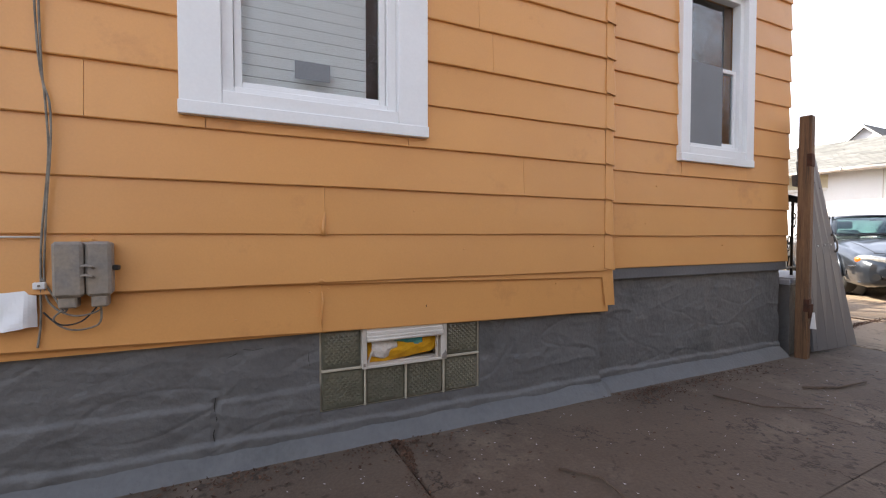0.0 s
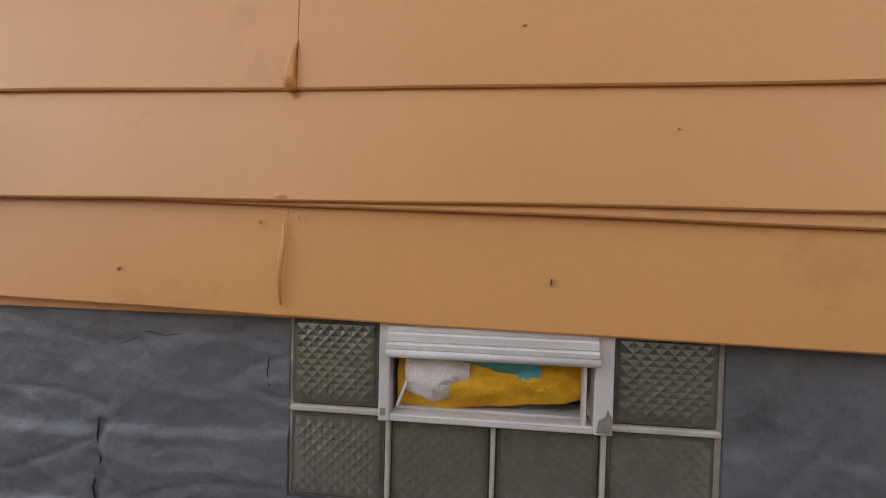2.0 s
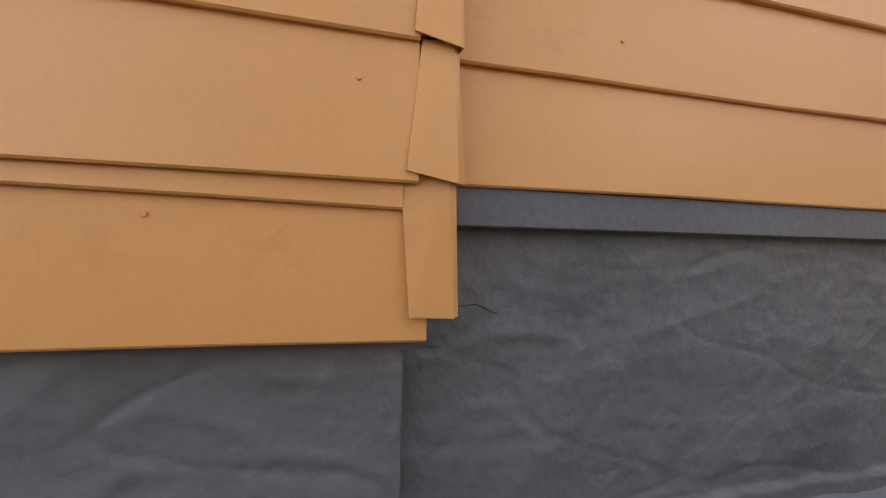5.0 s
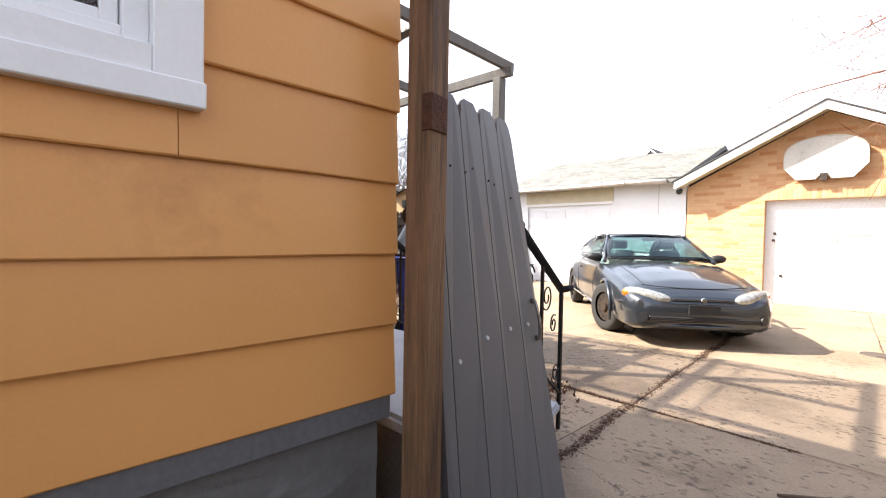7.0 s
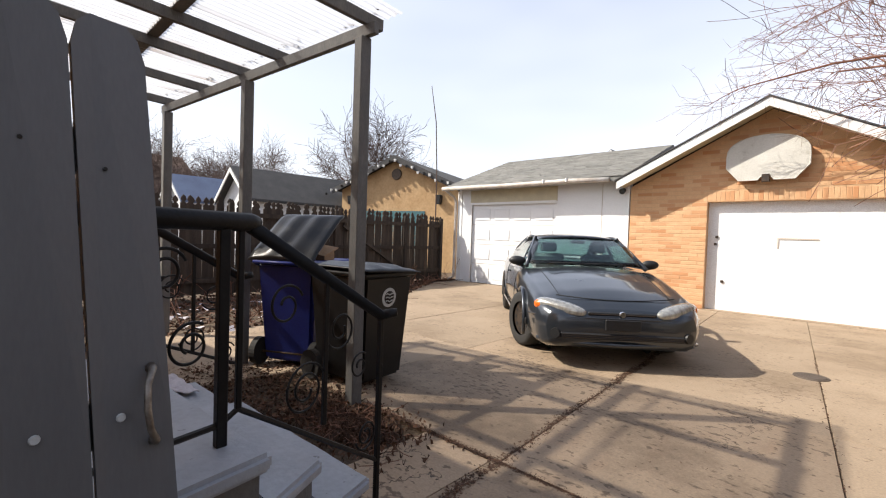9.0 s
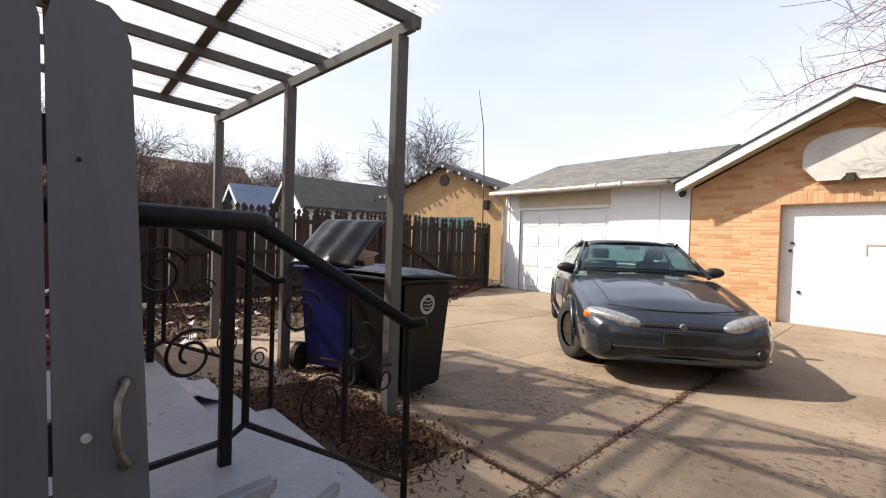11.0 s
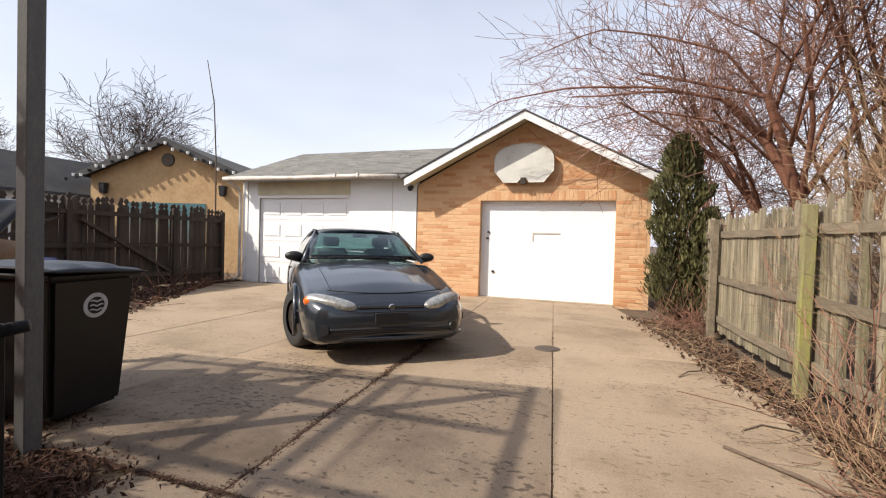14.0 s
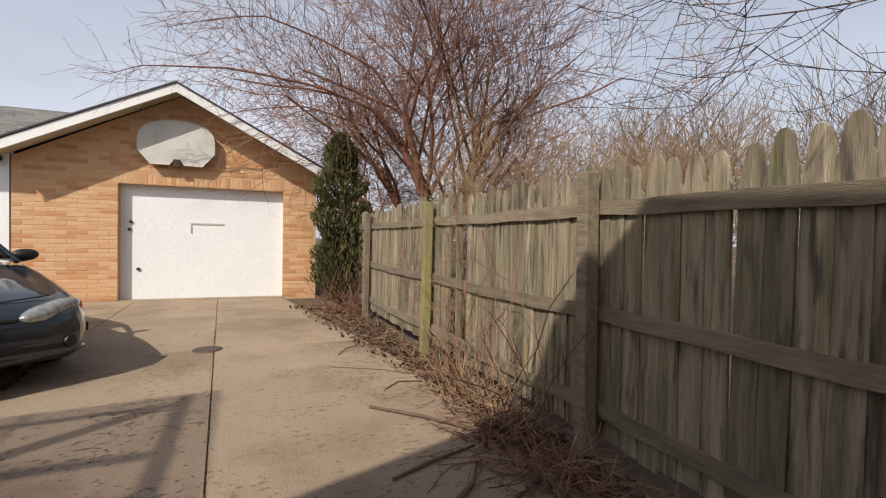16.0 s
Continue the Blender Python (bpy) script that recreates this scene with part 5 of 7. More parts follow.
cb1 = bmesh.new()
ys = sorted(set(np.linspace(0, 4.98, 84).tolist() + [0.02, 0.05, 0.09]))
QS = [k * 0.5 for k in range(33)]
ring_v = []
for y in ys:
    half = [car_at(y, q) for q in QS]
    ring_v.append([cb1.verts.new((x, y, z)) for x, z in half] + [cb1.verts.new((-x, y, z)) for x, z in half[-2:0:-1]])
nr = len(ring_v[0])
WHEELS_Y = (0.98, 3.79)
for a, b in zip(ring_v, ring_v[1:]):
    for k in range(nr):
        f = (a[k], a[(k + 1) % nr], b[(k + 1) % nr], b[k])
        c = sum((v.co for v in f), Vector()) / 4
        if abs(c.x) > 0.55 and any((c.y - wy) ** 2 + (c.z - 0.32) ** 2 < 0.365 ** 2 for wy in WHEELS_Y) and c.z < 0.72:
            continue
        cb1.faces.new(f)
cb1.faces.new(ring_v[0])
cb1.faces.new(ring_v[-1][::-1])
bmesh.ops.recalc_face_normals(cb1, faces=cb1.faces[:])
body = part("body", cb1, M_CARPAINT, car, smooth=True)
for wy in WHEELS_Y:
    for s in (-1, 1):
        xw = car_at(wy, 5)[0]
        part("wheel_arch", tb([(s * (xw - 0.012), wy + 0.372 * math.cos(a), 0.32 + 0.372 * math.sin(a)) for a in (radians(-18 + 216 * k / 24) for k in range(25))], 0.022, 8), M_CARPAINT, body, smooth=True)
        part("wheel_well", grid(bmesh.new(), 20, 2, lambda u, v: (s * (0.5 + 0.4 * v), wy + 0.375 * math.cos(math.pi * u), 0.32 + 0.375 * math.sin(math.pi * u))), M_BLACKPL, body)
        part("wheel_well", disc_solid(bmesh.new(), (s * 0.56, wy, 0.34), (1, 0, 0), 0.38, 0.38, 0.02, 24), M_BLACKPL, body)
for i, wy in enumerate(WHEELS_Y):
    for s in (-1, 1):
        turn = Matrix.Translation((s * 0.815, wy, 0.325)) @ Matrix.Rotation(radians(21 if i == 0 else 0), 4, "Z")
        bm = bmesh.new()
        prof = [(-0.095, 0.20), (-0.105, 0.27), (-0.085, 0.318), (-0.04, 0.326), (0.04, 0.326), (0.085, 0.318), (0.105, 0.27), (0.095, 0.20)]
        vs = [[bm.verts.new((px, pr * math.cos(a), pr * math.sin(a))) for px, pr in prof] for a in (2 * math.pi * k / 36 for k in range(36))]
        for k in range(36):
            for j in range(len(prof) - 1):
                bm.faces.new((vs[k][j], vs[(k + 1) % 36][j], vs[(k + 1) % 36][j + 1], vs[k][j + 1]))
        bmesh.ops.transform(bm, matrix=turn, verts=bm.verts[:])
        wheel = part("wheel", bm, M_RUBBER, car, "black tyre on a rusted steel rim", True)
        rim = bmesh.new()
        disc_solid(rim, (s * 0.045, 0, 0), (s, 0, 0), 0.205, 0.19, 0.05, 32)
        disc_solid(rim, (s * 0.075, 0, 0), (s, 0, 0), 0.075, 0.06, 0.05, 20)
        bmesh.ops.transform(rim, matrix=turn, verts=rim.verts[:])
        part("rim", rim, M_STEEL, wheel)
        for k in range(10):
            a = 2 * math.pi * k / 10
            hole = disc_solid(bmesh.new(), (s * 0.071, 0.145 * math.cos(a), 0.145 * math.sin(a)), (1, 0, 0), 0.024, 0.024, 0.006, 10)
            bmesh.ops.transform(hole, matrix=turn, verts=hole.verts[:])
            part("rim_hole", hole, M_BLACKPL, wheel)

# cabin: the roof, pillars and glass
CAB = [(1.40, 0.76, 0.955, 0.70), (2.14, 0.575, 1.315, 0.55), (2.5, 0.585, 1.355, 0.56), (3.05, 0.575, 1.345, 0.55), (3.35, 0.56, 1.31, 0.54), (4.12, 0.66, 0.985, 0.60)]


def cab_edge(i):
    y, w, z, _ = CAB[i]
    return w, y, z


def sheet(name, f, nu, nv, m, thick, label=""):
    bm = grid(bmesh.new(), nu, nv, f)
    if thick:
        shell(bm, thick)
    ob = part(name, bm, m, car, label, True)
    ob.visible_shadow = m is not M_CARGLASS
    return ob


def between(i, j, bow_y, bow_z):
    (w0, y0, z0), (w1, y1, z1) = cab_edge(i), cab_edge(j)
    def f(u, v):
        k = 2 * u - 1
        w = w0 + (w1 - w0) * v
        return (k * w, y0 + (y1 - y0) * v + bow_y * k * k * (1 - 0.5 * v), z0 + (z1 - z0) * v + bow_z * (1 - k * k) + 0.03 * math.sin(math.pi * v))
    return f


sheet("windshield", between(0, 1, 0.20, 0.012), 16, 8, M_CARGLASS, 0.004)
sheet("rear_window", between(4, 5, -0.12, 0.012), 14, 8, M_CARGLASS, 0.004)


def roof_f(u, v):
    y = 2.10 + 1.28 * v
    w = float(np.interp(y, [2.1, 2.5, 3.05, 3.4], [0.585, 0.60, 0.59, 0.565]))
    z = float(np.interp(y, [2.1, 2.3, 2.6, 3.0, 3.2, 3.4], [1.325, 1.35, 1.365, 1.36, 1.345, 1.315]))
    k = 2 * u - 1
    return (k * w, y + 0.10 * k * k * (1 - v) - 0.05 * k * k * v, z + 0.012 - 0.045 * abs(k) ** 3)


sheet("roof", roof_f, 18, 10, M_CARPAINT, 0.02)
for s in (-1, 1):
    part("pillar", tb([(s * 0.775, 1.56, 0.925), (s * 0.69, 1.9, 1.12), (s * 0.585, 2.26, 1.315)], [0.028, 0.024, 0.026], 8), M_CARPAINT, car, smooth=True)
    part("pillar", tb([(s * 0.57, 3.28, 1.30), (s * 0.66, 3.75, 1.10), (s * 0.72, 4.05, 0.95)], [0.04, 0.07, 0.06], 8), M_CARPAINT, car, smooth=True)
    part("roof_rail", tb([(s * 0.585, 2.2, 1.315), (s * 0.60, 2.55, 1.335), (s * 0.585, 3.05, 1.325), (s * 0.57, 3.3, 1.29)], 0.022, 8), M_CARPAINT, car, smooth=True)
    part("pillar", tb([(s * 0.80, 2.95, 0.92), (s * 0.592, 2.92, 1.31)], [0.022, 0.02], 6), M_BLACKPL, car)
    def side(u, v):
        yb, yt = 1.62 + 2.25 * u, 2.22 + 1.08 * u
        return (s * (0.815 - 0.225 * v + 0.02 * math.sin(math.pi * v)), yb + (yt - yb) * v, 0.915 + (1.305 - 0.915) * v)
    sheet("side_window", side, 10, 4, M_CARGLASS, 0.004)
    mirror = bmesh.new()
    bmesh.ops.create_uvsphere(mirror, u_segments=16, v_segments=10, radius=1.0, matrix=Matrix.Translation((s * 0.885, 1.72, 0.985)) @ Matrix.Diagonal((0.115, 0.06, 0.062, 1)))
    mm = part("mirror", mirror, M_BLACKPL, car, smooth=True)
    part("mirror_arm", tb([(s * 0.80, 1.74, 0.93), (s * 0.9, 1.73, 0.95)], 0.03, 8), M_BLACKPL, mm)
    # lamps
    hl = bmesh.new()
    bmesh.ops.create_uvsphere(hl, u_segments=24, v_segments=14, radius=1.0)
    for v in hl.verts:
        x, y, z = v.co
        x2 = math.copysign(abs(x) ** 0.8, x)
        v.co = Vector((x2 * 0.275, y * 0.10, math.copysign(abs(z) ** 0.75, z) * (0.074 + 0.016 * x2) + 0.010 * x2))
    hm = Matrix.Translation((s * 0.575, 0.168, 0.588)) @ Matrix.Rotation(s * radians(31), 4, "Z") @ Matrix.Rotation(s * radians(-4), 4, "Y") @ Matrix.Diagonal((s, 1, 1, 1))
    bmesh.ops.transform(hl, matrix=hm, verts=hl.verts[:])
    bmesh.ops.recalc_face_normals(hl, faces=hl.faces[:])
    lamp = part("headlight", hl, M_LENS, car, "hazed clear headlight", True)
    am = bmesh.new()
    bmesh.ops.create_uvsphere(am, u_segments=16, v_segments=10, radius=1.0, matrix=Matrix.Translation((s * 0.762, 0.262, 0.604)) @ Matrix.Rotation(s * radians(46), 4, "Z") @ Matrix.Diagonal((0.078, 0.060, 0.058, 1)))
    part("turn_signal", am, M_AMBER, lamp, "amber turn signal", True)
    part("bulb_bowl", disc_solid(bmesh.new(), (s * 0.56, 0.070, 0.59), (s * 0.35, -1, 0), 0.034, 0.03, 0.012, 16), M_CHROME, lamp)
    part("fog_recess", disc_solid(bmesh.new(), (s * 0.64, 0.030, 0.355), (s * 0.55, -1, 0), 0.058, 0.05, 0.05, 18), M_BLACKPL, car)
    part("marker", bx((s * 0.885, 0.36, 0.36), (s * 0.905, 0.40, 0.43), 0.004), M_BLACKPL, car)
    part("door_gap", tb([(s * (car_at(1.62, q)[0] + 0.001), 1.62 - 0.03 * abs(q - 5) / 5, car_at(1.62, q)[1]) for q in np.linspace(3.2, 9, 12)], 0.005, 5), M_BLACKPL, car)
    part("door_gap", tb([(s * (car_at(3.0, q)[0] + 0.001), 3.0, car_at(3.0, q)[1]) for q in np.linspace(3.2, 9, 12)], 0.005, 5), M_BLACKPL, car)
    part("door_handle", bx((s * 0.915, 2.72, 0.76), (s * 0.935, 2.88, 0.795), 0.006), M_CARPAINT, car)
    part("sill_trim", tb([(s * 0.915, 1.4, 0.30), (s * 0.925, 2.2, 0.30), (s * 0.925, 3.4, 0.30)], 0.016, 6), M_CHROME, car, smooth=True)
    part("hood_gap", tb([(s * car_at(y, 11)[0], y, car_at(y, 11)[1] + 0.001) for y in np.linspace(0.34, 1.5, 14)], 0.004, 5), M_BLACKPL, car)
    part("wiper", tb([(s * 0.15 + 0.25, 1.36, 0.985), (s * 0.15 - 0.05, 1.335, 0.995), (s * 0.15 - 0.35, 1.37, 0.985)], 0.009, 6), M_BLACKPL, car)
    st = bmesh.new()
    box(st, (s * 0.36 - 0.24, 2.35, 0.55), (s * 0.36 + 0.24, 2.47, 1.08), 0.05)
    box(st, (s * 0.36 - 0.12, 2.36, 1.10), (s * 0.36 + 0.12, 2.44, 1.24), 0.03)
    part("seat", st, M_SEAT, car)
part("hood_gap", tb([(k * 0.1, 0.17 + 0.12 * (k / 6) ** 2, float(np.interp(0.17 + 0.12 * (k / 6) ** 2, ST_Y, ST_S)) + float(np.interp(0.17 + 0.12 * (k / 6) ** 2, ST_Y, ST_C)) * math.cos(abs(k) / 6 * 0.9) + 0.002) for k in range(-6, 7)], 0.006, 5), M_BLACKPL, car)
part("dashboard", bx((-0.7, 1.62, 0.72), (0.7, 1.98, 0.90), 0.04), M_BLACKPL, car)
part("parcel_shelf", bx((-0.62, 3.4, 0.84), (0.62, 4.05, 0.93), 0.02), M_SEAT, car)
part("rear_mirror", bx((-0.10, 2.08, 1.235), (0.10, 2.10, 1.285), 0.01), M_BLACKPL, car)
part("grille", bx((-0.33, 0.012, 0.545), (0.33, 0.07, 0.578), 0.008), M_BLACKPL, car)
part("grille_bar", tb([(-0.31, 0.008, 0.56), (0.31, 0.008, 0.56)], 0.005, 6), M_STEEL, car)
part("badge", disc_solid(bmesh.new(), (0.0, 0.0, 0.562), (0, -1, 0.1), 0.034, 0.028, 0.02, 18), M_CHROME, car, "round chrome badge")
part("number_plate", bx((-0.17, -0.03, 0.405), (0.17, 0.0, 0.515), 0.006), M_BLACKPL, car, "blank dark plate holder")
part("lower_intake", bx((-0.60, -0.012, 0.310), (0.60, 0.06, 0.372), 0.012), M_BLACKPL, car)
for z in (0.325, 0.341, 0.357):
    part("intake_slat", tb([(-0.58, -0.013, z), (0.58, -0.013, z)], 0.003, 5), M_STEEL, car)
part("bumper_lip", tb([(-0.80, 0.20, 0.265), (-0.6, 0.065, 0.262), (0, -0.012, 0.26), (0.6, 0.065, 0.262), (0.80, 0.20, 0.265)], 0.022, 8), M_CARPAINT, car, smooth=True)
part("bumper_fold", tb([(-0.88, 0.34, 0.50), (-0.72, 0.10, 0.515), (-0.5, 0.022, 0.52), (0, -0.012, 0.522), (0.5, 0.022, 0.52), (0.72, 0.10, 0.515), (0.88, 0.34, 0.50)], 0.010, 8), M_CARPAINT, car, smooth=True)

# ---- garages ----
GY = 14.23
wg = thing("garage", "white painted garage with low shingled roof", "garage")
DW = (-7.12, -4.45, 2.20)
for lo, hi in (((-7.62, GY, -0.05), (DW[0], GY + 0.16, 2.75)), ((DW[1], GY, -0.05), (-2.68, GY + 0.16, 2.75)), ((DW[0], GY, DW[2]), (DW[1], GY + 0.16, 2.75)),
               ((-7.62, GY + 0.16, -0.05), (-7.46, 19.8, 2.75)), ((-7.46, 19.64, -0.05), (-2.68, 19.8, 2.75))):
    part("wall", bx(lo, hi), M_GDOOR, wg)
prism_b = bmesh.new()
prism(prism_b, [(GY + 0.16, 2.75), (19.8, 2.75), (17.0, 3.86)], -7.60, -7.50, "x")
part("gable_wall", prism_b, M_CREAM, wg)
part("frieze_board", bx((DW[0] - 0.06, GY - 0.012, DW[2] + 0.05), (DW[1] + 0.02, GY - 0.001, 2.62), 0.002), M_CREAM, wg, "peeling cream board above the door")
part("corner_board", bx((-7.66, GY - 0.02, 0.0), (-7.50, GY - 0.001, 2.62), 0.003), M_WHITE, wg)
part("door_jamb", bx((DW[0] - 0.07, GY - 0.02, 0), (DW[0], GY + 0.03, DW[2] + 0.07), 0.004), M_WHITE, wg)
part("door_head", bx((DW[0], GY - 0.02, DW[2]), (DW[1], GY + 0.03, DW[2] + 0.07), 0.004), M_WHITE, wg)
part("panel_seam", bx((-3.30, GY - 0.004, 0.0), (-3.285, GY - 0.001, 2.6)), M_GUTTER, wg)
gd = part("garage_door", bx((DW[0], GY + 0.05, 0.0), (DW[1], GY + 0.09, DW[2])), M_GDOOR, wg, "white panelled overhead door")
pm = bx((-0.255, -0.012, -0.15), (0.255, 0.0, 0.15), 0.010)
pm_me = link_mesh("door_panel", pm, M_GDOOR)
for i in range(4):
    part("section_gap", bx((DW[0], GY + 0.046, 0.55 * i + 0.545), (DW[1], GY + 0.0495, 0.55 * i + 0.555)), M_GUTTER, gd)
    for j in range(4):
        piece("door_panel", pm_me, gd, Matrix.Translation((DW[0] + 0.36 + 0.65 * j, GY + 0.0485, 0.275 + 0.55 * i)))


def shingles(name, parent, mat_, x0, x1, ya, za, yb, zb, rows, tab, along="x"):
    """Overlapping shingle courses from the eave (ya, za) to the ridge (yb, zb)."""
    verts, faces = [], []
    r = random.Random(3)
    for i in range(rows):
        f0, f1 = i / rows, min(1.0, (i + 1.25) / rows)
        x = x0 - r.uniform(0, tab)
        while x < x1:
            xa, xb = max(x, x0), min(x + tab - 0.006, x1)
            x += tab
            if xb - xa < 0.02:
                continue
            jit = r.uniform(-0.006, 0.006)
            q = []
            for xx in (xa, xb):
                for f, h in ((f0, 0.022), (f0, 0.006), (f1, 0.004)):
                    yy, zz = ya + (yb - ya) * f, za + (zb - za) * f + h + (jit if h > 0.01 else 0)
                    q.append((xx, yy, zz) if along == "x" else (yy, xx, zz))
            k = len(verts)
            verts += q
            faces += [(k, k + 3, k + 5, k + 2), (k, k + 1, k + 4, k + 3), (k, k + 2, k + 1), (k + 3, k + 4, k + 5)]
    ob = new(name, mesh_from(name, verts, faces, mat_))
    ob.parent = parent
    ob["kind"] = "stuff"
    return ob


rf = bmesh.new()
prism(rf, [(13.78, 2.70), (13.78, 2.60), (17.0, 3.80), (20.2, 2.60), (20.2, 2.70), (17.0, 3.90)], -7.78, -2.62, "x")
part("roof", rf, M_SHINGLE, wg, "grey asphalt shingle roof")
shingles("roof_shingles", wg, M_SHINGLE, -7.80, -2.62, 13.76, 2.70, 17.0, 3.90, 24, 0.30)
part("gutter", tb([(-7.85, 13.73, 2.655), (-5.5, 13.73, 2.64), (-4.0, 13.735, 2.655), (-2.95, 13.73, 2.63)], 0.055, 8), M_GUTTER, wg, "sagging dirty white gutter", True)
for x in (-4.55, -3.95):
    part("gutter_strap", bx((x, 13.66, 2.63), (x + 0.03, 13.80, 2.72)), M_WHITE, wg)
part("downspout", tb([(-7.75, 13.75, 2.62), (-7.72, 14.10, 2.45), (-7.70, 14.16, 2.30), (-7.70, 14.16, 0.12), (-7.72, 13.95, 0.04)], 0.04, 8), M_GUTTER, wg, "white downspout at the corner")

bg = thing("garage", "buff brick garage with white door and gabled roof", "garage")
BX0, BX1 = -2.66, 2.30
DB = (-1.157, 1.640, 2.13)
PK = (-0.17, 3.80)
EZ = 2.50
for lo, hi in (((BX0 + 0.012, GY + 0.2, -0.05), (BX0 + 0.2, 20.4, EZ)), ((BX1 - 0.2, GY + 0.2, -0.05), (BX1 - 0.012, 20.4, EZ)), ((BX0 + 0.2, 20.2, -0.05), (BX1 - 0.2, 20.4, EZ)),
               ((DB[1], GY + 0.0035, -0.05), (BX1 - 0.012, GY + 0.2, EZ)), ((DB[0], GY + 0.0035, DB[2]), (DB[1], GY + 0.2, EZ))):
    part("wall", bx(lo, hi), M_BRICKMORT, bg)
part("gable_wall", prism(bmesh.new(), [(BX0 + 0.012, EZ), (BX1 - 0.012, EZ), PK], GY + 0.0035, GY + 0.2), M_BRICKMORT, bg)
wallb = part("wall", bx((BX0 + 0.012, GY + 0.0035, -0.05), (DB[0], GY + 0.2, EZ)), M_BRICKMORT, bg, "buff brick front wall")
dr = part("garage_door", bx((DB[0], GY + 0.16, 0.01), (DB[1], GY + 0.195, DB[2])), M_GDOOR, bg, "flat white painted garage door")
part("handle_plate", bx((-0.03, GY + 0.148, 1.425), (0.56, GY + 0.158, 1.455), 0.002), M_GUTTER, dr)
part("handle_plate", bx((-0.03, GY + 0.148, 1.26), (-0.005, GY + 0.158, 1.425), 0.002), M_GUTTER, dr)
for z, x in ((1.42, -1.02), (1.28, -1.04), (0.55, -0.90)):
    part("latch", bx((x, GY + 0.13, z), (x + 0.05, GY + 0.159, z + 0.05), 0.005), M_STEEL, dr)
part("threshold", bx((DB[0] - 0.02, GY - 0.04, -0.01), (DB[1] + 0.02, GY + 0.158, 0.012), 0.003), M_CONC, bg)
for s, xe in ((-1, BX0 - 0.12), (1, BX1 + 0.10)):
    ze = EZ + 0.02 if s < 0 else EZ - 0.02
    fb = bmesh.new()
    prism(fb, [(PK[0], PK[1] + 0.10), (xe, ze + 0.06), (xe, ze - 0.10), (PK[0], PK[1] - 0.06)], 13.72, 13.75)
    part("rake_board", fb, M_WHITE, bg, "white rake board, peeling")
    rb2 = bmesh.new()
    prism(rb2, [(PK[0], PK[1] + 0.13), (xe - s * -0.05, ze + 0.085), (xe - s * -0.05, ze + 0.055), (PK[0], PK[1] + 0.10)], 13.70, 20.6)
    part("roof", rb2, M_DKSHINGLE, bg, "dark shingle roof")
    so = bmesh.new()
    prism(so, [(PK[0], PK[1] + 0.03), (xe, ze - 0.02), (xe, ze - 0.035), (PK[0], PK[1] + 0.015)], 13.752, GY + 0.011)
    part("soffit", so, M_CREAM, bg)
lampb = thing("security_light", "small dark security lamp under the eave", "lamp", (-2.80, 14.20, 2.42))
part("body", disc_solid(bmesh.new(), (0, -0.05, 0), (0, -1, -0.4), 0.05, 0.065, 0.11, 14), M_BLACKPL, lampb)
part("bracket", bx((-0.03, -0.01, 0.0), (0.03, 0.03, 0.06), 0.004), M_BLACKPL, lampb)

bb = thing("basketball_backboard", "white fan-shaped basketball backboard without a hoop", "backboard", (-0.215, 14.10, 2.90))
out = []
for a in range(0, 181, 12):
    out.append((0.62 * math.cos(radians(a)), 0.05 + 0.36 * math.sin(radians(a)) ** 0.8))
out += [(-0.62, -0.16), (-0.42, -0.40), (-0.12, -0.40), (-0.08, -0.34), (0.08, -0.34), (0.12, -0.40), (0.42, -0.40), (0.62, -0.16)]
bm = bmesh.new()
prism(bm, out, -0.02, 0.02)
part("board", bm, M_BOARDPAINT, bb)
part("edge_trim", tb([(x, -0.02, z) for x, z in out] + [(out[0][0], -0.02, out[0][1])], 0.010, 6), M_BOARDPAINT, bb)
part("bracket", bx((-0.06, -0.05, -0.44), (0.06, 0.02, -0.30), 0.006), M_STEEL, bb)
part("mount_arm", bx((-0.3, 0.02, 0.1), (-0.24, 0.14, 0.16)), M_STEEL, bb)
part("mount_arm", bx((0.24, 0.02, 0.1), (0.30, 0.14, 0.16)), M_STEEL, bb)

# ---- fences ----
def picket_mesh(name, wdt, hgt, thick, m, tip=0.10):
    bm = bmesh.new()
    h = wdt / 2
    prism(bm, [(-h, 0), (h, 0), (h, hgt - tip), (h * 0.84, hgt - tip * 0.86), (h * 0.76, hgt - tip * 0.55), (h * 0.55, hgt - tip * 0.18), (h * 0.22, hgt), (-h * 0.22, hgt), (-h * 0.55, hgt - tip * 0.18), (-h * 0.76, hgt - tip * 0.55), (-h * 0.80, hgt - tip * 0.85), (-h, hgt - tip)], 0, thick)
    return link_mesh(name, bm, m)


fr = thing("fence", "weathered grey wooden picket fence along the driveway", "fence")


def fx(y):
    return 3.04 - 0.052 * (y - 7.9)


rng = random.Random(21)
pk = [picket_mesh("picket", 0.1135, h, 0.018, M_FENCE, 0.15) for h in (1.555, 1.59, 1.535)]
y = -5.0
while y < 12.55:
    broken = 8.28 < y < 8.70
    if not broken or 8.43 < y < 8.545:
        z = 0.09 + rng.uniform(-0.015, 0.02)
        m = Matrix.Translation((fx(y) + 0.055 + rng.uniform(-0.004, 0.004), y, z)) @ Matrix.Rotation(radians(90 + rng.uniform(-3.5, 3.5)), 4, "Z") @ Matrix.Rotation(radians(rng.uniform(-0.7, 0.7)), 4, "Y")
        piece("picket", rng.choice(pk), fr, m)
    y += 0.1145 + rng.uniform(-0.002, 0.004)
FP = [-5.2, -2.9, -0.5, 1.9, 4.3, 6.66, 9.12, 11.62]
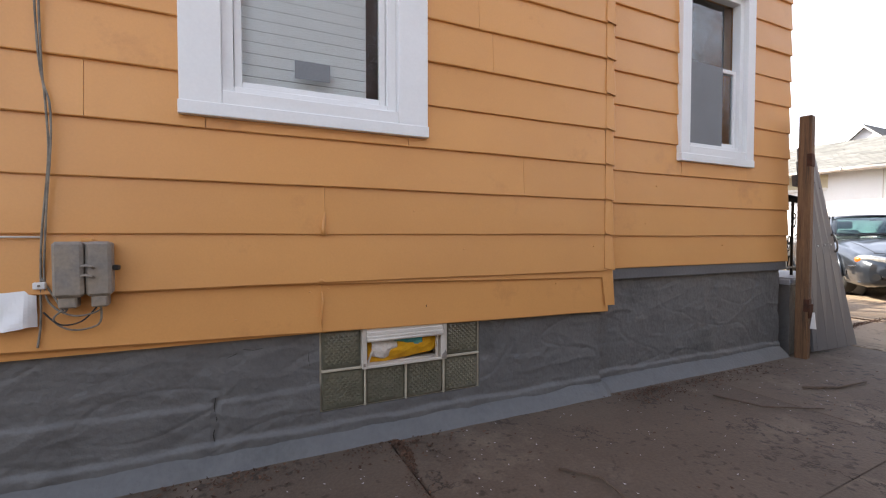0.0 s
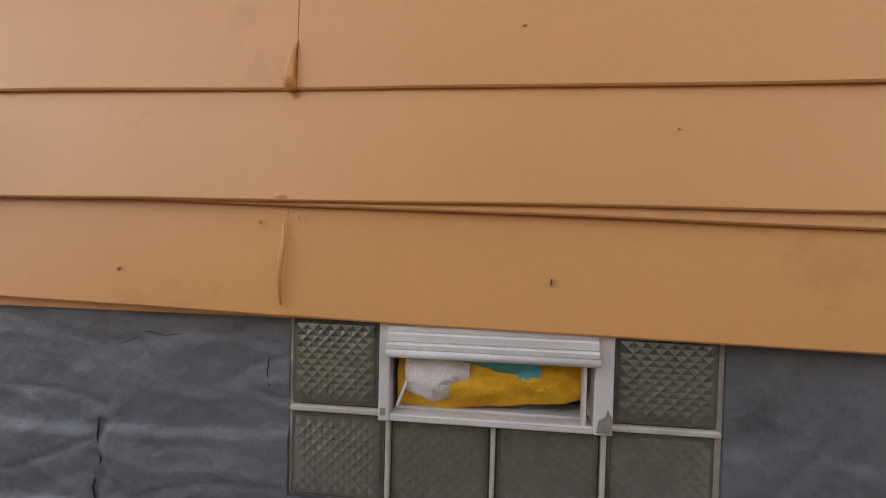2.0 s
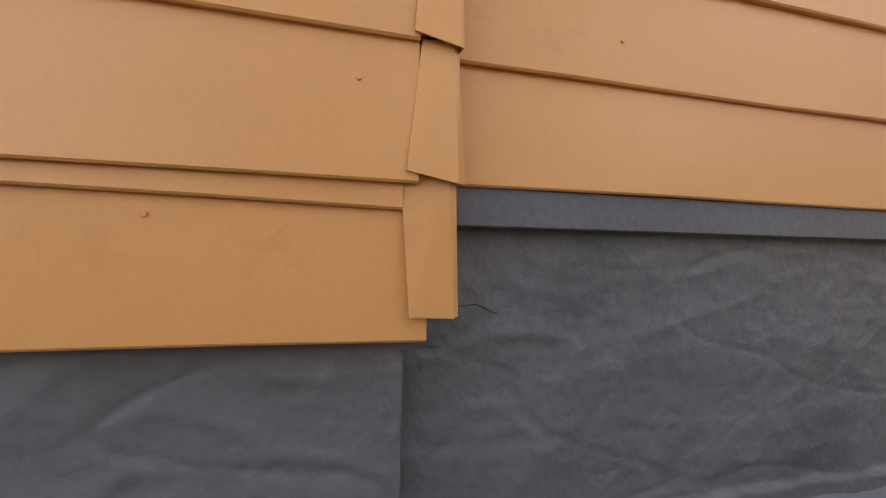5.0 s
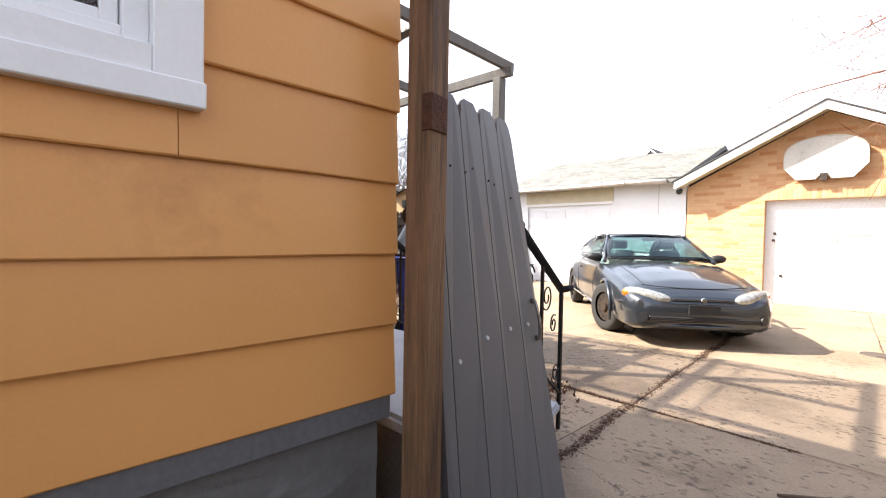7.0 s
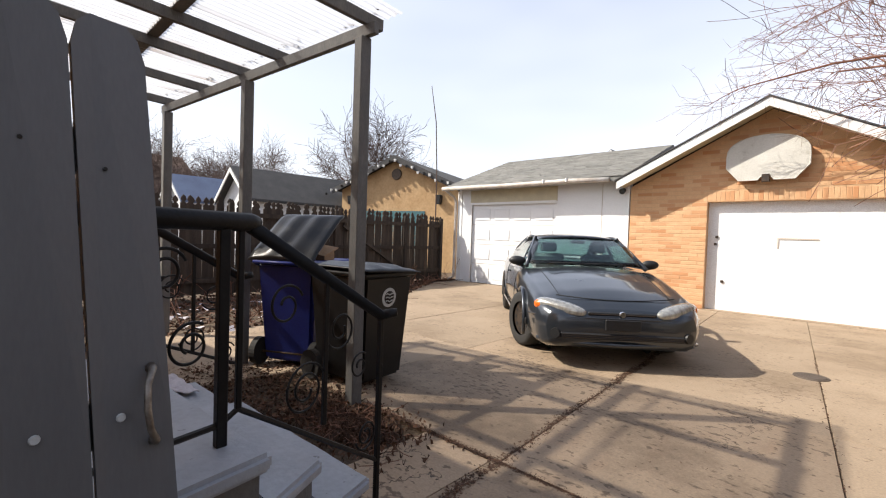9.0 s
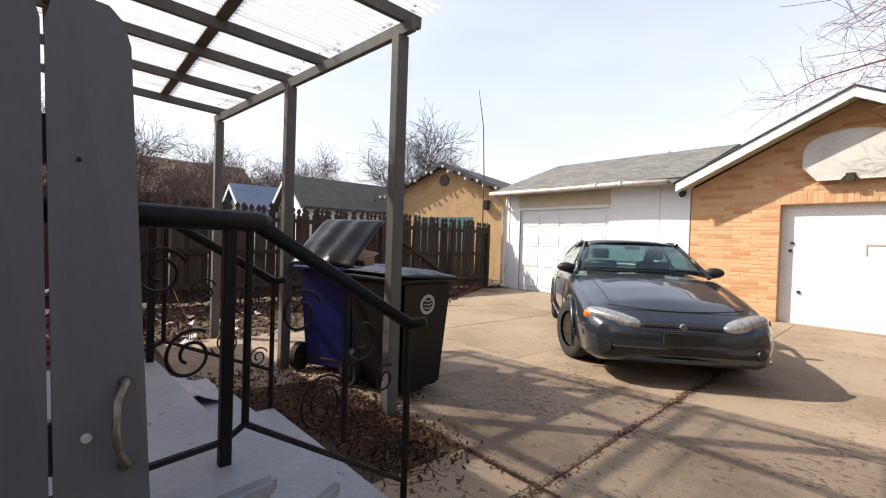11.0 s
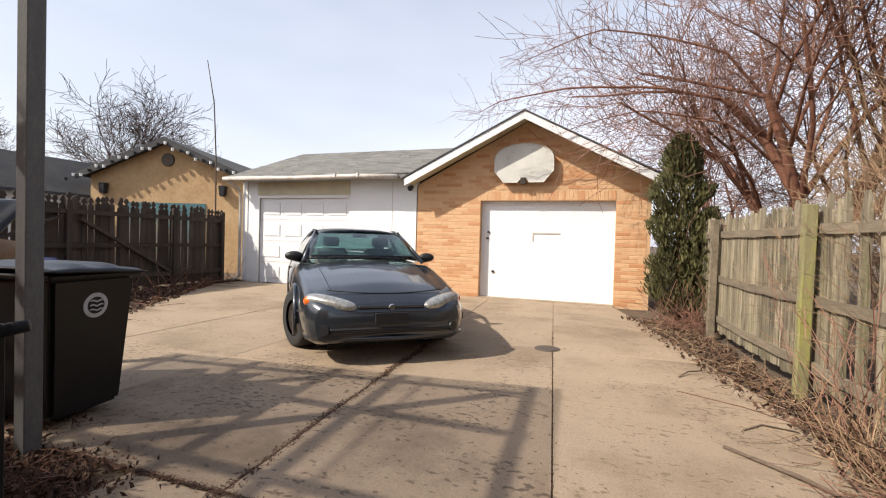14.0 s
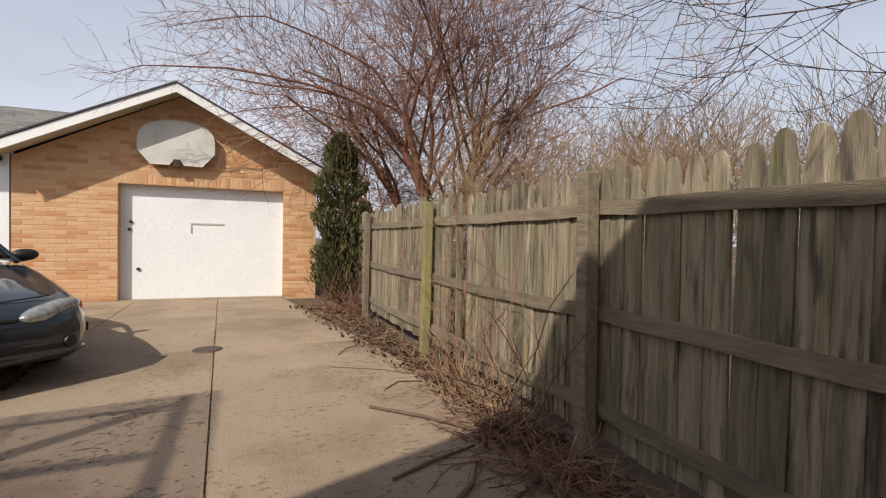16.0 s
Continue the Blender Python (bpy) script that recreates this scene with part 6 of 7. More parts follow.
for k, y in enumerate(FP):
    tilt = (0.0, 0.6, -0.5, 0.8, 0.4, -1.0, 1.8, 2.4)[k]
    part("post", bx((-0.045, -0.045, -0.05), (0.045, 0.045, 1.62), 0.006, Matrix.Translation((fx(y) - 0.045, y, 0)) @ Matrix.Rotation(radians(tilt), 4, "X")), M_FENCEPOST if k == 6 else M_FENCERAIL, fr)
for a, b in zip(FP, FP[1:] + [12.6]):
    for z, sag in ((1.42, 0.012), (0.82, 0.02), (0.27, 0.025)):
        bm = bmesh.new()
        n = 8
        rows = []
        for i in range(n + 1):
            yy = a + (b - a) * i / n
            s = -sag * math.sin(math.pi * i / n) + 0.006 * math.sin(i * 2.3 + z)
            x = fx(yy) + 0.012
            rows.append([bm.verts.new(p) for p in ((x, yy, z + s - 0.042), (x + 0.036, yy, z + s - 0.042), (x + 0.036, yy, z + s + 0.042), (x, yy, z + s + 0.042))])
        for p, q in zip(rows, rows[1:]):
            for k in range(4):
                bm.faces.new((p[k], q[k], q[(k + 1) % 4], p[(k + 1) % 4]))
        bm.faces.new(rows[0])
        bm.faces.new(rows[-1][::-1])
        bmesh.ops.recalc_face_normals(bm, faces=bm.faces[:])
        part("rail", bm, M_FENCERAIL, fr)

fl = thing("fence", "dark brown old wooden picket fence behind the yard", "fence")


def spade_picket(wdt, hgt, thick):
    """A narrow picket cut to a spade point above a notched neck."""
    h = wdt / 2
    bm = prism(bmesh.new(), [(-h, 0), (h, 0), (h, hgt - 0.16), (h * 0.45, hgt - 0.135), (h * 0.45, hgt - 0.12), (h * 0.95, hgt - 0.085), (h * 0.6, hgt - 0.035), (0, hgt),
                             (-h * 0.6, hgt - 0.035), (-h * 0.95, hgt - 0.085), (-h * 0.45, hgt - 0.12), (-h * 0.45, hgt - 0.135), (-h, hgt - 0.16)], 0, thick)
    return link_mesh("picket", bm, M_DARKFENCE)


pk = [spade_picket(0.106, h, 0.018) for h in (1.86, 1.89, 1.84)]
y = 0.5
while y < 13.9:
    m = Matrix.Translation((-8.0 + rng.choice((-0.006, 0.004)), y, 0.03 + rng.uniform(-0.03, 0.03))) @ Matrix.Rotation(radians(90 + rng.uniform(-3, 3)), 4, "Z") @ Matrix.Rotation(radians(rng.uniform(-1.5, 1.5)), 4, "Y")
    piece("picket", rng.choice(pk), fl, m)
    y += 0.102 + rng.uniform(-0.002, 0.003)
for y in (0.6, 3.0, 5.4, 7.8, 10.2, 12.4, 13.8):
    part("post", bx((-7.98, y - 0.045, -0.05), (-7.89, y + 0.045, 1.80), 0.005), M_DARKFENCE, fl)
for z in (1.58, 0.95, 0.30):
    part("rail", bx((-7.968, 0.5, z - 0.045), (-7.93, 13.85, z + 0.045)), M_DARKFENCE, fl)
for a, b in ((8.0, 10.1), (12.3, 10.4)):
    part("brace", tube(bmesh.new(), [(-7.93, a, 0.35 if a > b else 0.5), (-7.93, b, 1.45 if a > b else 1.5)][:2], 0.04, 4), M_DARKFENCE, fl)

# ---- bricks of the garage front ----
BL, BH = 0.305, 0.0785
bm = bx((-0.148, 0, -0.034), (0.148, 0.05, 0.034), 0.004)
brick_full = link_mesh("brick", bm, M_BRICKS)
bm = bx((-0.0715, 0, -0.034), (0.0715, 0.05, 0.034), 0.004)
brick_half = link_mesh("brick", bm, M_BRICKS)
bm = bx((-0.034, 0, -0.098), (0.034, 0.05, 0.098), 0.004)
brick_soldier = link_mesh("brick", bm, M_BRICKS)


def rake_z(x):
    return EZ + (PK[1] - EZ) * (1 - abs(x - PK[0]) / ((PK[0] - BX0) if x < PK[0] else (BX1 - PK[0])))


spots = []
rng = random.Random(8)
for i in range(52):
    z = 0.045 + BH * i
    x = BX0 + (BL / 2 if i % 2 else 0.0) * 1.0
    if i % 2:
        spots.append((BX0 + BL / 4, z, 1))
    k = 0
    while x + BL <= BX1 + 0.02:
        c = x + BL / 2
        x += BL
        spots.append((c, z, 0))
    if BX1 - x > 0.12:
        spots.append((x + BL / 4, z, 1))
chosen = []
for c, z, kind in spots:
    half = BL / 2 if kind == 0 else BL / 4
    if z + 0.04 > EZ and z + 0.03 > min(rake_z(c - half), rake_z(c + half)):
        continue
    if z < DB[2] + 0.24 and c + half > DB[0] - (0.07 if z > DB[2] else 0.0) and c - half < DB[1] + (0.07 if z > DB[2] else 0.0):
        lo, hi = c - half, c + half
        edge0, edge1 = DB[0] - (0.07 if z > DB[2] else 0.0), DB[1] + (0.07 if z > DB[2] else 0.0)
        if lo < edge0 - 0.03:
            chosen.append(((lo + edge0) / 2, z, (edge0 - lo) / BL))
        elif hi > edge1 + 0.03:
            chosen.append(((hi + edge1) / 2, z, (hi - edge1) / BL))
        continue
    chosen.append((c, z, 1.0 if kind == 0 else 0.5))
chosen.sort(key=lambda s: s[1])
for c, z, k in chosen[:270]:
    m = Matrix.Translation((c, GY + rng.uniform(-0.003, 0.002), z)) @ Matrix.Diagonal((k * 0.99 if k not in (1.0, 0.5) else 1, 1, 1, 1))
    piece("brick", brick_half if k == 0.5 else brick_full, wallb, m)
rest = bmesh.new()
for c, z, k in chosen[270:]:
    wd = BL * k / 2 - 0.005
    yo = rng.uniform(-0.003, 0.002)
    box(rest, (c - wd, GY + yo, z - 0.034), (c + wd, GY + 0.05, z + 0.034))
ob = part("gable_bricks", rest, M_BRICKS, bg)
ob["kind"] = "stuff"
n = int((DB[1] - DB[0] + 0.14) / 0.0755)
for k in range(n):
    piece("brick", brick_soldier, wallb, Matrix.Translation((DB[0] - 0.033 + 0.0755 * k, GY - 0.001, DB[2] + 0.105)))

# ---- far buildings ----
def gable_house(label, x0, x1, y0, y1, ez, pz, wm, rm, category="shed", door=None, trim=M_WHITE):
    t = thing("far_" + category, label, category)
    bm = bmesh.new()
    box(bm, (x0, y0, -0.05), (x1, y1, ez))
    xm = (x0 + x1) / 2
    prism(bm, [(x0, ez), (x1, ez), (xm, pz)], y0, y1)
    part("wall", bm, wm, t)
    for s, xe in ((-1, x0 - 0.25), (1, x1 + 0.25)):
        bm = bmesh.new()
        k = (pz - ez) / ((x1 - x0) / 2)
        prism(bm, [(xm, pz + 0.14), (xe, ez - 0.25 * k + 0.14), (xe, ez - 0.25 * k + 0.04), (xm, pz + 0.04)], y0 - 0.3, y1 + 0.2)
        part("roof", bm, rm, t)
        bm = bmesh.new()
        prism(bm, [(xm, pz + 0.06), (xe, ez - 0.25 * k + 0.06), (xe, ez - 0.25 * k - 0.08), (xm, pz - 0.08)], y0 - 0.34, y0 - 0.305)
        part("rake_board", bm, trim, t)
    if door:
        dx0, dx1, dz, dm = door
        part("door", bx((dx0, y0 - 0.03, 0), (dx1, y0 - 0.001, dz)), dm, t)
    return t


YG = Matrix.Translation((-12.0, 15.6, 0)) @ Matrix.Rotation(radians(18), 4, "Z") @ Matrix.Translation((11.95, -15.6, 0))
yg = gable_house("yellow brick garage hung with string lights behind fence", -14.5, -9.4, 15.6, 22.0, 3.05, 4.15, M_YELBRICK, M_DKSHINGLE, "garage", (-13.3, -10.7, 2.2, M_TEALDOOR), M_DKSHINGLE)
part("wheel_ornament", disc_solid(bmesh.new(), (-11.95, 15.56, 3.60), (0, -1, 0), 0.22, 0.20, 0.05, 20), M_STEEL, yg)
for x in (-14.0, -10.1):
    part("lantern", taper(bmesh.new(), 0.16, 0.16, 0.22, 0.22, 0, 0.34, 0.02), M_BLACKPL, yg).matrix_local = Matrix.Translation((x, 15.5, 2.45))
yg.matrix_world = YG
rng = random.Random(5)
for k in range(26):
    f = k / 25
    x = -15.0 + 6.1 * f
    z = 4.12 - abs(x + 11.95) * 0.40 - 0.05 + 0.06 * math.sin(k * 2.1)
    part("string_bulb", disc_solid(bmesh.new(), (x, 15.22, z), (0, 0, 1), 0.035, 0.05, 0.09, 8), M_WHITE if k % 3 else M_BLACKPL, yg)
gable_house("white shed with dark shingle roof behind the fence", -17.3, -14.7, 11.3, 19.5, 2.45, 3.5, M_FARWHITE, M_DKSHINGLE)
gable_house("small white shed with blue roof behind the fence", -20.4, -18.0, 10.2, 16.5, 2.4, 3.3, M_FARWHITE, M_BLUEROOF)
gable_house("distant house gable with grey roof", -16.0, -11.5, 40.0, 50.0, 6.5, 8.6, M_FARWHITE, M_DKSHINGLE, "house")
chim = thing("chimney", "small buff brick chimney on a distant roof", "chimney", (-11.0, 42.0, 0))
part("stack", bx((-0.35, -0.35, 0), (0.35, 0.35, 8.1), 0.02), M_YELBRICK, chim)
part("cap", bx((-0.42, -0.42, 8.1), (0.42, 0.42, 8.22), 0.02), M_CONC, chim)
lb = thing("far_house", "long low brown roofed building behind the trees", "house")
bm = bmesh.new()
box(bm, (-46, -6, 0), (-36, 16, 4.0))
part("wall", bm, M_BROWNROOF, lb)
bm = bmesh.new()
prism(bm, [(-47, 3.9), (-35, 3.9), (-41, 7.2)], -7, 17)
part("roof", bm, M_BROWNROOF, lb)
pole = thing("antenna_whip", "thin bent whip antenna rising behind the fence", "antenna", (-8.15, 13.78, 0))
part("mast", tb([(0, 0, 0), (0.0, 0, 1.8), (0.02, -0.03, 3.2), (0.02, -0.12, 4.6), (0.03, -0.36, 5.6)], [0.024, 0.02, 0.017, 0.014, 0.009], 6), M_GREYTWIG, pole, smooth=True)
part("base", bx((-0.06, -0.06, -0.04), (0.06, 0.06, 0.12), 0.01), M_STEEL, pole)

# ---- trees ----
def grow(segs, p, d, length, r, depth, rg, spread, up, droop=0.0, thin=0.35):
    n = 4 if depth > 1 else 3
    step = length / n
    for i in range(n):
        f = i / n
        d = (d + Vector((rg.gauss(0, 0.13), rg.gauss(0, 0.13), rg.gauss(0, 0.10) + up - droop * (depth == 0)))).normalized()
        q = p + d * step
        r2 = r * (1 - 0.55 / n)
        segs.append((p, q, r, r2, depth))
        if depth > 0 and (i > 0 or depth < 3):
            for _ in range(1 if rg.random() < thin else 2):
                ax = d.orthogonal().normalized()
                ax.rotate(Matrix.Rotation(rg.uniform(0, 2 * math.pi), 3, d))
                a = radians(rg.uniform(24, 58)) * spread
                nd = d.copy()
                nd.rotate(Matrix.Rotation(a, 3, ax))
                grow(segs, q, nd, length * rg.uniform(0.52, 0.78), r2 * rg.uniform(0.42, 0.62), depth - 1, rg, spread, up, droop, thin)
        p, r = q, r2


def segs_mesh(name, segs, m, sides):
    verts, faces = [], []
    for p, q, r0, r1, _ in segs:
        d = (q - p).normalized()
        u = d.orthogonal().normalized()
        v = d.cross(u)
        k = len(verts)
        for c, r in ((p, r0), (q + d * r1 * 0.3, r1)):
            for s in range(sides):
                a = 2 * math.pi * s / sides
                verts.append(tuple(c + (u * math.cos(a) + v * math.sin(a)) * r))
        for s in range(sides):
            t = (s + 1) % sides
            faces.append((k + s, k + t, k + sides + t, k + sides + s))
    return mesh_from(name, verts, faces, m, sides > 4)


def tree(name, label, at, stems, length, r, depth, seed, bark, twig, spread=1.0, up=0.05, lean=0.35, droop=0.0, category="tree", minr=0.0035, group=""):
    rg = random.Random(seed)
    t = thing(name, label, category, at, group)
    segs = []
    for k in range(stems):
        a = 2 * math.pi * (k + rg.random() * 0.6) / stems
        s = lean * rg.uniform(0.4, 1.2) if stems > 1 else 0.03
        grow(segs, Vector((0.12 * math.cos(a) * (stems > 1), 0.12 * math.sin(a) * (stems > 1), -0.05)), Vector((s * math.cos(a), s * math.sin(a), 1)).normalized(),
             length * rg.uniform(0.8, 1.1), r * rg.uniform(0.7, 1.1), depth, rg, spread, up, droop)
    segs = [(p, q, max(a, minr), max(b, minr * 0.8), dd) for p, q, a, b, dd in segs]
    big = [s for s in segs if s[4] >= depth - 1]
    small = [s for s in segs if s[4] < depth - 1]
    ob = new("trunk", segs_mesh("trunk", big, bark, 8))
    ob.parent = t
    ob = new("crown", segs_mesh("crown", small, twig, 3))
    ob.parent = t
    return t


limb_tree = tree("tree", "bare multi-stemmed reddish tree behind the fence", (4.7, 13.8, 0), 6, 3.9, 0.125, 4, 11, M_BARK, M_TWIG, 1.0, 0.03, 0.40, 0.0, minr=0.005)
tree("tree", "bare reddish tree arching over the garage roof", (4.3, 16.6, 0), 4, 3.3, 0.06, 4, 15, M_BARK, M_TWIG, 1.1, 0.03, 0.6, 0.0, minr=0.005)
# limbs that arch over the garage gable, with hanging twigs
rg = random.Random(53)
for way, r0 in (([(0.0, 0.0, 2.3), (-1.5, -0.5, 3.75), (-3.2, -0.65, 4.05), (-4.8, -0.65, 4.0), (-5.7, -0.6, 3.75)], 0.035),
                ([(0.0, 0.0, 2.0), (-1.4, -0.6, 3.3), (-2.9, -0.75, 3.55), (-4.2, -0.75, 3.2)], 0.030),
                ([(0.0, 0.0, 2.8), (-1.4, -0.3, 4.6), (-3.4, -0.4, 5.2), (-5.0, -0.4, 4.7)], 0.032)):
    way = [Vector(p) for p in way]
    pts = []
    for a, b in zip(way, way[1:]):
        pts += [a.lerp(b, i / 4) + Vector((rg.gauss(0, 0.03), rg.gauss(0, 0.03), 0.06 * math.sin(math.pi * i / 4))) for i in range(4)]
    pts.append(way[-1])
    last = len(pts) - 1
    part("limb", tb(pts, [r0 * (1 - 0.85 * i / last) for i in range(last + 1)], 6), M_BARK, limb_tree, smooth=True)
    segs = []
    for k in range(70):
        i = rg.randrange(3, last)
        p = pts[i].lerp(pts[i + 1], rg.random())
        d = Vector((-abs(rg.gauss(0.5, 0.5)), rg.gauss(0, 0.35), rg.gauss(-0.1, 0.6))).normalized()
        ln = rg.uniform(0.25, 1.0)
        for j in range(5):
            q = p + d * (ln / 5)
            segs.append((p, q, 0.0036 - 0.0004 * j, 0.0032 - 0.0004 * j, 0))
            if rg.random() < 0.5:
                e = (d + Vector((rg.gauss(0, 0.6), rg.gauss(0, 0.4), rg.gauss(0, 0.6)))).normalized()
                segs.append((q, q + e * rg.uniform(0.08, 0.3), 0.0024, 0.0016, 0))
            d = (d + Vector((rg.gauss(0, 0.15), rg.gauss(0, 0.12), rg.gauss(-0.12, 0.12)))).normalized()
            p = q
    ob = new("twig_spray", segs_mesh("twig_spray", segs, M_TWIG, 3))
    ob["kind"] = "stuff"
    ob.parent = limb_tree
far_tree = tree("tree", "bare grey tree behind the sheds", (-20.5, 21.0, 0), 3, 3.6, 0.12, 4, 5, M_GREYTWIG, M_GREYTWIG, 1.0, 0.02, 0.4, 0.0, minr=0.010, group="bare trees behind the sheds")
for x, y, a, s in ((-28.0, 17.0, 80, 0.85), (-27.0, 11.5, 200, 0.8), (-27.0, 7.0, 140, 0.85), (-23.5, 14.5, 300, 0.62), (-30.0, 3.0, 20, 1.0), (-21.5, 9.0, 250, 0.52), (-22.5, 12.0, 110, 0.56), (-24.0, 5.5, 330, 0.66)):
    copy_thing(far_tree, Matrix.Translation((x, y, 0)) @ Matrix.Rotation(radians(a), 4, "Z") @ Matrix.Scale(s, 4))
copy_thing(limb_tree, Matrix.Translation((8.5, 1.0, 0)) @ Matrix.Rotation(radians(150), 4, "Z"))
side_tree = tree("tree", "bare dark tree reaching over the fence", (9.4, 6.6, 0), 3, 4.6, 0.15, 4, 31, M_GREYTWIG, M_GREYTWIG, 0.9, 0.10, 0.45, 0.0, minr=0.005)
bush = tree("shrub", "dense thicket of bare brown stems behind fence", (5.4, 11.2, 0), 8, 1.9, 0.022, 3, 41, M_DRY, M_DRY, 0.9, 0.05, 0.5, 0.0, "shrub", group="thicket behind the fences")
for x, y, a, s in ((3.75, 8.75, 30, 0.55), (3.9, 8.3, 210, 0.5), (6.6, 9.4, 140, 0.95), (8.4, 11.5, 200, 1.1), (6.6, 14.0, 250, 0.95), (9.8, 8.0, 310, 1.1), (11.5, 13.5, 280, 1.5), (13.5, 9.5, 60, 1.5), (9.0, 18.0, 75, 1.5), (14.5, 16.0, 10, 1.7)):
    copy_thing(bush, Matrix.Translation((x, y, 0)) @ Matrix.Rotation(radians(a), 4, "Z") @ Matrix.Scale(s, 4))
for x, y, a, s in ((-9.6, 3.0, 10, 0.7), (-9.2, 13.2, 50, 0.5)):
    copy_thing(bush, Matrix.Translation((x, y, 0)) @ Matrix.Rotation(radians(a), 4, "Z") @ Matrix.Scale(s, 4))

# columnar evergreen by the brick garage
ced = thing("evergreen_shrub", "narrow dark green columnar evergreen beside the brick garage", "shrub", (2.56, 12.75, 0))
part("trunk", tb([(0, 0, -0.05), (0.02, 0, 0.8), (0.0, 0.03, 2.6)], [0.06, 0.045, 0.01], 8), M_BARK, ced)
rg = random.Random(77)
verts, faces = [], []
for k in range(15000):
    z = 0.12 + 2.95 * rg.random() ** 0.9
    rad = 0.70 * min(1.0, (3.14 - z) / 1.1) ** 0.6 * (0.8 + 0.3 * noise.noise(Vector((z * 3, 1, 2)))) * (0.65 if z < 0.35 else 1)
    a = rg.uniform(0, 2 * math.pi)
    lump = 0.78 + 0.45 * noise.noise(Vector((math.cos(a) * 2.2, math.sin(a) * 2.2, z * 2.5)))
    rr = rad * lump * rg.uniform(0.55, 1.0)
    c = Vector((rr * math.cos(a), rr * math.sin(a), z))
    d = Vector((math.cos(a) * 0.5 + rg.gauss(0, 0.3), math.sin(a) * 0.5 + rg.gauss(0, 0.3), 1.0)).normalized()
    u = d.orthogonal().normalized()
    u.rotate(Matrix.Rotation(rg.uniform(0, 6.28), 3, d))
    s = rg.uniform(0.024, 0.055)
    i = len(verts)
    verts += [tuple(c - d * s), tuple(c + u * s * 0.35), tuple(c + d * s * 1.2), tuple(c - u * s * 0.35)]
    faces.append((i, i + 1, i + 2, i + 3))
for k in range(3500):
    z = 0.25 + 1.6 * rg.random()
    a, rr = rg.uniform(0, 6.28), rg.uniform(0.25, 1.0) ** 0.6 * 0.42 * min(1.0, (2.0 - z) / 0.8)
    c = Vector((0.38 + rr * math.cos(a), -0.25 + rr * math.sin(a), z))
    d = Vector((math.cos(a) * 0.5 + rg.gauss(0, 0.3), math.sin(a) * 0.5 + rg.gauss(0, 0.3), 1.0)).normalized()
    u = d.orthogonal().normalized()
    u.rotate(Matrix.Rotation(rg.uniform(0, 6.28), 3, d))
    s = rg.uniform(0.03, 0.06)
    i = len(verts)
    verts += [tuple(c - d * s), tuple(c + u * s * 0.35), tuple(c + d * s * 1.2), tuple(c - u * s * 0.35)]
    faces.append((i, i + 1, i + 2, i + 3))
ob = new("foliage", mesh_from("foliage", verts, faces, M_CEDAR))
ob.parent = ced

# ---- litter ----
def litter(name, label, n, place, size, m, seed, height=0.03):
    """Many small bent leaves; place(rg) gives x, y and z."""
    rg = random.Random(seed)
    verts, faces = [], []
    for _ in range(n):
        x, y, z = place(rg)
        a = rg.uniform(0, 6.28)
        s = rg.uniform(0.5, 1.0) * size
        t1, t2 = rg.uniform(-0.6, 0.6), rg.uniform(0.0, 0.5)
        i = len(verts)
        for u, v in ((-1, 0), (0, -0.45), (1, 0), (0, 0.45)):
            px, py = u * s, v * s
            verts.append((x + px * math.cos(a) - py * math.sin(a), y + px * math.sin(a) + py * math.cos(a), z + 0.004 + abs(u) * s * t2 + v * s * t1 * 0.5 + rg.uniform(0, height)))
        faces += [(i, i + 1, i + 3), (i + 1, i + 2, i + 3)]
    ob = new(name, mesh_from(name, verts, faces, m))
    return tagged(ob, label, "litter", "", "stuff")


def bed_right(rg):
    y = rg.uniform(1.0, 12.9)
    e = edge_r(y)
    x = rg.triangular(e - 0.25, fx(y) + 0.05, fx(y) - 0.12)
    return x, y, (-0.03 if x > e else 0.0)


def bed_left(rg):
    y = rg.uniform(1.5, 14.2)
    e = -4.9 if y < 8.2 else -4.6 - 0.62 * (y - 8.2)
    x = rg.uniform(-7.95, max(e + 0.15, -7.6))
    return x, y, -0.03


def pile_steps(rg):
    a, r = rg.uniform(0, 6.28), abs(rg.gauss(0, 0.32))
    x = -1.42 + r * math.cos(a) * 0.9
    return x, 5.96 + r * math.sin(a) * 0.55, (0.0 if x > -0.97 else -0.03)


def joints_dirt(rg):
    y = rg.uniform(4.7, 11.0)
    k = rg.random()
    if k < 0.6:
        return line_a(y) + 0.015 * math.sin(y * 5) + rg.gauss(0, 0.022), y, -0.006
    if k < 0.66:
        return line_b(y) + rg.gauss(0, 0.012), y, -0.008
    return rg.uniform(-1.6, 0.6), 6.27 + rg.gauss(0, 0.012), -0.008


def wall_crack(rg):
    x = 0.06 + 1.3 * rg.random() ** 1.6
    return x, 0.30 + 0.03 * math.sin(x * 9) + rg.gauss(0, 0.014), -0.006


def wall_foot(rg):
    y = rg.choice((1.9, 2.05, 2.5, 3.0, -0.4, 0.3)) + rg.gauss(0, 0.16)
    return 0.08 + abs(rg.gauss(0, 0.09)), y, 0.0


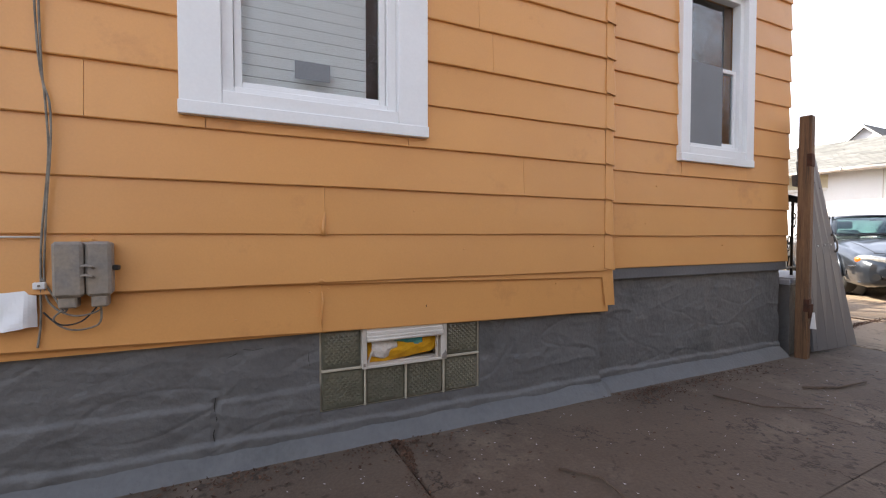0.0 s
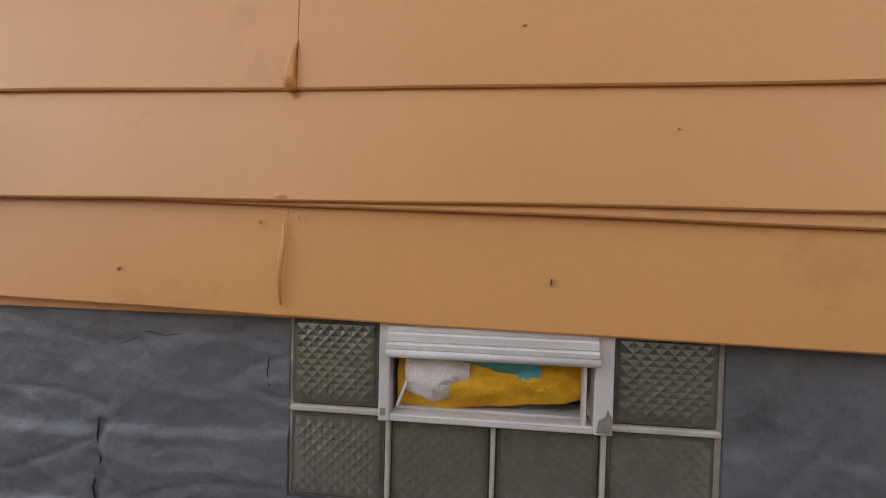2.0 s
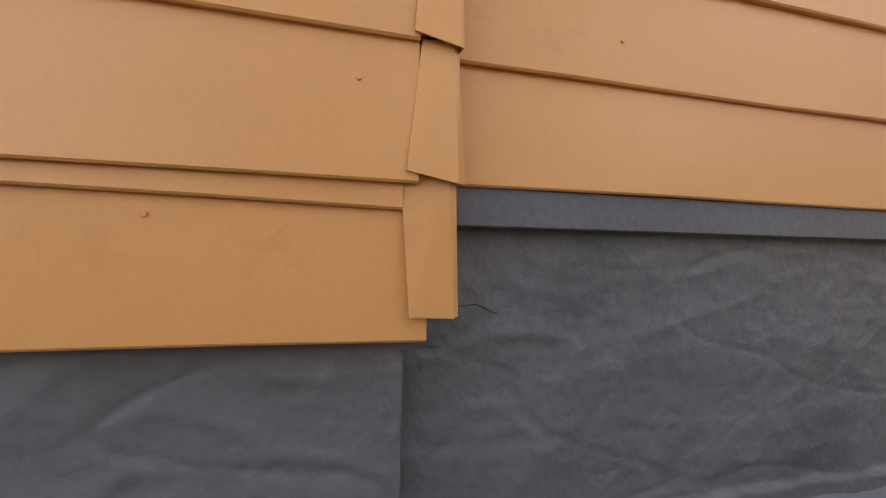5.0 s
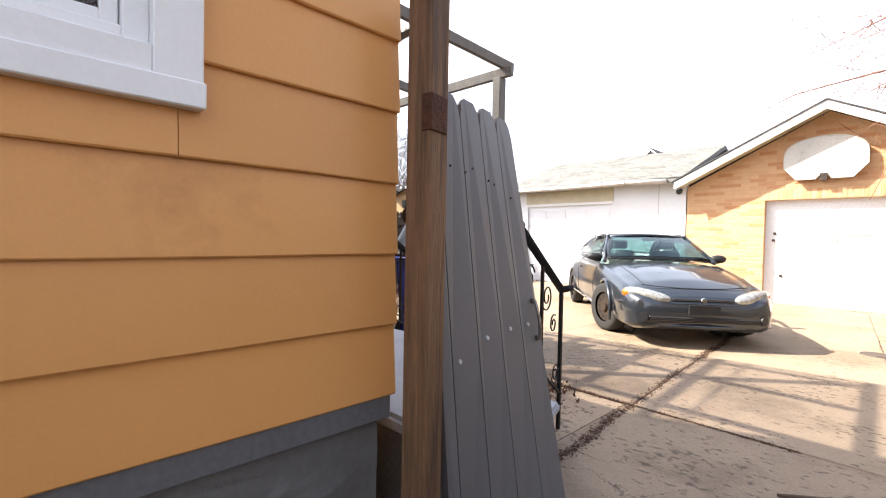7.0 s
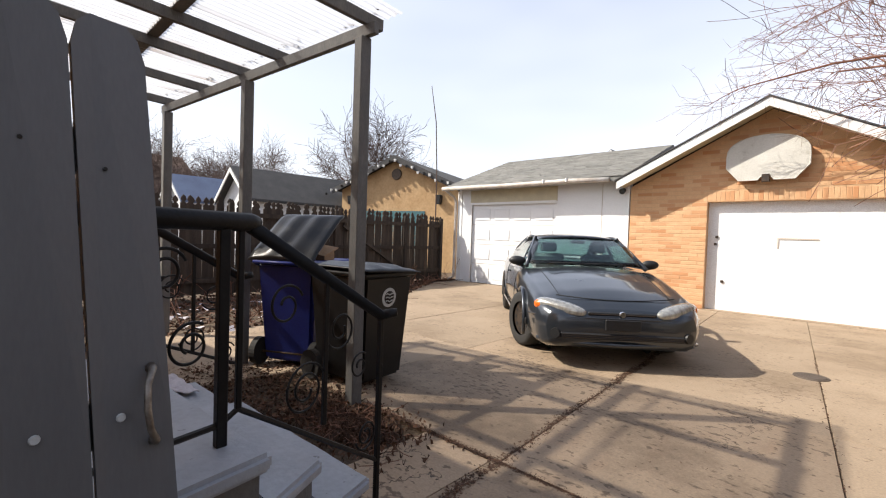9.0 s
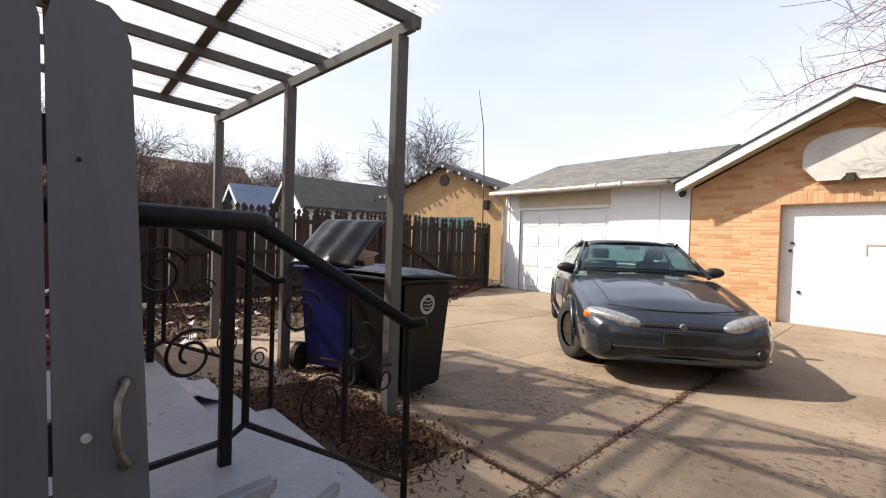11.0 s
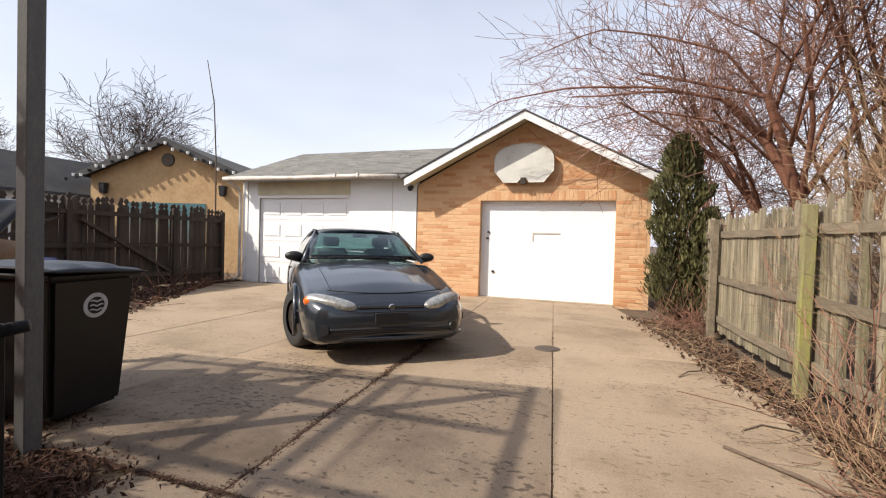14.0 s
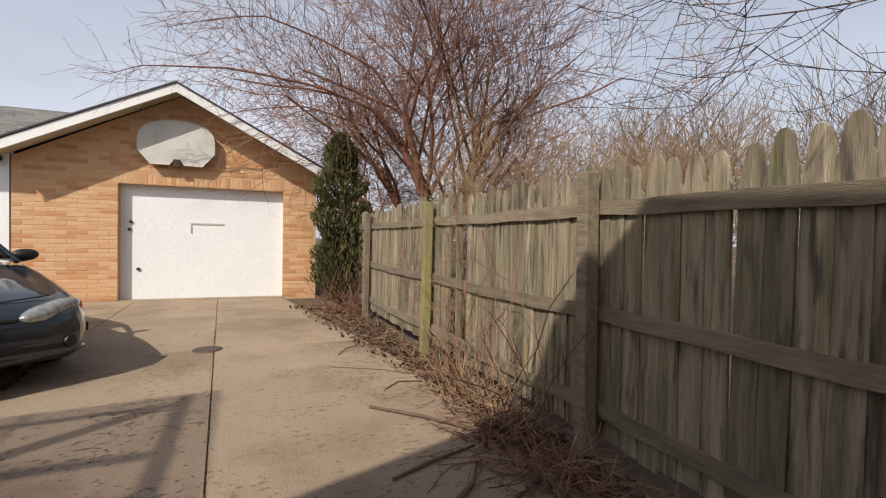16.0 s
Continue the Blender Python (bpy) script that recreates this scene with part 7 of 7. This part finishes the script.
litter("leaf_litter", "brown dead leaves along the right fence bed", 5200, bed_right, 0.032, M_LEAF, 1, 0.05)
litter("leaf_litter", "dark dead leaves in the bed before the old fence", 5200, bed_left, 0.055, M_LEAF, 2, 0.07)
litter("leaf_litter", "heap of dead leaves beside the back steps", 3800, pile_steps, 0.021, M_LEAF, 3, 0.05)
litter("leaf_litter", "dead leaves and dirt crumbs behind the steps", 4200, lambda rg: (rg.uniform(-3.4, -1.75), rg.uniform(5.2, 6.6), -0.03 if rg.random() < 0.8 else 0.0), 0.028, M_LEAF, 33, 0.03)
litter("leaf_litter", "dead leaves caught on the porch roof edge", 70, lambda rg: (lambda x: (x, 6.25 - (-1.66 - x) * 0.102 + rg.uniform(-0.1, 0.02), 2.885 - (-1.66 - x) * 0.022))(rg.uniform(-5.1, -1.5)), 0.03, M_LEAF, 34, 0.02)
litter("joint_debris", "dark debris packed in the driveway joints", 6500, joints_dirt, 0.016, M_LEAF, 4, 0.006)
litter("joint_debris", "dark debris in the crack at the house wall", 900, wall_crack, 0.012, M_LEAF, 24, 0.006)
litter("joint_debris", "dark dirt and leaf crumbs at the foot of the wall", 900, wall_foot, 0.013, M_LEAF, 25, 0.008)
litter("leaf_litter", "scattered crumbs and flakes on the concrete", 500, lambda rg: (rg.uniform(0.1, 2.7), rg.uniform(-1.5, 10), 0.0), 0.012, M_LEAF, 5, 0.003)
litter("paint_flakes", "pale paint flakes on concrete by the wall", 160, lambda rg: (abs(rg.gauss(0.3, 0.4)) + 0.1, rg.uniform(-0.6, 3.6), 0.0), 0.008, M_PAPER, 6, 0.001)
litter("scrap_litter", "pale scraps of rubbish among the dead leaves", 60, lambda rg: (rg.uniform(-6.8, -4.6), rg.uniform(5.0, 8.8), 0.0), 0.10, M_PAPER, 7, 0.06)


def stems(name, label, n, place, lo, hi, r, m, seed, flat=0.3):
    rg = random.Random(seed)
    segs = []
    for _ in range(n):
        x, y, z = place(rg)
        d = Vector((rg.gauss(0, 1), rg.gauss(0, 1), abs(rg.gauss(0, flat)))).normalized()
        p = Vector((x, y, z + 0.01))
        ln = rg.uniform(lo, hi)
        for k in range(4):
            q = p + d * (ln / 4)
            if q.z < 0.006:
                q.z = 0.006
            segs.append((p, q, r, r * 0.8, 0))
            d = (d + Vector((rg.gauss(0, 0.25), rg.gauss(0, 0.25), rg.gauss(-0.05, 0.15)))).normalized()
            p = q
    return tagged(new(name, segs_mesh(name, segs, m, 3)), label, "dry stems", "", "stuff")


stems("dry_stems", "pale dry stems and straw along the fence", 700, bed_right, 0.10, 0.45, 0.0028, M_DRY, 11, 0.25)
stems("dry_stems", "clump of upright dry weeds against the fence", 120, lambda rg: (rg.gauss(2.78, 0.08), rg.gauss(7.6, 0.35), 0.0), 0.2, 0.7, 0.003, M_DRY, 12, 1.2)
stems("dry_stems", "thin vine stems climbing the fence", 70, lambda rg: (rg.gauss(2.92, 0.04), rg.uniform(6.8, 9.0), 0.0), 0.6, 1.5, 0.0035, M_TWIG, 13, 3.0)
stems("dry_stems", "dark tangle of dead brush in the shade", 420, lambda rg: (rg.gauss(2.75, 0.12), rg.gauss(6.6, 0.5), 0.0), 0.12, 0.4, 0.003, M_TWIG, 14, 0.35)
stems("dry_stems", "tangle of dead brush before the old fence", 500, bed_left, 0.2, 0.9, 0.006, M_TWIG, 15, 0.5)
stems("dry_stems", "brown dead stems around the evergreen foot", 260, lambda rg: (rg.gauss(2.75, 0.22), rg.gauss(12.35, 0.25), 0.0), 0.3, 0.9, 0.004, M_TWIG, 17, 1.4)
stems("dry_stems", "fallen twigs in the leaf heap by the steps", 120, pile_steps, 0.08, 0.3, 0.003, M_TWIG, 16, 0.15)

for pts, r in (([(2.05, 7.75, 0.012), (2.35, 7.45, 0.02), (2.55, 7.2, 0.015)], [0.012, 0.014, 0.009]), ([(1.95, 6.75, 0.012), (2.2, 6.85, 0.02), (2.5, 6.95, 0.015)], [0.009, 0.011, 0.006]),
               ([(2.1, 6.4, 0.012), (2.3, 6.55, 0.03), (2.42, 6.75, 0.03)], [0.016, 0.014, 0.008]), ([(2.2, 6.2, 0.012), (2.45, 6.4, 0.015), (2.7, 6.5, 0.02)], [0.01, 0.01, 0.006]),
               ([(2.05, 9.3, 0.01), (2.15, 9.45, 0.03), (2.28, 9.5, 0.04)], [0.008, 0.008, 0.005]), ([(2.25, 8.1, 0.01), (2.4, 8.25, 0.012), (2.6, 8.2, 0.01)], [0.006, 0.006, 0.004]),
               ([(0.62, 0.85, 0.01), (0.75, 0.95, 0.012), (0.95, 0.92, 0.01)], [0.005, 0.006, 0.003]), ([(0.35, 2.25, 0.01), (0.6, 2.3, 0.02), (0.75, 2.6, 0.01)], [0.006, 0.006, 0.004]),
               ([(0.5, 2.9, 0.01), (0.6, 3.1, 0.01), (0.62, 3.4, 0.01)], [0.008, 0.008, 0.005]), ([(0.6, 5.6, 0.01), (0.8, 5.75, 0.015), (0.95, 5.7, 0.01)], [0.008, 0.01, 0.006])):
    solo("fallen_stick", tb(pts, r, 6), M_STICK, "dark fallen stick lying on the concrete", "stick", group="fallen sticks", smooth=True)
